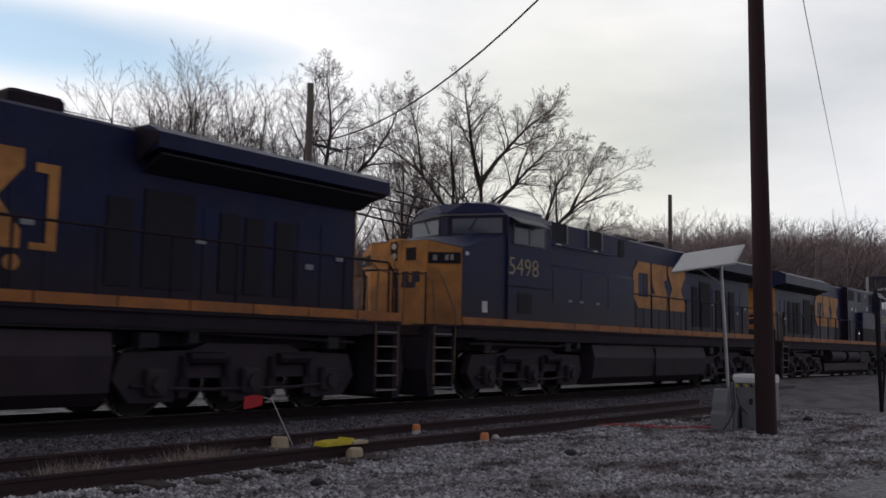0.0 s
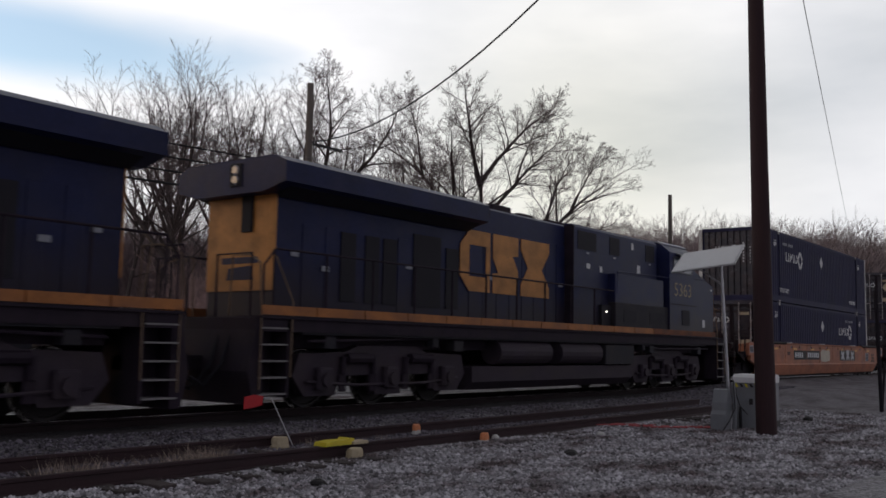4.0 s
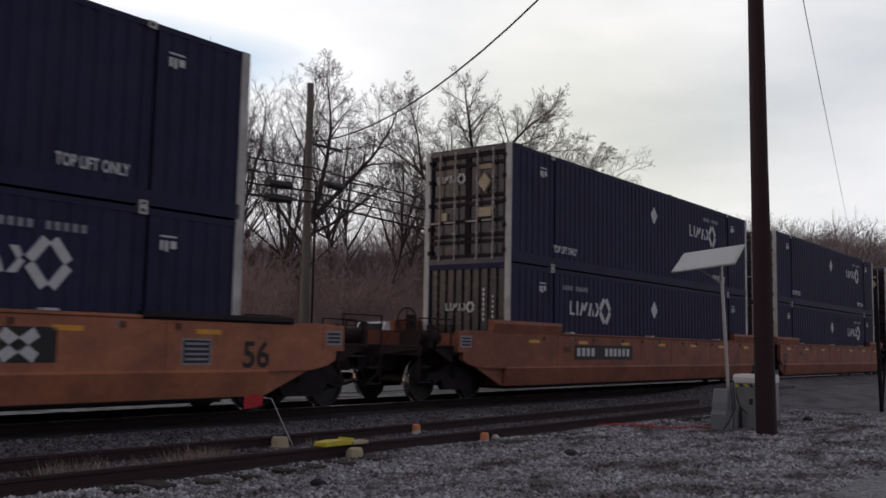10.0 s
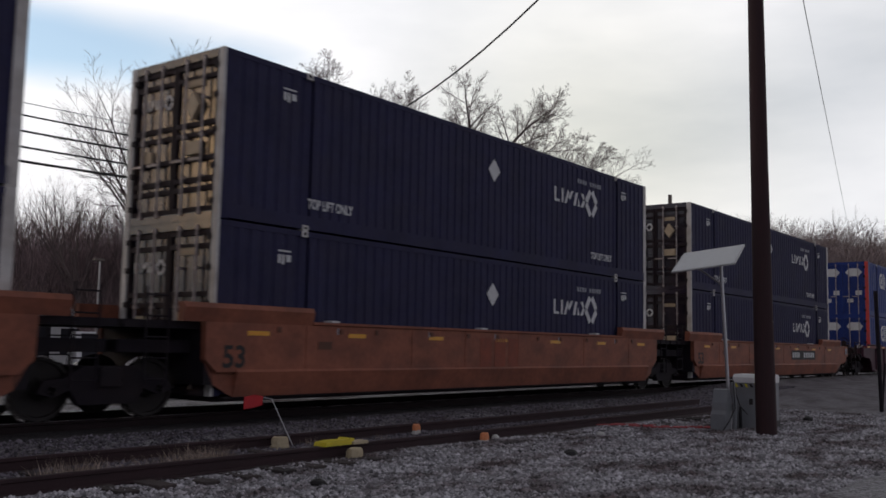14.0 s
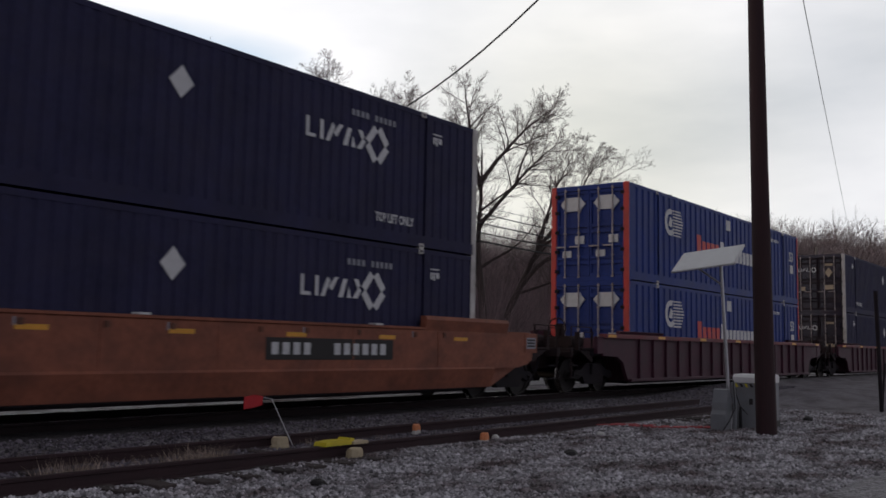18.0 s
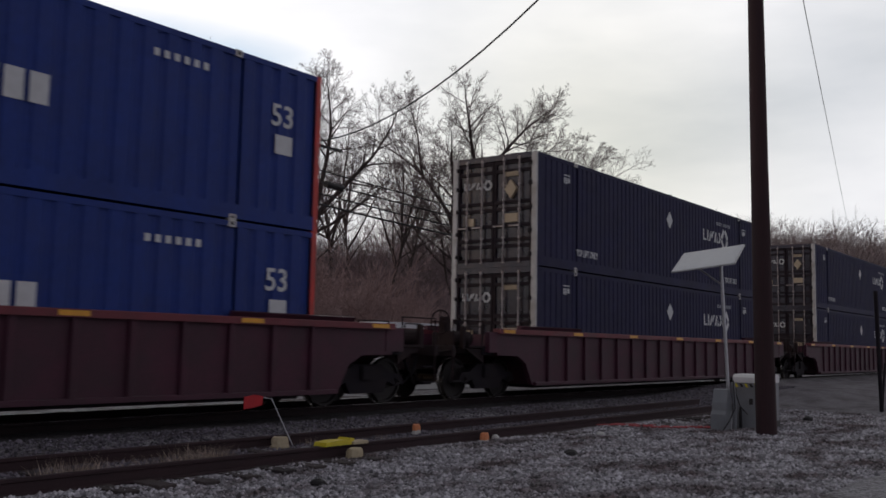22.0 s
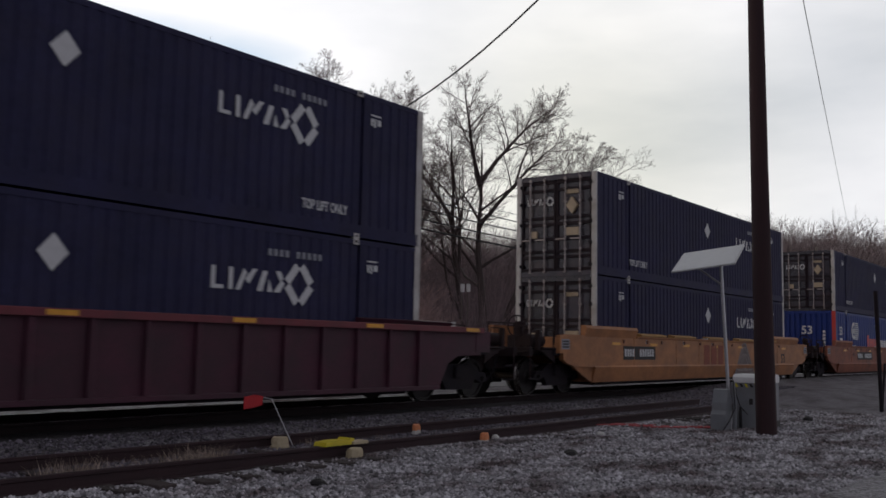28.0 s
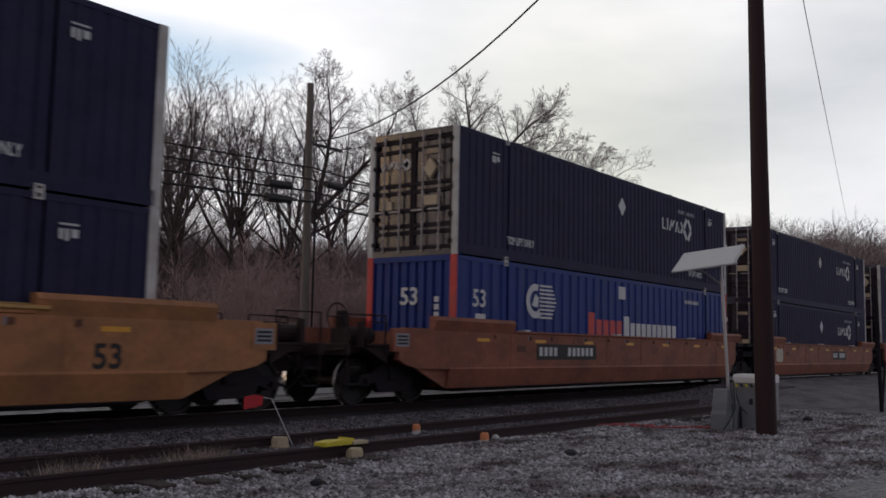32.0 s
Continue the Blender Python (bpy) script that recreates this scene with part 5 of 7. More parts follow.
def locomotive(label, number, plain=False, yellow_end=True):
    """Six-axle road engine; x = 0 at the nose's side corner and runs to the rear, z = 0 at the rails."""
    lo = thing("locomotive", label, "locomotive", "locomotives of the train")
    rad = 14.4 if plain else 13.55         # where the radiator's flare begins
    blue, yel, dark, dusty = M["loco_blue"], M["loco_yellow"], M["loco_dark"], M["loco_dusty"]
    part("frame", Build().box(-1.05, 20.3, -1.45, 1.45, 1.38, 1.62, 0.02).box(0.2, 19.2, -1.0, 1.0, 1.1, 1.4), dark, lo)
    for s in (-1, 1):
        def side(x0, x1, y0, y1, z0, z1, bev=0.0):
            return Build().box(x0, x1, *sorted((y0 * s, y1 * s)), z0, z1, bev)
        # sill stripe: one run beside the cab, short lengths between the stanchions behind it
        runs = [(0.0, 3.6)] + [(3.6 + i * 1.28, 3.6 + (i + 1) * 1.28 - 0.03) for i in range(13)]
        for x0, x1 in runs:
            part("sill_stripe", side(x0, x1, 1.45, 1.512, 1.66, 1.82), M["loco_stripe"] if x0 > 3.8 or s < 0 else M["loco_rusty"], lo)
        part("walkway", side(-1.0, 20.25, 0.9, 1.5, 1.6, 1.64), dark, lo)
        part("under_skirt", side(0.6, 19.2, 1.1, 1.42, 1.34, 1.6, 0.02), dusty, lo)
        if s < 0:
            part("fuel_tank", Build().prism([(0.2 * s, 0.22), (1.1 * s, 0.22), (1.36 * s, 0.42), (1.44 * s, 0.95), (1.34 * s, 1.3), (0.2 * s, 1.33)], "x", 6.1, 13.85), M["loco_tank"], lo)
            part("tank_seam", side(9.9, 9.94, 1.2, 1.45, 0.4, 1.25), dark, lo)
        else:
            part("fuel_tank", Build().prism([(0.2 * s, 0.22), (1.1 * s, 0.22), (1.3 * s, 0.4), (1.3 * s, 0.74), (0.2 * s, 0.76)], "x", 5.9, 13.85), M["loco_tank"], lo)
            part("air_tank", Build().cyl((7.95, 1.16 * s, 1.07), (10.1, 1.16 * s, 1.07), 0.29, n=18), M["loco_tank"], lo)
            part("air_tank", Build().cyl((10.6, 1.16 * s, 1.07), (12.9, 1.16 * s, 1.07), 0.29, n=18), M["loco_tank"], lo)
            part("equipment_box", side(5.95, 7.7, 0.8, 1.4, 0.78, 1.3, 0.03), dusty, lo)
        b = Build()
        for x, z, w in ((4.6, 1.22, 0.3), (5.2, 1.3, 0.2), (14.3, 1.2, 0.35), (15.2, 1.28, 0.2), (1.0, 1.2, 0.25), (18.3, 1.22, 0.3)):
            b.box(x, x + w, *sorted((1.15 * s, 1.4 * s)), z - 0.12, z + 0.1, 0.02)
        part("equipment_box", b, dusty, lo)
        part("brake_pipe", Build().tube([(0.4, 1.38 * s, 1.25), (4.2, 1.38 * s, 1.22), (5.6, 1.3 * s, 1.36), (14.4, 1.3 * s, 1.36), (19.0, 1.38 * s, 1.22)], 0.028, 6), dark, lo)
        # full-width cabinets behind the cab
        if s < 0:
            part("equipment_cabinet", Build().prism([(0.9 * s, 1.62), (1.46 * s, 1.62), (1.46 * s, 3.2), (1.3 * s, 3.3), (1.3 * s, 4.36), (0.9 * s, 4.48)], "x", 3.69, 8.4), blue, lo)
            for x, w in ((3.97, 0.8), (5.95, 0.74)):
                part("air_intake", side(x, x + w, 1.3, 1.312, 3.9, 4.38), M["grille"], lo)
                # pale strips: light catching the opening's edges, put into colour
                for e in (x - 0.05, x + w):
                    part("intake_trim", side(e, e + 0.05, 1.3, 1.33, 3.88, 4.4), M["mark_dim"], lo)
                part("lifting_eye", side(x + 0.3, x + 0.5, 1.3, 1.33, 3.8, 3.85), M["mark"], lo)
            part("air_intake", side(7.75, 8.1, 1.3, 1.312, 3.8, 4.3), M["grille"], lo)
            for x0, x1 in ((3.85, 5.2), (5.3, 6.7), (6.8, 8.25)):
                part("cabinet_door", side(x0, x1, 1.46, 1.468, 2.3, 3.12), blue, lo)
            part("cabinet_rail", Build().tube([(3.9, 1.4 * s, 3.78), (7.2, 1.4 * s, 3.78)], 0.018, 6), M["loco_blue"], lo)
            for x in (4.6, 5.2, 6.1):
                part("door_latch", side(x, x + 0.18, 1.468, 1.48, 2.36, 2.42), M["mark_dim"], lo)
        else:
            part("equipment_cabinet", side(3.44, 7.2, 0.9, 1.44, 1.62, 2.5, 0.02), dusty, lo)
            part("upper_body", Build().prism([(0.9 * s, 1.64), (1.2 * s, 1.64), (1.2 * s, 4.42), (1.14 * s, 4.5), (0.9 * s, 4.5)], "x", 3.98, 9.15), blue, lo)
            part("body_edge", side(9.15, 9.17, 0.92, 1.21, 1.66, 4.46), dark, lo)
            part("cabinet_top", side(3.98, 7.2, 0.9, 1.43, 2.5, 3.3, 0.02), blue, lo)
            part("cabinet_rail", Build().tube([(7.1, 1.42 * s, 2.75), (7.04, 1.42 * s, 3.36), (3.7, 1.45 * s, 3.42), (0.8, 1.47 * s, 3.55)], 0.02, 6), M["loco_blue"], lo)
            part("light_niche", side(7.22, 7.75, 0.93, 1.3, 1.75, 2.4), M["grille"], lo)
            part("step_light", Build().cyl((7.5, 1.3 * s, 2.21), (7.5, 1.33 * s, 2.21), 0.026, n=8), M["lamp"], lo)
            for x, w in ((7.9, 1.05), (6.5, 0.6), (4.17, 0.6)):
                part("air_intake", side(x, x + w, 1.2, 1.212, 3.84, 4.34), M["grille"], lo)
                part("intake_latch", side(x + w * 0.4, x + w * 0.4 + 0.14, 1.2, 1.215, 3.74, 3.79), M["mark_dim"], lo)
            part("cab_door_recess", side(3.45, 3.97, 0.93, 0.99, 1.64, 4.2), M["grille"], lo)
            for x0, x1 in ((4.1, 5.0), (5.9, 6.7)):
                part("louvre_panel", side(x0, x1, 1.44, 1.447, 1.95, 2.3), M["grille"], lo)
            b = Build()
            for x, z, w, h in ((8.25, 3.35, 0.2, 0.14), (7.55, 3.3, 0.14, 0.16), (5.15, 3.42, 0.2, 0.26), (5.6, 4.1, 0.12, 0.2)):
                b.box(x, x + w, *sorted((1.202 * s, 1.208 * s)), z, z + h)
            part("warning_label", b, M["mark"], lo)
        # long hood doors, grilles and handrail
        for i in range(9):
            x = 8.5 + i * 0.56
            part("hood_door", side(x, x + 0.53, 0.92, 0.935, 1.75, 3.9, 0.006), blue, lo)
        for x, w in ((13.95, 0.45), (14.6, 0.95), (16.1, 0.42), (16.65, 0.42), (17.35, 0.42)):
            part("intake_grille", side(x, x + w, 0.92, 0.945, 2.0, 3.55 if w > 0.5 else 3.35), M["grille"], lo)
        for x in (15.75, 17.9, 18.5):
            part("hood_door", side(x, x + 0.3, 0.92, 0.935, 1.8, 3.4, 0.006), blue, lo)
        part("radiator_grille", Build().prism([(0.96 * s, 3.86), (1.44 * s, 4.06), (1.46 * s, 4.02), (0.98 * s, 3.8)], "x", rad + 0.1, 19.5), M["grille"], lo)
        b = Build()
        for i in range(10):
            x = 8.4 + i * 1.28
            b.cyl((x, 1.42 * s, 1.62), (x, 1.42 * s, 2.78), 0.024, n=6)
        part("stanchion", b, dark, lo)
        part("handrail", Build().tube([(7.3, 1.42 * s, 2.8), (19.9, 1.42 * s, 2.8), (20.15, 1.42 * s, 2.5), (20.15, 1.42 * s, 1.0)], 0.022, 6), dark, lo)
        b = Build()
        for x in (9.3, 12.6, 15.6, 18.1, 18.9):
            b.box(x, x + 0.2, *sorted((0.945 * s, 0.952 * s)), 2.75 + 0.3 * math.sin(x), 2.85 + 0.3 * math.sin(x))
        part("warning_label", b, M["mark_dim"], lo)
        b = Build()
        if plain:
            slab_word(b, 8.7, 2.42, 1.2, 1.0, 0.948 * s, 1)
            b.box(12.98, 13.14, *sorted((0.948 * s, 0.954 * s)), 2.42, 3.66).box(12.78, 12.98, *sorted((0.948 * s, 0.954 * s)), 3.52, 3.66).box(12.74, 12.98, *sorted((0.948 * s, 0.954 * s)), 2.42, 2.52)
            b.cyl((12.5, 0.948 * s, 2.22), (12.5, 0.955 * s, 2.22), 0.12, n=12)
        else:
            slab_word(b, 13.9 if s > 0 else 9.4, 2.45, 1.2, 1.01, 0.948 * s, -1 if s > 0 else 1)
        part("carrier_word", b, yel, lo, "large yellow slab shapes")
    # long hood
    part("hood", Build().prism([(-0.92, 1.62), (0.92, 1.62), (0.92, 4.42), (0.84, 4.48), (-0.84, 4.48), (-0.92, 4.42)], "x", 3.7, rad), blue, lo)
    part("rear_hood", Build().prism([(-0.92, 1.62), (0.92, 1.62), (0.92, 4.0), (-0.92, 4.0)], "x", rad, 19.45), blue, lo)
    low = 4.12 if plain else 4.0
    part("radiator", Build().prism([(-0.92, low - 0.14), (-1.5, low), (-1.5, 4.36), (-1.2, 4.5), (1.2, 4.5), (1.5, 4.36), (1.5, low), (0.92, low - 0.14)], "x", rad, 19.8), blue, lo, "flared overhanging radiator section")
    part("radiator_neck", Build().prism([(-0.92, 3.9), (-1.5, low + 0.1), (-1.5, 4.34), (-1.1, 4.46), (1.1, 4.46), (1.5, 4.34), (1.5, low + 0.1), (0.92, 3.9)], "x", rad - 0.02, rad), dark, lo)
    b = Build()
    for x, w, y, h in ((4.5, 2.2, 0.4, 0.04), (8.6, 1.1, 0.8, 0.06), (10.0, 0.7, 0.5, 0.14), (11.4, 0.9, 0.7, 0.16), (14.8, 2.0, 1.0, 0.06), (17.2, 2.1, 1.0, 0.06)):
        b.box(x, x + w, -y, y, 4.42, 4.5 + h, 0.04)
    part("roof_hatch", b, dark, lo)
    part("exhaust_stack", Build().box(12.55, 13.45, -0.5, 0.5, 4.4, 4.78 if plain else 4.6, 0.06), dark, lo)
    # cab and nose
    sect = [(-1.5, 1.62), (1.5, 1.62), (1.5, 4.22), (1.14, 4.54), (0.5, 4.62), (-0.5, 4.62), (-1.14, 4.54), (-1.5, 4.22)]
    part("cab", Build().prism(sect, "x", 1.75, 3.68), blue, lo)
    # swept cab front: two windscreens meeting at a centre post, a sloping brow above
    fv = [(1.76, -1.5, 3.3), (1.25, -0.1, 3.3), (1.25, 0.1, 3.3), (1.76, 1.5, 3.3), (1.76, -1.5, 4.22), (1.25, -0.1, 4.36), (1.25, 0.1, 4.36), (1.76, 1.5, 4.22),
          (1.76, -1.14, 4.54), (1.52, -0.4, 4.6), (1.52, 0.4, 4.6), (1.76, 1.14, 4.54), (1.76, -0.5, 4.62), (1.76, 0.5, 4.62)]
    part("cab_front", Build().add(fv, [(0, 1, 5, 4), (1, 2, 6, 5), (2, 3, 7, 6), (4, 5, 9, 8), (5, 6, 10, 9), (6, 7, 11, 10), (8, 9, 12), (9, 10, 13, 12), (10, 11, 13), (0, 4, 8, 12, 13, 11, 7, 3), (0, 3, 2, 1)]), blue, lo)
    part("cab_brow", Build().prism([(1.74, 1.42), (1.2, 0.1), (1.2, -0.1), (1.74, -1.42), (1.76, -1.42), (1.3, -0.1), (1.3, 0.1), (1.76, 1.42)], "z", 4.27, 4.31), M["window_trim"], lo)
    for s in (-1, 1):
        def on_front(f, z, out):
            return (1.25 + 0.51 * f - out * 0.94, (0.1 + 1.4 * f) * s, z)
        def front_bar(f0, f1, z0, z1, out):
            return Build().add([on_front(f0, z0, 0), on_front(f1, z0, 0), on_front(f1, z1, 0), on_front(f0, z1, 0), on_front(f0, z0, out), on_front(f1, z0, out), on_front(f1, z1, out), on_front(f0, z1, out)],
                               [(0, 1, 2, 3), (7, 6, 5, 4), (0, 4, 5, 1), (1, 5, 6, 2), (2, 6, 7, 3), (3, 7, 4, 0)])
        part("windscreen", front_bar(0.07, 0.9, 3.84, 4.2, 0.008), M["glass"], lo, "slate-grey windscreen pane")
        for f0, f1, z0, z1 in ((0.03, 0.94, 3.8, 3.84), (0.03, 0.94, 4.2, 4.23), (0.03, 0.07, 3.84, 4.2), (0.9, 0.94, 3.84, 4.2)):
            part("windscreen_seal", front_bar(f0, f1, z0, z1, 0.018), dark, lo)
        p, q = on_front(0.5, 4.22, 0.03), on_front(0.36, 3.92, 0.03)
        part("wiper", Build().tube([p, q], 0.012, 5), dark, lo)
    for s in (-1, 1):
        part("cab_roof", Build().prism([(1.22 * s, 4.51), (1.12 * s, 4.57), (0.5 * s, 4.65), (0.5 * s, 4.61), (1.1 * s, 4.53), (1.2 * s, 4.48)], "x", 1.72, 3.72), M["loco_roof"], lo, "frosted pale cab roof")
    nose = Build()
    f, h = -0.42, 0.82
    nv = [(0.0, -1.45, 1.62), (0.0, -1.45, 3.34), (1.78, -1.45, 3.82), (1.78, -1.45, 1.62), (0.0, 1.45, 1.62), (0.0, 1.45, 3.34), (1.78, 1.45, 3.82), (1.78, 1.45, 1.62), (f, -h, 1.62), (f, -h, 3.5), (f, h, 1.62), (f, h, 3.5), (1.78, -h, 3.9), (1.78, h, 3.9)]
    nose.add(nv, [(0, 3, 2, 1), (4, 5, 6, 7), (1, 2, 12, 9), (9, 12, 13, 11), (11, 13, 6, 5), (0, 1, 9, 8), (8, 9, 11, 10), (10, 11, 5, 4), (3, 7, 6, 13, 12, 2), (0, 8, 10, 4, 7, 3)])
    part("nose", nose, blue, lo)
    if yellow_end:
        front = Build()
        e = 0.008
        front.add([(-e, -1.453, 1.64), (-e, -1.453, 3.32), (f - e, -h, 3.49), (f - e, -h, 1.64), (f - e, h, 3.49), (f - e, h, 1.64), (-e, 1.453, 3.32), (-e, 1.453, 1.64)], [(0, 1, 2, 3), (3, 2, 4, 5), (5, 4, 6, 7)])
        part("nose_face", front, yel, lo, "bright yellow nose face")
        part("end_face", Build().box(19.45, 19.48, -0.93, 0.93, 2.12, 3.88), yel, lo, "bright yellow hood end")
        part("lamp_column", Build().box(19.48, 19.54, 0.06, 0.34, 3.2, 4.02, 0.01), M["grille"], lo)
        part("end_emblem", Build().box(19.48, 19.486, -0.5, 0.5, 2.62, 2.74).prism([(-0.36, 2.32), (0.4, 2.32), (0.3, 2.58), (-0.3, 2.54)], "x", 19.48, 19.486), M["loco_blue"], lo)
        b = Build()
        for y0, y1, z0, z1 in ((-0.5, -0.1, 2.5, 2.62), (-0.62, -0.4, 2.62, 2.86), (-0.3, -0.12, 2.62, 2.86), (0.0, 0.2, 2.5, 2.86), (0.3, 0.55, 2.5, 2.64), (0.3, 0.42, 2.64, 2.86)):
            b.box(f - 0.016, f - 0.008, y0, y1, z0 - 0.05, z1 - 0.05)
        part("emblem", b, M["loco_blue"], lo)
    for s in (-1, 1):
        for x0, x1 in ((1.98, 2.62), (2.7, 3.36)):
            part("cab_window", Build().box(x0, x1, *sorted((1.5 * s, 1.512 * s)), 3.64, 4.08), M["glass"], lo)
        b = Build()
        for z in (3.6, 4.08):
            b.box(1.94, 3.4, *sorted((1.5 * s, 1.52 * s)), z, z + 0.04)
        for x in (1.94, 2.63, 3.36):
            b.box(x, x + 0.05, *sorted((1.5 * s, 1.521 * s)), 3.64, 4.08)
        part("window_frame", b, M["window_trim"], lo)
        part("sun_visor", Build().prism([(1.51 * s, 4.2), (1.76 * s, 4.06), (1.76 * s, 4.09), (1.51 * s, 4.24)], "x", 1.85, 3.2), M["window_trim"], lo)
        turn = Matrix.Translation((1.75 if s < 0 else 3.36, 1.503 * s, 2.88)) @ Matrix.Rotation(radians(180 if s > 0 else 0), 4, "Z") @ Matrix.Rotation(radians(90), 4, "X")
        if number:
            letters(number, 0.6, M["loco_number"], lo, turn, "road_number", -0.004, 1.3)
        part("access_hatch", Build().box(2.17, 2.77, *sorted((1.5 * s, 1.512 * s)), 1.97, 2.46), M["grille"], lo)
        part("cab_trim", Build().box(1.6, 3.6, *sorted((1.5 * s, 1.512 * s)), 2.6, 2.63), dark, lo)
        part("cab_placard", Build().box(0.78, 0.98, *sorted((1.452 * s, 1.458 * s)), 1.95, 2.2), M["mark"], lo)
        part("cab_placard", Build().box(0.12, 0.24, *sorted((1.452 * s, 1.458 * s)), 3.18, 3.26), M["mark"], lo)
        part("number_board", Build().box(-0.012, 0.0, -0.36, 0.36, 0, 0.24), M["grille"], lo, at=(-0.23, 1.14 * s, 2.98)).rotation_euler = (0, 0, radians(33.7 if s < 0 else -33.7))
        b = Build()
        for k in range(4):
            b.box(-0.016, -0.011, -0.26 + k * 0.14, -0.17 + k * 0.14, 0.06, 0.18)
        part("number_bars", b, M["mark_dim"], lo, at=(-0.23, 1.14 * s, 2.98)).rotation_euler = (0, 0, radians(33.7 if s < 0 else -33.7))
        # steps at both ends
        for xs, d in ((-0.95, 1), (20.2, -1)):
            b = Build()
            for z in (0.3, 0.58, 0.86, 1.14, 1.42):
                b.box(*sorted((xs, xs + d * 0.62)), *sorted((1.05 * s, 1.46 * s)), z, z + 0.028)
            part("steps", b, M["step_edge"], lo)
            part("step_plate", Build().box(*sorted((xs + d * 0.62, xs + d * 0.68)), *sorted((1.0 * s, 1.45 * s)), 0.25, 1.6), dark, lo)
            part("step_back", Build().box(*sorted((xs, xs + d * 0.62)), *sorted((1.0 * s, 1.04 * s)), 0.25, 1.6), dark, lo)
            part("grab_rail", Build().tube([(xs, 1.46 * s, 0.4), (xs, 1.46 * s, 1.7), (xs - d * 0.02, 1.4 * s, 2.55), (xs + d * 0.1, 1.0 * s, 2.7), (xs + d * 0.1, 0.55 * s, 2.7), (xs + d * 0.1, 0.5 * s, 1.65)], 0.017, 6), M["rail_tube"], lo)
            part("grab_rail", Build().tube([(xs + d * 0.68, 1.48 * s, 0.6), (xs + d * 0.7, 1.48 * s, 1.9), (xs + d * 0.45, 1.3 * s, 2.65), (xs + d * 0.5, 1.15 * s, 2.8)], 0.017, 6), M["rail_tube"], lo)
    for x, d in ((-1.05, -1), (20.3, 1)):
        part("pilot", Build().prism([(x, 0.15), (x - d * 0.2, 0.15), (x - d * 0.2, 1.4), (x, 1.4), (x + d * 0.12, 0.7)], "y", -1.42, 1.42), dark, lo)
        coupler(lo, x - d * 0.2, d)
        part("end_rail", Build().tube([(x + d * 0.02, -1.3, 1.62), (x + d * 0.02, -1.3, 2.7), (x + d * 0.02, -0.4, 2.7), (x + d * 0.02, -0.4, 1.62)], 0.022, 6).tube([(x + d * 0.02, 1.3, 1.62), (x + d * 0.02, 1.3, 2.7), (x + d * 0.02, 0.4, 2.7), (x + d * 0.02, 0.4, 1.62)], 0.022, 6), dark, lo)
        for y in (-0.75, -0.5, 0.5, 0.8):
            part("air_hose", Build().tube([(x, y, 1.3), (x + d * 0.15, y * 0.95, 0.8), (x + d * 0.35, y * 0.7, 0.45), (x + d * 0.5, y * 0.5, 0.6)], 0.03, 6), M["grille"], lo)
    part("headlight_pod", Build().box(f - 0.02, f + 0.3, -0.1, 0.32, 3.02, 3.56, 0.04), yel if yellow_end else blue, lo)
    part("headlight_plate", Build().box(f - 0.026, f - 0.018, 0.02, 0.22, 3.06, 3.48), M["grille"], lo)
    for z in (3.38, 3.16):
        part("headlight", Build().lathe([(f - 0.08, 0.07), (f - 0.05, 0.09), (f - 0.04, 0.09)], "x", 12), M["lens"], lo, at=(0.05, 0.12, z))
    part("nose_window", Build().box(f - 0.02, f - 0.005, -0.5, -0.22, 3.06, 3.34), M["grille"], lo)
    part("nose_door", Build().box(f - 0.03, f - 0.005, 0.1, 0.6, 1.7, 3.2), yel if yellow_end else blue, lo)
    for z in (4.12, 4.3):
        part("headlight", Build().lathe([(19.82, 0.09), (19.84, 0.09), (19.86, 0.07)], "x", 12), M["lens"], lo, at=(0, 0.2, z))
    part("lamp_box", Build().box(19.79, 19.83, 0.04, 0.36, 4.0, 4.42, 0.01), M["grille"], lo)
    part("anticlimber", Build().box(-1.1, -0.95, -1.2, 1.2, 1.4, 1.62, 0.03), dark, lo)
    for x in (3.2, 16.6):
        loco_truck(lo, x)
    return lo


M["loco_stripe"] = mat("grimy_orange_sill_stripe", (0.4, 0.155, 0.045), 0.6, 0, 0.3, 2, dirt=(0.12, 0.06, 0.045), dirt_amount=0.65, spec=0.3)
M["loco_dusty"] = mat("dusty_lower_body_paint", (0.021, 0.02, 0.028), 0.7, 0, 0.35, 1.5, dirt=(0.04, 0.033, 0.032), dirt_amount=0.7, spec=0.25)
M["loco_rusty"] = mat("rust_stained_sill_paint", (0.2, 0.07, 0.03), 0.7, 0, 0.35, 2.5, dirt=(0.06, 0.04, 0.035), dirt_amount=0.8, spec=0.25)
M["window_trim"] = mat("grey_window_trim", (0.1, 0.105, 0.12), 0.6, 0, 0.2, 5)


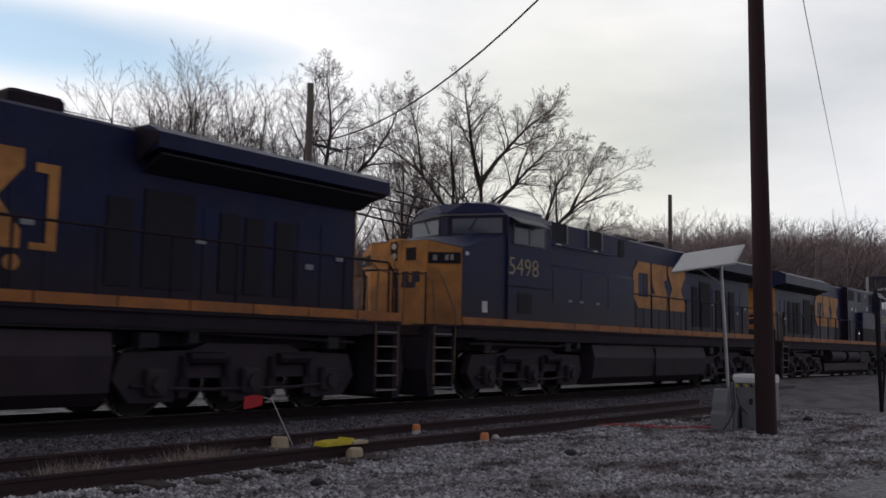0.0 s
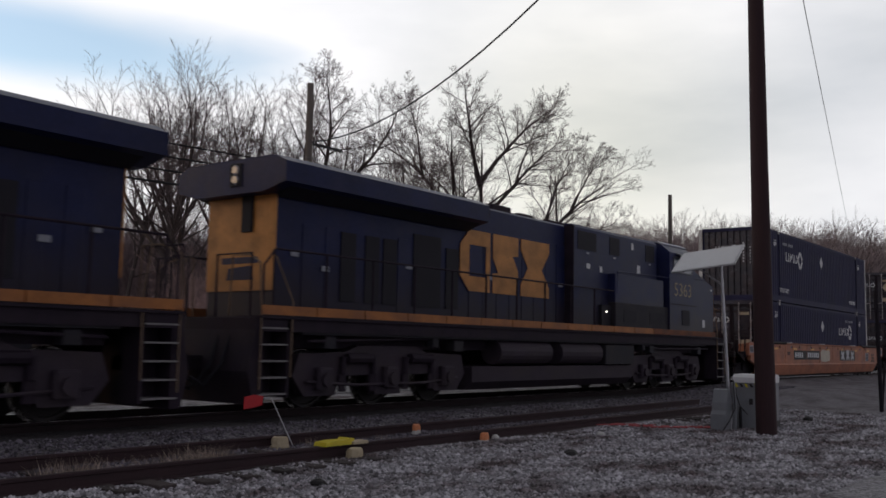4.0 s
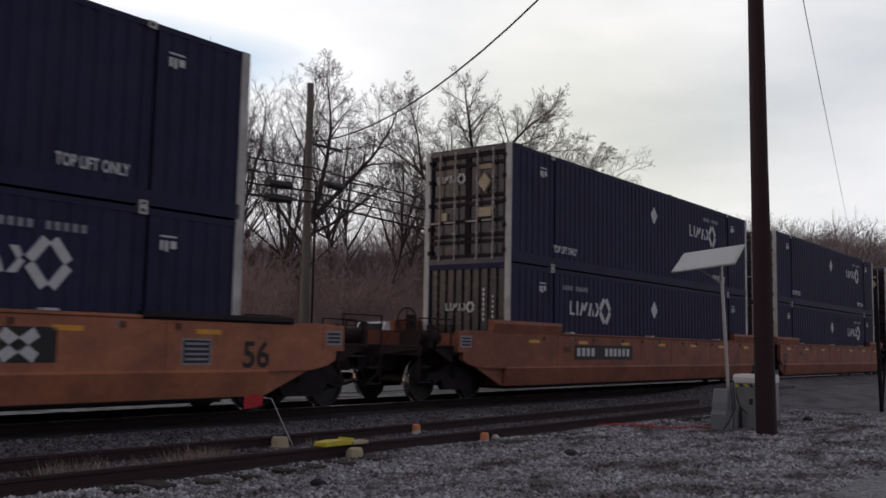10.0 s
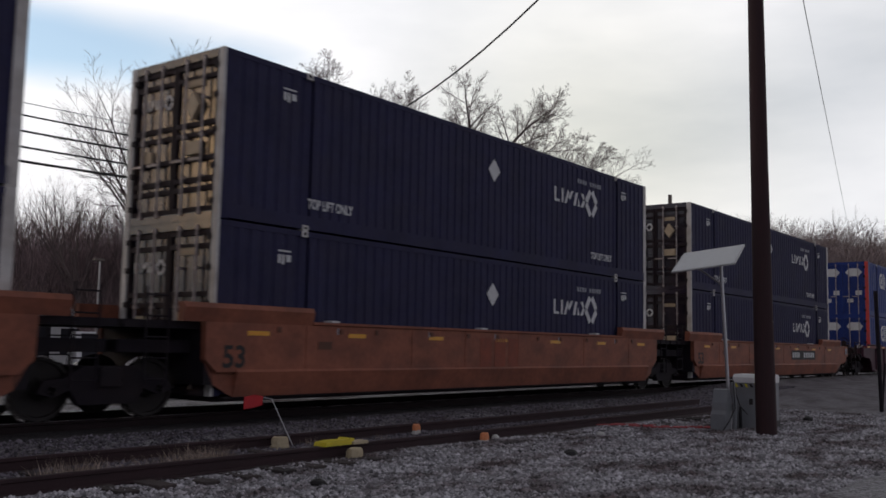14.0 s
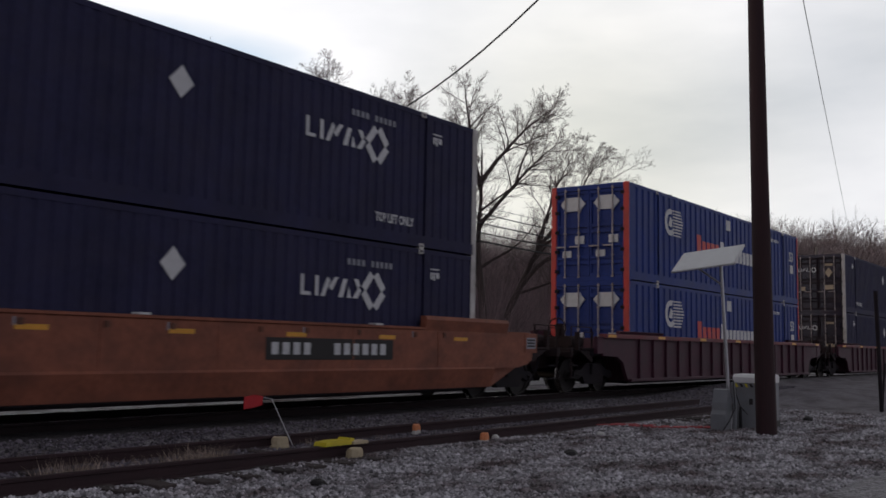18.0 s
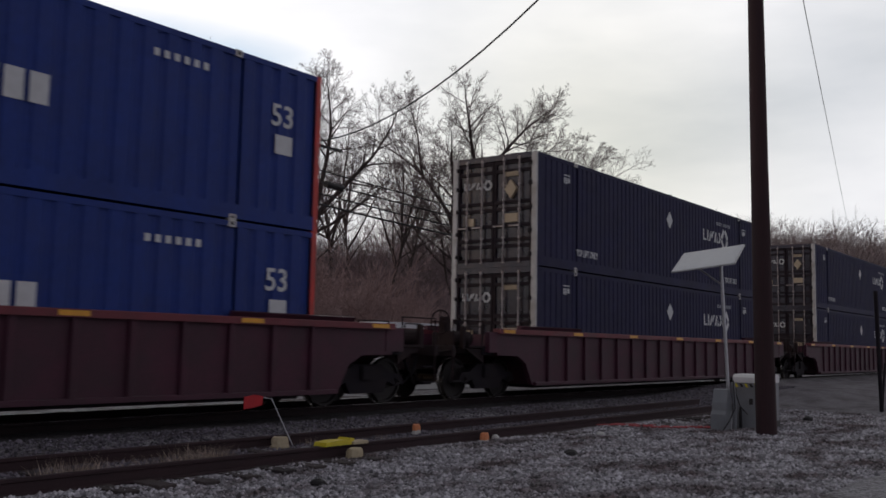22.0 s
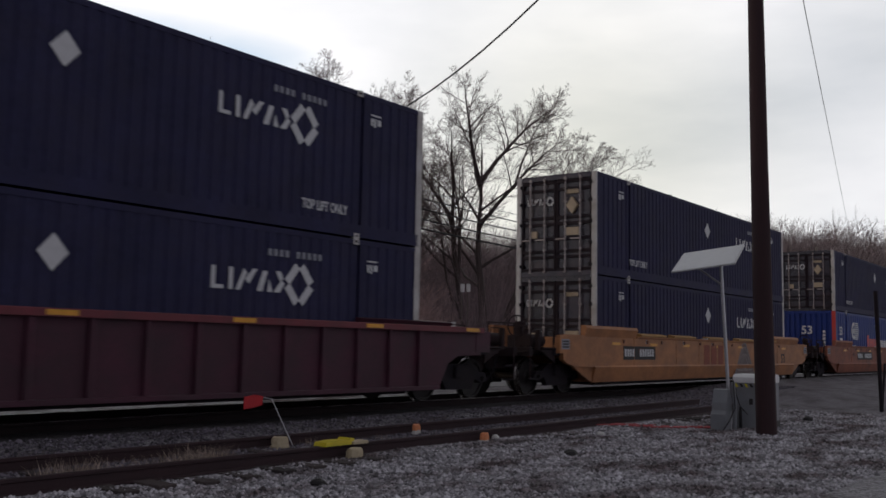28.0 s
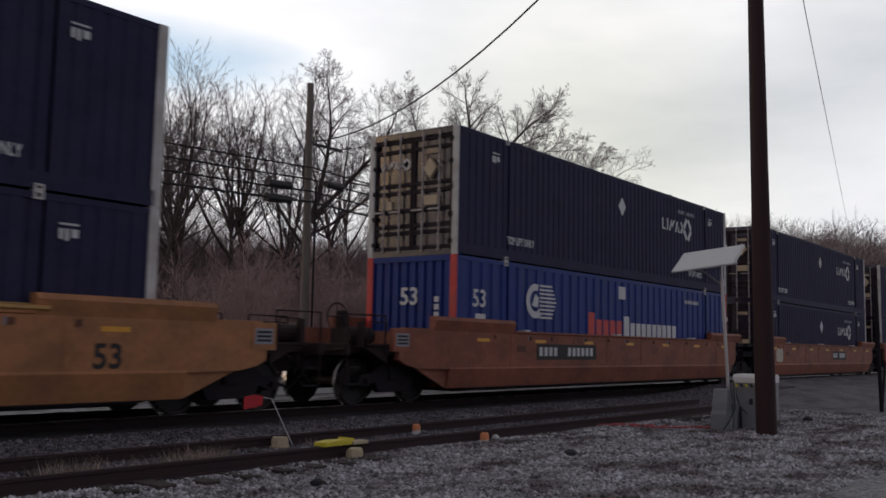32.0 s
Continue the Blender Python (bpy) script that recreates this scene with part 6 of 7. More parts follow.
def grimy(m, z0, z1, dust, amount):
    """Road grime thrown up from the track: brown dust thinning out with height, broken up by streaks."""
    n, l = m.node_tree.nodes, m.node_tree.links
    b = n["Principled BSDF"].inputs["Base Color"]
    old = b.links[0].from_socket
    co, sep, noise = n.new("ShaderNodeTexCoord"), n.new("ShaderNodeSeparateXYZ"), n.new("ShaderNodeTexNoise")
    mp = n.new("ShaderNodeMapping")
    mp.inputs["Scale"].default_value = (1.4, 1.4, 0.9)
    l.new(co.outputs["Object"], mp.inputs["Vector"])
    l.new(mp.outputs[0], noise.inputs["Vector"])
    noise.inputs["Scale"].default_value, noise.inputs["Detail"].default_value = 1.2, 6
    l.new(co.outputs["Object"], sep.inputs[0])
    high = n.new("ShaderNodeMath")
    high.operation = "MULTIPLY_ADD"
    high.inputs[1].default_value = 1.3
    l.new(noise.outputs["Fac"], high.inputs[0])
    l.new(sep.outputs["Z"], high.inputs[2])
    fade = n.new("ShaderNodeMapRange")
    fade.interpolation_type = "SMOOTHSTEP"
    fade.inputs["From Min"].default_value, fade.inputs["From Max"].default_value = z0 + 0.65, z1 + 0.65
    fade.inputs["To Min"].default_value, fade.inputs["To Max"].default_value = amount, 0.0
    l.new(high.outputs[0], fade.inputs["Value"])
    mix = n.new("ShaderNodeMix")
    mix.data_type = "RGBA"
    l.new(fade.outputs[0], mix.inputs["Factor"])
    l.new(old, mix.inputs["A"])
    mix.inputs["B"].default_value = (*dust, 1)
    l.new(mix.outputs["Result"], b)


grimy(M["loco_blue"], 1.7, 3.0, (0.034, 0.027, 0.03), 0.85)
grimy(M["loco_yellow"], 1.4, 2.9, (0.26, 0.12, 0.055), 0.6)
M["step_edge"] = mat("pale_step_edge", (0.22, 0.21, 0.21), 0.7, 0, 0.3, 6)
M["rail_tube"] = mat("scuffed_grab_rail", (0.17, 0.115, 0.075), 0.6, 0.2, 0.3, 6)
M["lens"] = mat("headlight_lens", (0.32, 0.32, 0.34), 0.25, 0.1, 0.1, 6)

TRAIN = []             # (thing, place along the train, height above the rails, turned round)


def put(ob, u, z=0.0, turned=False):
    TRAIN.append((ob, u, z, turned))
    return ob


def make_train():
    a = locomotive("blue road locomotive with yellow sill stripe, long hood trailing", "", True)
    put(a, 1.68)
    put(locomotive("blue road locomotive with yellow nose, running cab first", "5498"), 24.0)
    put(locomotive("blue road locomotive running hood first, cab facing the cars", "5363"), 66.05, 0, True)
    boxes = {}

    def stack(u, lower, upper):
        for key, up in ((lower, False), (upper, True)):
            k = (key, up)
            if k in boxes:
                ob = copy_thing(boxes[k], Matrix.Identity(4))
            else:
                ob = boxes[k] = container("blue" if "B" in key else "navy", "F" in key, up)
            put(ob, u, 0.305 + (2.896 if up else 0.0))

    yl = "weathered orange-yellow well car carrying two stacked containers"
    bl = "faded brownish-orange well car carrying two stacked containers"
    ml = "dark maroon ribbed well car carrying two stacked containers"
    put(well_car("yellow", "free", "free", yl, (3.05, 3.75), (("dark_lip", 0, 0), ("patch", 6.9, 1.4), ("emblem", 9.98, 2.8), ("size", 16.05, 1.2), ("label", 14.88, 0.5))), 71.62)
    stack(71.62, "ND", "NF")
    put(well_car("yellow", "free", "joint", bl, (2.76, 3.33), (), True), 95.92)
    stack(95.92, "NF", "ND")
    put(well_car("yellow", "joint", "joint", bl, None, (("size", 0.05, 0.5), ("ghost", 7.25, 1.7)), True), 115.46)
    stack(115.46, "ND", "ND")
    put(well_car("yellow", "joint", "free", bl, (9.8, 3.3), (("size", 0.02, 0.5),), True), 135.04)
    stack(135.04, "ND", "ND")
    m1 = put(well_car("maroon", "free", "free", ml), 158.86)
    stack(158.86, "BD", "BD")
    put(well_car("maroon", "free", "free", ml), 182.61)
    stack(182.61, "ND", "ND")
    put(well_car("maroon", "free", "free", ml), 206.40)
    stack(206.40, "ND", "ND")
    put(well_car("yellow", "free", "free", yl + ", with graffiti", (1.23, 2.1), (("caps", 0, 0), ("ghost", 7.1, 1.85), ("scrawl", 10.9, 2.0), ("scrawl", 12.85, 1.4), ("size", 15.0, 0.5))), 230.24)
    stack(230.24, "ND", "ND")
    put(well_car("yellow", "free", "joint", bl, (3.06, 3.0), (), True), 254.07)
    stack(254.07, "BF", "ND")
    put(well_car("yellow", "joint", "joint", bl, (9.0, 2.2), (("patch", 1.0, 0.8),), True), 273.99)
    stack(273.99, "ND", "ND")
    put(well_car("yellow", "joint", "free", bl, (9.0, 2.2), (), True), 293.6)
    stack(293.6, "ND", "ND")


make_train()
# ---- poles, wires ----
def utility_pole(name, x, y, h, r0, r1, lean, material, label, extras=()):
    t = thing(name, label, "utility pole")
    z = float(ground_height(x, y))
    t.location = (x, y, z - 0.05)
    b = Build()
    n, rings = 14, 9
    vs, fs = [], []
    for k in range(rings):
        f = k / (rings - 1)
        r = r0 + (r1 - r0) * f
        for i in range(n):
            a = 2 * math.pi * i / n
            q = r * (1 + 0.03 * math.sin(3 * a + k) + random.uniform(-0.015, 0.015))
            vs.append((math.cos(a) * q + lean[0] * f, math.sin(a) * q + lean[1] * f, h * f))
    for k in range(rings - 1):
        fs += [(k * n + i, k * n + (i + 1) % n, (k + 1) * n + (i + 1) % n, (k + 1) * n + i) for i in range(n)]
    fs.append(tuple(range((rings - 1) * n, rings * n)))
    b.add(vs, fs)
    part("shaft", b, material, t, smooth=True)
    for nm, bb, mm in extras:
        part(nm, bb, mm, t)
    return t


def wire(name, p, q, sag, r, material, label):
    p, q = Vector(p), Vector(q)
    pts = []
    for i in range(17):
        f = i / 16
        v = p.lerp(q, f)
        v.z -= 4 * sag * f * (1 - f)
        pts.append(v)
    return tagged(part(name, Build().tube(pts, r, 5), material), label, "cable")


utility_pole("utility_pole", 18.2, 6.04, 14.2, 0.195, 0.12, (-0.42, 0.0), M["pole"], "dark brown wooden utility pole beside the siding",
             (("step_bolt", Build().cyl((-0.33, 0.05, 8.15), (0.05, 0.05, 8.15), 0.02, n=6).cyl((-0.33, 0.05, 8.0), (-0.33, 0.05, 8.3), 0.018, n=6), M["cable"]),))
arm = Build().box(-0.06, 1.9, -0.05, 0.05, 9.9, 10.0)
case1 = Build().cyl((-2.4, -0.1, 7.9), (-1.15, -0.1, 7.95), 0.17, n=10)
case2 = Build().cyl((-2.4, -0.1, 7.33), (-1.15, -0.1, 7.38), 0.17, n=10)
case3 = Build().cyl((0.9, -0.1, 8.35), (1.9, -0.1, 8.3), 0.15, n=10)
riser = Build().tube([(0.22, -0.2, 0.0), (0.22, -0.2, 8.1)], 0.05, 6)
utility_pole("utility_pole", 27.4, 28.0, 12.5, 0.2, 0.14, (-0.1, 0), M["pole_grey"], "grey wooden utility pole with cables and splice cases",
             (("bracket_arm", arm, M["cable"]), ("splice_case", case1, M["cable"]), ("splice_case", case2, M["cable"]), ("splice_case", case3, M["cable"]), ("riser_pipe", riser, M["cable"])))
utility_pole("utility_pole", 64.0, 28.0, 12.9, 0.2, 0.14, (0, 0), M["pole_grey"], "grey wooden utility pole along the far road")
utility_pole("utility_pole", -9.6, 28.0, 12.4, 0.2, 0.14, (0, 0), M["pole_grey"], "grey wooden utility pole along the far road")
utility_pole("utility_pole", 101.0, 28.0, 12.6, 0.2, 0.14, (0, 0), M["pole_grey"], "grey wooden utility pole along the far road")
XS = (-46.0, -9.6, 27.4, 64.0, 101.0)
for z, r, mtl in ((9.25, 0.014, "cable_grey"), (8.85, 0.03, "cable"), (8.35, 0.035, "cable"), (7.85, 0.035, "cable"), (7.4, 0.045, "cable")):
    for a, c in zip(XS, XS[1:]):
        wire("overhead_wire", (a, 27.85, z), (c, 27.85, z), 0.45, r, M[mtl], "black cable strung between the road's poles")
wire("service_cable", (18.1, 6.04, 13.7), (27.4, 28.0, 9.95), 1.85, 0.028, M["cable"], "black cable crossing over the tracks")
wire("guy_wire", (17.2, 5.28, 10.28), (114.5, 28.0, 15.3), 0.0, 0.012, M["cable_grey"], "thin grey wire running off along the line")

# ---- beside the siding ----
M["panel_frost"] = mat("frosted_panel_face", (0.5, 0.51, 0.53), 0.4, 0, 0.1, 5)

def solar_panel():
    t = thing("solar_panel", "small solar panel with pale frosted face on a leaning metal post", "solar panel")
    z = float(ground_height(18.65, 6.9))
    t.location = (18.65, 6.9, z)
    part("post", Build().cyl((0, 0, -0.02), (-0.17, 0.1, 3.32), 0.034, n=10), M["aluminium"], t)
    c = Vector((-0.23, 0.34, 3.44))
    ux = Vector((0.054, -0.622, 0.069)).normalized()
    uy = Vector((-0.488, -0.07, -0.239))
    uy = (uy - ux * uy.dot(ux)).normalized()
    nz = uy.cross(ux).normalized()
    def slab(hx, hy, lo, hi):
        b = Build()
        vs = [c + ux * (sx * hx) + uy * (sy * hy) + nz * h for sx in (-1, 1) for sy in (-1, 1) for h in (lo, hi)]
        return b.add(vs, [(0, 1, 3, 2), (4, 6, 7, 5), (0, 4, 5, 1), (2, 3, 7, 6), (0, 2, 6, 4), (1, 5, 7, 3)])
    part("back_sheet", slab(0.63, 0.53, -0.012, 0.01), M["panel_back"], t, "white back sheet")
    part("panel_face", slab(0.61, 0.51, 0.012, 0.018), M["panel_frost"], t, "pale frosted panel face")
    b = Build()
    for sx in (-1, 1):
        b.cyl(c + ux * 0.63 * sx - uy * 0.53, c + ux * 0.63 * sx + uy * 0.53, 0.02, n=5)
    for sy in (-1, 1):
        b.cyl(c + uy * 0.53 * sy - ux * 0.63, c + uy * 0.53 * sy + ux * 0.63, 0.02, n=5)
    part("panel_frame", b, M["aluminium"], t)
    part("brace", Build().cyl((-0.15, 0.08, 2.9), c - ux * 0.35 + uy * 0.1, 0.022, n=6), M["aluminium"], t)
    part("conduit", Build().tube([(0.05, -0.06, 0.0), (0.03, -0.08, 0.5), (0.0, -0.06, 0.95)], 0.04, 6), M["grey_box"], t)
    b = Build().tube([(-0.02, -0.07, 0.9), (0.1, -0.15, 0.5), (0.3, -0.2, 0.35), (0.55, -0.15, 0.3)], 0.012, 5)
    b.tube([(-0.02, -0.07, 1.0), (-0.12, -0.14, 0.45), (-0.35, -0.1, 0.2), (-0.55, -0.05, 0.03)], 0.012, 5)
    part("wiring", b, M["cable"], t)
    return t


solar_panel()


def battery_cabinet():
    t = thing("battery_cabinet", "grey metal equipment cabinet with white lid and hazard tape", "cabinet")
    t.location = (19.75, 6.75, float(ground_height(19.75, 6.75)))
    t.rotation_euler = (0, 0, radians(6))
    part("body", Build().box(-0.44, 0.46, -0.36, 0.36, 0.0, 0.92, 0.02), M["grey_box"], t)
    part("base", Build().box(-0.4, 0.42, -0.37, 0.3, -0.05, 0.14), M["board"], t)
    part("lid", Build().prism([(-0.45, 0.92), (0.47, 0.92), (0.46, 1.03), (0.38, 1.09), (-0.36, 1.09), (-0.44, 1.03)], "y", -0.37, 0.37), M["cap_white"], t, "white rounded lid")
    for i in range(7):
        y = -0.345 + i * 0.1
        part("tape_stripe", Build().prism([(y, 0.83), (y + 0.05, 0.83), (y + 0.09, 0.9), (y + 0.04, 0.9)], "x", -0.446, -0.441), M["yellow_bright"] if i % 2 == 0 else M["board"], t)
    part("latch", Build().box(-0.47, -0.44, -0.03, 0.04, 0.48, 0.6), M["board"], t)
    part("hinge_strip", Build().box(-0.452, -0.44, 0.3, 0.33, 0.16, 0.8), M["board"], t)
    part("conduit", Build().tube([(-0.46, 0.22, 0.0), (-0.47, 0.22, 0.3), (-0.44, 0.22, 0.42)], 0.03, 6), M["cable"], t)
    return t


battery_cabinet()
t = thing("concrete_block", "pale grey concrete footing beside the post", "footing")
t.location = (18.5, 7.02, float(ground_height(18.5, 7.02)))
part("block", Build().prism([(-0.2, -0.05), (0.2, -0.05), (0.18, 0.62), (0.06, 0.82), (-0.02, 0.8), (-0.1, 0.55), (-0.12, 0.4), (-0.19, 0.32)], "y", -0.14, 0.16), M["grey_box"], t)

def post_right():
    t = thing("signal_post", "thin dark metal post standing in the gravel", "post")
    t.location = (27.4, 6.0, 0)
    part("shaft", Build().cyl((0, 0, -0.1), (-0.12, 0.05, 3.25), 0.055, n=8).cyl((0.0, 0, -0.1), (0.5, 0.0, 1.3), 0.03, n=6), M["black"], t)


post_right()


def siding_flag():
    t = thing("track_flag", "small red metal flag on a bent wire staff at the siding", "flag")
    t.location = (9.79, 10.1, 0.08)
    part("staff", Build().tube([(0, 0, -0.1), (0.1, 0.65, 0.62), (-0.02, 0.7, 0.64)], 0.008, 6), M["aluminium"], t)
    part("sheet", Build().prism([(-0.02, 0.66), (-0.04, 0.53), (-0.2, 0.5), (-0.4, 0.48), (-0.39, 0.66), (-0.2, 0.69)], "y", 0.7, 0.712), M["flag_red"], t)


siding_flag()


def derail():
    t = thing("derail", "bright yellow derail lying on the siding's rail", "derail")
    t.location = (9.3, SID - 0.754, 0.205)
    part("shoe", Build().prism([(-0.3, 0), (0.24, 0), (0.25, 0.08), (0.18, 0.09), (0.15, 0.06), (-0.1, 0.065), (-0.28, 0.05)], "y", -0.1, 0.12), M["yellow_bright"], t)
    part("arm", Build().box(0.2, 0.5, -0.14, -0.07, 0.0, 0.04, 0.01).box(0.2, 0.58, 0.02, 0.07, 0.0, 0.035, 0.01), M["cream"], t)
    return t


derail()


def marker(x, y, z, w, h, material, label):
    """A chipped painted block, wider at its pale foot."""
    t = thing("marker_block", label, "marker")
    t.location = (x, y, z)
    t.rotation_euler = (0, 0, radians(random.uniform(-20, 20)))

    def chunk(k0, k1, z0, z1, rough):
        b = Build().lathe([(z0, k0), (z0 + (z1 - z0) * 0.5, k0 * 0.97), (z1 - 0.015, k1), (z1, k1 * 0.8)], "z", 8)
        b.v = [(max(-k0, min(k0, px * 1.25)) * random.uniform(1 - rough, 1), max(-k0, min(k0, py * 1.25)) * 0.65 * random.uniform(1 - rough, 1), pz + random.uniform(-0.01, 0.01) * (pz > z0)) for px, py, pz in b.v]
        return b
    part("foot", chunk(w * 0.58, w * 0.5, -0.03, h * 0.35, 0.25), M["white"] if material is M["orange"] else material, t, "pale chipped foot" if material is M["orange"] else "")
    part("block", chunk(w * 0.5, w * 0.42, h * 0.3, h, 0.14), material, t)


marker(9.5, 10.12, 0.06, 0.26, 0.15, M["cream"], "cream painted block between the siding's rails")
marker(9.45, 8.62, 0.02, 0.24, 0.15, M["cream"], "cream painted block beside the siding")
marker(12.6, 10.1, 0.07, 0.15, 0.15, M["orange"], "orange painted block between the siding's rails")
marker(12.55, 8.66, 0.02, 0.18, 0.16, M["orange"], "orange painted block beside the siding")


def stone(x, y, r, material, label):
    b = Build().lathe([(-0.5, 0.55), (-0.1, 0.95), (0.3, 0.8), (0.6, 0.3)], "z", 8)
    b.v = [(px * r * random.uniform(0.8, 1.25), py * r * random.uniform(0.7, 1.0), pz * r * 0.8) for px, py, pz in b.v]
    t = tagged(part("rock", b, material), label, "rock")
    t.location = (x, y, float(ground_height(x, y)) + r * 0.25)
    t.rotation_euler = (0, 0, random.uniform(0, 6))


stone(7.6, 7.46, 0.1, M["board"], "dark rock lying in the gravel")
stone(13.0, 8.75, 0.09, M["white"], "pale rock beside the siding")
stone(15.48, 8.13, 0.08, M["white"], "pale rock in the gravel")
stone(12.09, 6.83, 0.12, M["board"], "dark clod in the gravel")
stone(22.46, 6.5, 0.14, M["board"], "dark clod beside the cabinet")


def painted_line():
    """Sprayed red utility mark: thin broken dabs lying on the stones."""
    t = thing("spray_mark", "faded red spray-paint line across the gravel", "paint mark")
    rng = random.Random(9)
    b = Build()
    for i in range(130):
        f = i / 129
        x, y = 16.6 + f * 2.2 + rng.uniform(-.05, .05), 9.0 - f * 1.75 + rng.uniform(-.2, .2)
        z = float(ground_height(x, y)) + 0.02
        r = rng.uniform(0.04, 0.14)
        b.prism([(x - r, y), (x - r * 0.3, y - r * 0.6), (x + r, y - r * 0.2), (x + r * 0.5, y + r * 0.7)], "z", z, z + 0.012)
    part("paint", b, M["spray"], t)


painted_line()
# ---- trees ----
def limb(b, path, r0, r1, n):
    """A bent tapering branch through the points of path; the last ring closes to a tip when r1 is 0."""
    ring = [(math.cos(2 * math.pi * i / n), math.sin(2 * math.pi * i / n)) for i in range(n)]
    vs, fs, a = [], [], None
    m = len(path)
    for k, p in enumerate(path):
        if k == m - 1 and r1 <= 0:
            vs.append(p)
            break
        d = (path[min(k + 1, m - 1)] - path[max(k - 1, 0)]).normalized()
        a = d.orthogonal() if a is None else a - d * a.dot(d)
        a.normalize()
        c = d.cross(a)
        r = r0 + (r1 - r0) * k / (m - 1)
        vs += [p + (a * u + c * v) * r for u, v in ring]
    for k in range(m - 1):
        if k == m - 2 and r1 <= 0:
            fs += [(k * n + i, k * n + (i + 1) % n, (k + 1) * n) for i in range(n)]
        else:
            fs += [(k * n + i, k * n + (i + 1) % n, (k + 1) * n + (i + 1) % n, (k + 1) * n + i) for i in range(n)]
    b.add(vs, fs)


GOLDEN = 2.39996


def sprout(out, rng, p, d, length, r, level, habit, curl=None):
    """One branch and all that grows from it. habit: per level (children, angle, length ratio, segments, wobble, lift)."""
    kids, angle, ratio, segs, wob, lift = habit[level]
    last = level == len(habit) - 1
    path, dirs = [p.copy()], [d.copy()]
    for k in range(segs):
        if curl is not None:
            d = Matrix.Rotation(curl / segs, 3, "Y") @ d
        d = (d + Vector((rng.gauss(0, wob), rng.gauss(0, wob), rng.gauss(0, wob * 0.7) + lift / segs))).normalized()
        p = p + d * (length / segs)
        path.append(p.copy())
        dirs.append(d.copy())
    tip = 0.0 if last else max(0.005, r * 0.12)
    limb(out[0] if r > 0.05 else out[1], path, r, tip, 8 if r > 0.15 else 5 if r > 0.045 else 4 if r > 0.02 else 3)
    if last:
        return path
    spin = rng.uniform(0, 6.28)
    first = 0.3 if level == 0 else 0.15
    for k in range(kids):
        f = first + (1 - first) * min(1.0, (k + rng.uniform(0.2, 1.0)) / kids)
        q = f * segs
        i = min(segs - 1, int(q))
        pos = path[i].lerp(path[i + 1], q - i)
        ahead = dirs[i + 1]
        side = ahead.orthogonal().normalized()
        side = Matrix.Rotation(spin + GOLDEN * k + rng.uniform(-0.5, 0.5), 3, ahead) @ side
        tilt = radians(angle * rng.uniform(0.65, 1.3)) * (1.1 - 0.45 * f)
        way = (ahead * math.cos(tilt) + side * math.sin(tilt)).normalized()
        if way.z < -0.25:
            way.z *= 0.3
            way.normalize()
        local = r + (tip - r) * f
        sprout(out, rng, pos, way, length * ratio * (1.25 - 0.75 * f) * rng.uniform(0.7, 1.25), max(0.0055, min(local * 0.7, r * 0.36)), level + 1, habit)
    return path


def plane_dir(deg):
    return Vector((math.sin(radians(deg)), 0.0, math.cos(radians(deg))))


def grown(seed, limbs, habit, spread):
    """limbs: (limb that it grows from or -1, place along it or x, degrees from upright, curl, length, radius); spread swings each out of the plane."""
    rng = random.Random(seed)
    out = (Build(), Build())
    paths = []
    for on, at, deg, curl, length, r in limbs:
        swing = Matrix.Rotation(radians(rng.uniform(-spread, spread) * (1.0 if on >= 0 else 0.3)), 3, "X")
        if on >= 0:
            q = at * (len(paths[on]) - 1)
            i = min(len(paths[on]) - 2, int(q))
            start = paths[on][i].lerp(paths[on][i + 1], q - i)
        else:
            start = Vector((at, rng.uniform(-0.15, 0.15), -0.4))
        paths.append(sprout(out, rng, start, swing @ plane_dir(deg), length, r, 0, habit, radians(curl)))
    return out


def stand_limbs(seed, height, clear, forks, narrow):
    """A forest tree: a clear trunk, then ascending limbs that share out the crown."""
    rng = random.Random(seed)
    rows = [(-1, 0.0, rng.uniform(-2, 2), rng.uniform(-4, 4), height * 0.8, 0.2)]
    for k in range(forks):
        f = k / (forks - 1) * 2 - 1
        z = clear * rng.uniform(0.72, 1.05)
        rows.append((0, z / (height * 0.8), f * narrow + rng.uniform(-5, 5), -f * narrow * 0.3, (height - z) * rng.uniform(0.8, 0.98), rng.uniform(0.085, 0.13)))
    return rows


FINE = ((11, 46, 0.4, 6, 0.07, 0.05), (8, 44, 0.44, 4, 0.10, 0.14), (8, 42, 0.5, 2, 0.14, 0.2), (0, 0, 0, 1, 0.1, 0.2))
BROAD = ((13, 52, 0.42, 8, 0.07, 0.02), (9, 48, 0.46, 5, 0.15, 0.08), (7, 46, 0.5, 2, 0.2, 0.1), (5, 44, 0.6, 1, 0.2, 0.1), (0, 0, 0, 1, 0.1, 0.0))
ROUGH = ((7, 42, 0.45, 4, 0.09, 0.15), (7, 40, 0.5, 2, 0.14, 0.25), (5, 36, 0.5, 1, 0.14, 0.2), (0, 0, 0, 1, 0.1, 0.2))
COARSE = ((7, 44, 0.5, 3, 0.09, 0.15), (6, 42, 0.55, 1, 0.14, 0.2), (4, 38, 0.6, 1, 0.14, 0.2), (0, 0, 0, 1, 0.1, 0.2))
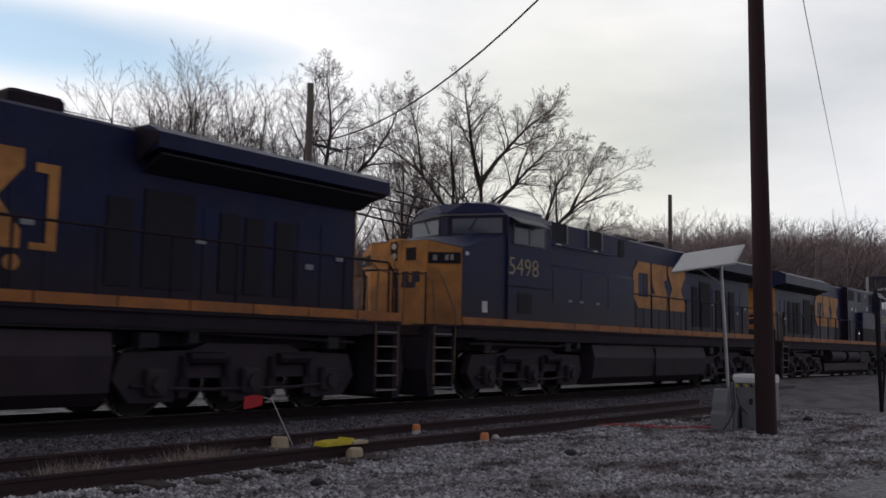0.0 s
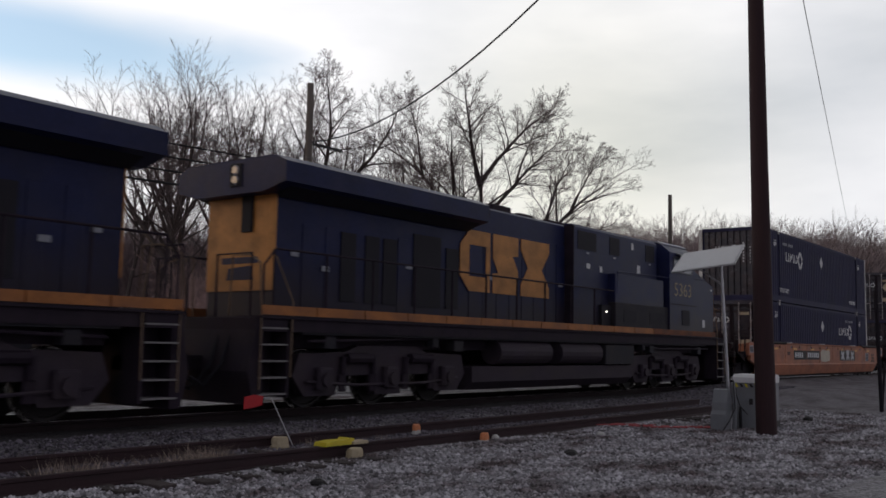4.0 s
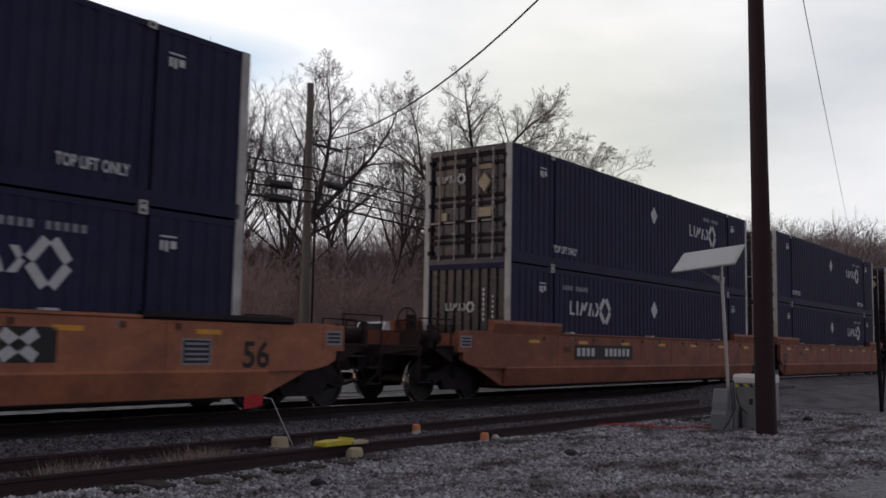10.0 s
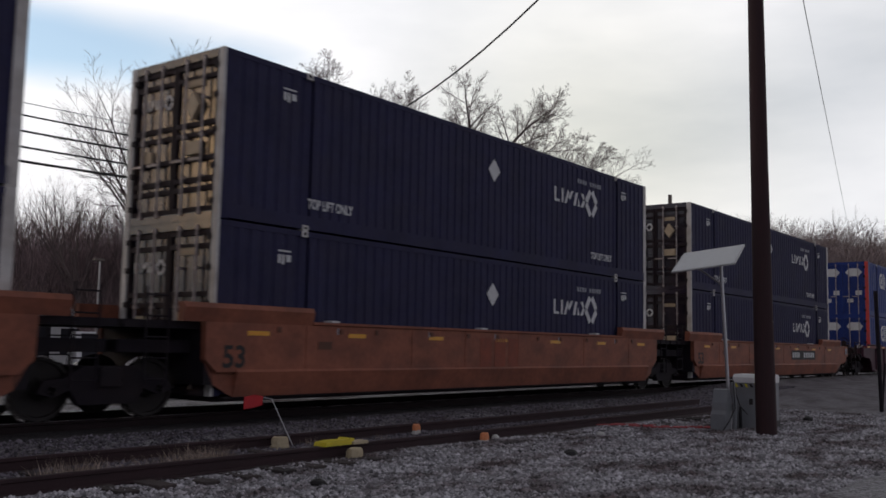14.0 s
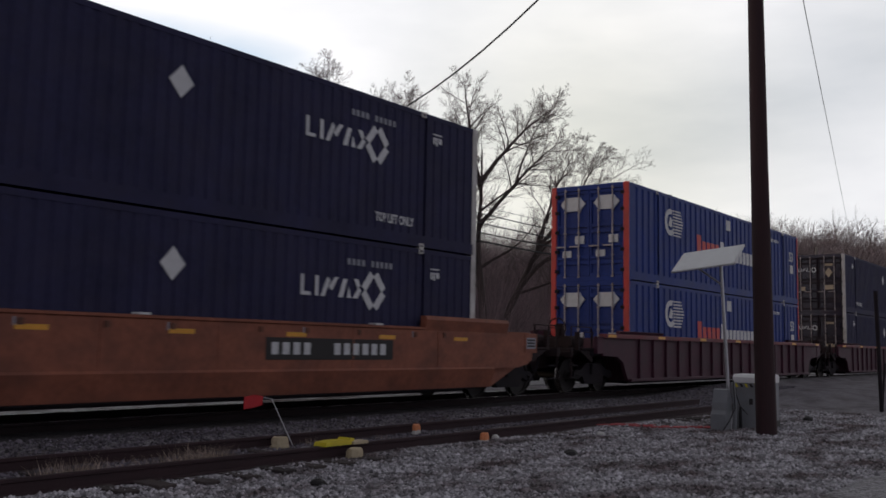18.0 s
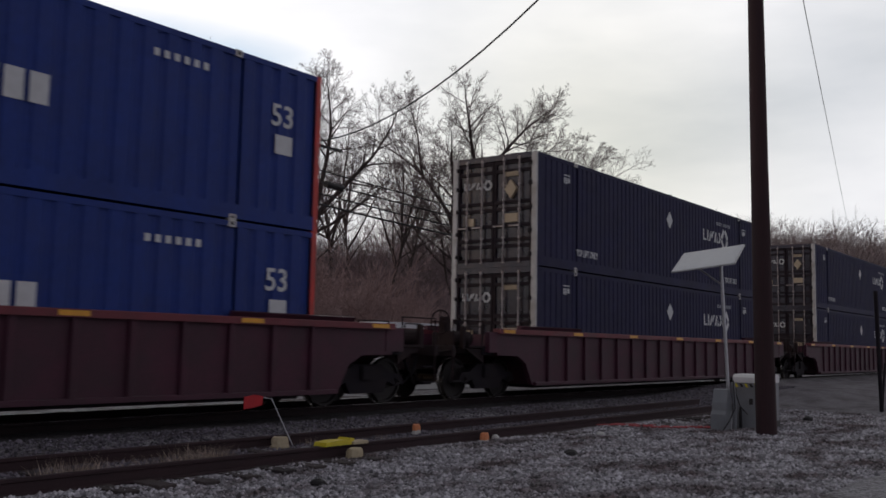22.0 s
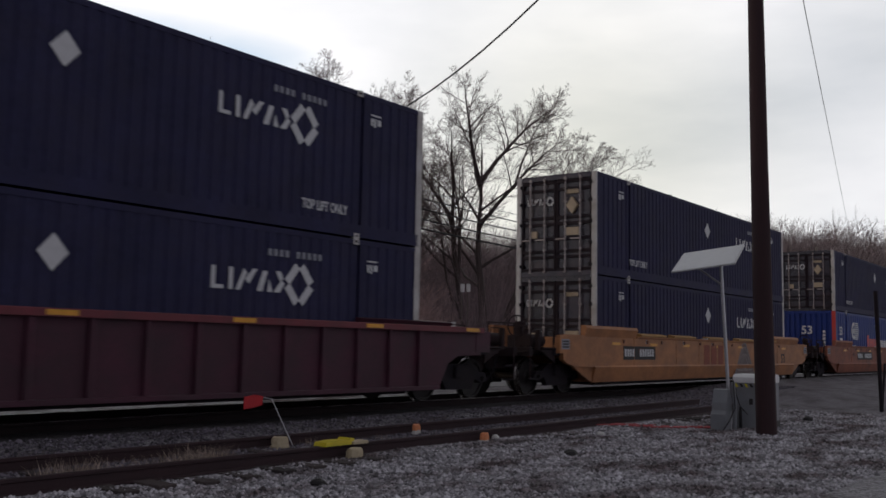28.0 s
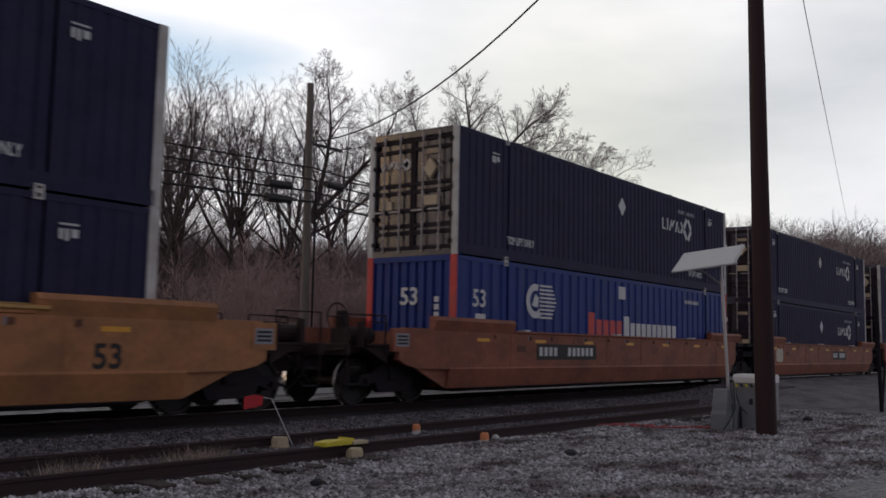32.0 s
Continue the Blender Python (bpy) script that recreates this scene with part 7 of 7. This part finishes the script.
SPREADING = ((-1, -1.0, 0, 3, 15.0, 0.27), (0, 0.36, 3, -6, 9.0, 0.15), (-1, 0.6, 0, 4, 14.0, 0.34), (2, 0.82, -22, 24, 7.0, 0.17), (2, 0.84, 24, 10, 7.4, 0.17), (2, 0.64, 44, 2, 8.6, 0.17),
             (-1, 1.1, 8, 50, 14.0, 0.3), (6, 0.36, 34, 30, 8.0, 0.17), (6, 0.55, 6, 20, 7.4, 0.13), (5, 0.45, 10, 14, 6.0, 0.1), (6, 0.8, 20, 20, 5.0, 0.09), (0, 0.62, -34, -20, 8.2, 0.15), (11, 0.42, -14, 6, 5.6, 0.09), (0, 0.2, -32, 14, 10.5, 0.14), (0, 0.36, -58, 40, 6.0, 0.1))
LEANING = ((-1, -0.4, 2, 4, 10.0, 0.3), (0, 0.84, 42, -8, 8.6, 0.18), (0, 0.76, 62, -24, 6.6, 0.12), (0, 0.9, 18, 0, 8.2, 0.16), (0, 0.86, -10, 6, 8.2, 0.15), (0, 0.68, -38, 18, 7.4, 0.12))

TREES = []
for i, (rows, habit, spread, skin) in enumerate((
        (stand_limbs(1, 17, 7.5, 5, 36), FINE, 30, "bark"),
        (stand_limbs(2, 17, 8.5, 5, 30), FINE, 26, "bark"),
        (SPREADING, BROAD, 16, "bark"),
        (LEANING, BROAD, 18, "bark"),
        (stand_limbs(5, 10, 2.6, 5, 30), ROUGH, 30, "bark_hazed"),
        (stand_limbs(6, 10, 2.0, 7, 42), COARSE, 40, "bark_far_hazed"),
        (stand_limbs(7, 17, 6.4, 6, 42), FINE, 34, "bark"))):
    limbs, twigs = grown(31 + i, rows, habit, spread)
    h = float(np.percentile([v[2] for v in twigs.v], 99))
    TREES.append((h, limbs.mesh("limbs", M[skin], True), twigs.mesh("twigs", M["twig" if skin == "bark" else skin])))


def tree(kind, x, y, h, turn, label="bare leafless winter tree on the hillside", sx=1.0):
    h0, lm, tm = TREES[kind]
    t = thing("tree", label, "tree", "bare winter trees")
    k = h / h0
    t.matrix_basis = Matrix.Translation((x, y, float(ground_height(x, y)) - 0.1)) @ Matrix.Rotation(turn, 4, "Z") @ Matrix.Diagonal((k * sx, k * sx, k, 1))
    for nm, me in (("trunk", lm), ("crown", tm)):
        o = new(nm, me)
        o.parent = t
    return t


rt = random.Random(5)


def tree_to(kind, x46, top46, y, turn=None, **kw):
    """A tree whose place and top are given as they line up at y = 46."""
    k = y / 46.0
    x = x46 * k
    h = (top46 - 1.55) * k + 1.55 - float(ground_height(x, y))
    return tree(kind, x, y, max(4.0, h), rt.uniform(0, 6.28) if turn is None else turn, **kw)


tree_to(2, 65.2, 24.0, 39.5, -0.955, label="large spreading bare tree with three stems", sx=0.95)
tree_to(3, 44.4, 20.2, 40, -0.76, label="leaning bare tree with wide forking limbs")
for x46, top, y, kind, sx in ((80.5, 14.5, 44, 4, 1.0),):
    tree_to(kind, x46, top, y, label="bare tree beside the large spreading one", sx=sx)
# the stand on the hillside: the nearer trees reach its top, others fill behind
for x46, top, y, kind, sx in ((30.9, 16.2, 43, 0, 0.8), (32.2, 17.6, 40, 1, 1.1), (34.4, 18.2, 43, 1, 1.1), (36.4, 18.6, 40, 6, 1.0), (38.8, 18.9, 42, 1, 1.1), (41.0, 18.8, 44, 0, 1.0), (43.0, 18.6, 41, 6, 0.9), (48.6, 18.6, 44, 0, 1.0), (52.2, 18.2, 43, 1, 1.0)):
    tree_to(kind, x46, top, y, sx=sx)
for i in range(5):
    f = i / 4
    tree_to(rt.choice((0, 1, 1, 4)), 33.5 + f * 21.0 + rt.uniform(-0.7, 0.7), (13.2 + f * 5.0) * rt.uniform(0.9, 1.04), rt.uniform(47, 58), sx=rt.uniform(0.8, 1.0))
for i in range(9):
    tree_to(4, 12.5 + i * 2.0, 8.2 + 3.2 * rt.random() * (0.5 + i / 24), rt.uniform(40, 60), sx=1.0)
for i in range(12):
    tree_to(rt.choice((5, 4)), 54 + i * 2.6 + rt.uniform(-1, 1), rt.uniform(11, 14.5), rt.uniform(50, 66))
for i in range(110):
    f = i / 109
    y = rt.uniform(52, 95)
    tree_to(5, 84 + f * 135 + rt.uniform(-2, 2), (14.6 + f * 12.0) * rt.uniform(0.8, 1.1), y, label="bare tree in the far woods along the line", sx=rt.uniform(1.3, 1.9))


def brush(name, count, x0, x1, y0, y1, h0, h1, material, label, seed, r=0.02, lean=0.28):
    """A tangle of thin upright stems, as one mesh."""
    rng = np.random.default_rng(seed)
    x, y = x0 + (x1 - x0) * rng.random(count), y0 + (y1 - y0) * rng.random(count)
    if name == "dry_grass":
        k = rng.integers(0, 16, count)
        x = x0 + (x1 - x0) * rng.random(16)[k] + rng.normal(0, 0.11, count)
        y = y0 + (y1 - y0) * rng.random(16)[k] + rng.normal(0, 0.07, count)
    z, h = ground_height(x, y), h0 + (h1 - h0) * rng.random(count)
    if h1 > 2:
        h = h * (0.3 + 0.7 * smooth(24.0, 42.0, x))
        h = h * (0.72 + 0.4 * wobble(x * 0.55, y * 0.8) + 0.22 * np.sin(x * 0.9 + y * 0.35))
    lx, ly = rng.normal(0, lean, count) * h, rng.normal(0, lean, count) * h
    rr = r * (0.5 + rng.random(count))
    a = rng.random(count) * 6.28
    base = np.stack([x, y, z - 0.1], -1)
    tip = np.stack([x + lx, y + ly, z + h], -1)
    off = [np.stack([np.cos(a + k * 2.094) * rr, np.sin(a + k * 2.094) * rr, 0 * a], -1) for k in range(3)]
    v = np.stack([base + off[0], base + off[1], base + off[2], tip], 1).reshape(-1, 3)
    f = (np.array([(0, 1, 3), (1, 2, 3), (2, 0, 3)])[None] + (np.arange(count) * 4)[:, None, None]).reshape(-1, 3)
    me = bpy.data.meshes.new(name)
    me.from_pydata(v.tolist(), [], f.tolist())
    me.materials.append(material)
    return tagged(new(name, me), label, "undergrowth", kind="stuff")


brush("undergrowth", 70000, 0, 100, 34, 56, 1.5, 7.0, M["brush"], "purplish-brown tangle of dry brush on the hillside", 21, 0.016, 0.45)
brush("undergrowth", 3500, 31, 90, 42, 60, 3.0, 8.5, M["bark_hazed"], "thicket of slender grey saplings between the trees", 26, 0.02)
brush("undergrowth", 30000, 20, 130, 52, 80, 1.5, 8.0, M["brush"], "greyish brush higher up the hillside", 25, 0.03, 0.45)
brush("undergrowth", 30000, 80, 330, 44, 110, 3.5, 11.5, M["brush"], "brown brush under the far woods", 22, 0.06, 0.3)
brush("dry_grass", 900, 5.6, 8.0, 9.15, 9.9, 0.06, 0.24, M["straw"], "dry straw-coloured grass between the siding's rails", 23, 0.007, 0.75)
brush("dry_grass", 500, 4.8, 12.5, 8.95, 10.3, 0.04, 0.12, M["straw"], "sparse dry weeds along the siding", 24, 0.005, 0.8)

BUSHY = ((6, 44, 0.55, 4, 0.14, 0.1), (6, 46, 0.55, 3, 0.2, 0.1), (6, 44, 0.55, 2, 0.2, 0.1), (0, 0, 0, 1, 0.1, 0.1))
SHRUB = []
for i in range(2):
    rng = random.Random(70 + i)
    rows = [(-1, rng.uniform(-0.7, 0.7), rng.uniform(-42, 42), rng.uniform(-10, 20), rng.uniform(2.2, 3.6), 0.035) for k in range(9)]
    twigs = grown(70 + i, rows, BUSHY, 45)[1]
    SHRUB.append(twigs.mesh("crown", M["shrub"]))


def shrub(kind, x, y, h):
    t = thing("shrub", "bare brown shrub in the brush below the trees", "shrub", "shrubs on the bank")
    t.matrix_basis = Matrix.Translation((x, y, float(ground_height(x, y)) - 0.1)) @ Matrix.Rotation(rt.uniform(0, 6.28), 4, "Z") @ Matrix.Diagonal((h / 3.6, h / 3.6, h / 3.8, 1))
    o = new("crown", SHRUB[kind])
    o.parent = t


for i in range(20):
    y = rt.uniform(32.5, 38)
    shrub(i % 2, (37.0 + i * 0.98 + rt.uniform(-1, 1)) * y / 46, y, rt.uniform(4.6, 7.4))

# ---- the far side of the line ----
road = Build()
road.add([(-200, 20.5, 0.03), (400, 20.5, 0.03), (400, 25.5, 0.03), (-200, 25.5, 0.03), (-200, 20.5, -0.2), (400, 20.5, -0.2), (400, 25.5, -0.2), (-200, 25.5, -0.2)], [(0, 1, 2, 3), (0, 4, 5, 1), (2, 6, 7, 3)])
tagged(part("road", road, M["concrete"]), "pale worn concrete road behind the line", "road", kind="structure")



def low_building():
    t = thing("low_building", "low white-roofed building across the road", "building")
    t.location = (13.4, 31.0, 0)
    part("wall", Build().box(-5.6, 5.6, 0, 5, -0.2, 2.3), M["plaster"], t)
    part("roof", Build().prism([(-0.5, 2.28), (5.5, 2.28), (5.5, 2.5), (2.5, 2.95), (-0.5, 2.5)], "x", -5.9, 5.9), M["roofing"], t)
    for x in (-3.6, -0.4, 3.0):
        part("door", Build().box(x, x + 1.6, -0.03, 0.0, 0.0, 2.0), M["grille"], t)
        part("window_frame", Build().box(x + 2.0, x + 2.7, -0.03, 0.0, 1.0, 1.9), M["grille"], t)


def vehicle(x, y, turn, l, h, material, label, van):
    t = thing("parked_van" if van else "parked_car", label, "van" if van else "car")
    t.location = (x, y, 0.03)
    t.rotation_euler = (0, 0, radians(turn))
    prof = [(-l / 2, 0.35), (l / 2, 0.35), (l / 2, 0.95), (l * 0.3, 1.05), (l * 0.18, h), (-l * 0.46, h), (-l / 2, h - 0.15)] if van else [(-l / 2, 0.3), (l / 2, 0.3), (l / 2, 0.75), (l * 0.22, 0.9), (l * 0.1, h), (-l * 0.25, h), (-l * 0.42, 0.95), (-l / 2, 0.85)]
    part("body", Build().prism(prof, "y", -0.85, 0.85), material, t)
    part("windscreen", Build().prism([(l * 0.29, 1.08), (l * 0.3, 1.1), (l * 0.2, h - 0.08), (l * 0.19, h - 0.1)] if van else [(l * 0.21, 0.93), (l * 0.22, 0.95), (l * 0.115, h - 0.06), (l * 0.105, h - 0.08)], "y", -0.7, 0.7), M["grille"], t)
    for s in (-1, 1):
        part("side_window", Build().box(-l * 0.2, l * 0.1, *sorted((0.85 * s, 0.858 * s)), h * 0.66, h * 0.9), M["grille"], t)
        part("headlight", Build().box(l / 2, l / 2 + 0.02, *sorted((0.5 * s, 0.78 * s)), 0.6, 0.75), M["lens"], t)
        for wx in (-l * 0.31, l * 0.31):
            part("wheel", Build().cyl((wx, 0.7 * s, 0.32), (wx, 0.88 * s, 0.32), 0.32, n=16), M["tyre"], t)


low_building()
vehicle(17.6, 27.2, -115, 4.4, 1.75, M["car_white"], "white parked car on the road behind the line", False)
vehicle(20.3, 27.5, -100, 5.0, 2.2, M["car_white"], "white parked van on the road behind the line", True)
vehicle(31.5, 27.0, 175, 5.2, 2.5, M["car_white"], "white parked van on the road behind the line", True)
lamp = thing("street_lamp", "thin white lamp post across the road", "lamp post")
lamp.location = (19.15, 30.0, 0)
part("post", Build().cyl((0, 0, -0.1), (0, 0, 4.35), 0.045, 0.035, 8), M["white"], lamp)
part("head", Build().box(-0.24, 0.14, -0.1, 0.1, 4.33, 4.42, 0.02), M["pole_grey"], lamp)
for x, y, z in ((45.9, 33.5, 5.2), (46.5, 33.5, 5.25), (41.0, 30.5, 2.75)):
    sg = thing("sign_board", "small pale sign board on a post at the hill's foot", "sign")
    sg.location = (x, y, float(ground_height(x, y)))
    part("post", Build().cyl((0, 0, -0.1), (0, 0, z - float(ground_height(x, y))), 0.04, n=6), M["pole_grey"], sg)
    part("board", Build().box(-0.2, 0.2, -0.06, -0.03, z - 0.4 - float(ground_height(x, y)), z + 0.1 - float(ground_height(x, y))), M["white"], sg)


# ---- motions ----
def train_place(t):
    """How far the train has come at t seconds."""
    d = t - 16.0
    return 119.78 + 7.10094745 * d + 0.0181963895 * d * d / 2 + 0.00462581873 * d ** 3 / 6 + 0.07601234e-4 * d ** 4 - 0.16493569e-5 * d ** 5


def motions():
    times = [i * 0.5 for i in range(65)]
    for ob, u, z, turned in TRAIN:
        walk(ob, [(t, pose(u - train_place(t), YC, RAIL + z, 0, 0, 180 if turned else 0)) for t in times])
    turned_parents = {ob for ob, u, z, turned in TRAIN if turned}
    steps = [i / 15 for i in range(481)]
    for w, place, r in TURNING:
        way = 1 if w.parent.parent in turned_parents else -1
        walk(w, [(t, Matrix.Translation(place) @ Matrix.Rotation(way * (train_place(t) % (2 * math.pi * r * 1000)) / r, 4, "Y")) for t in steps])


motions()
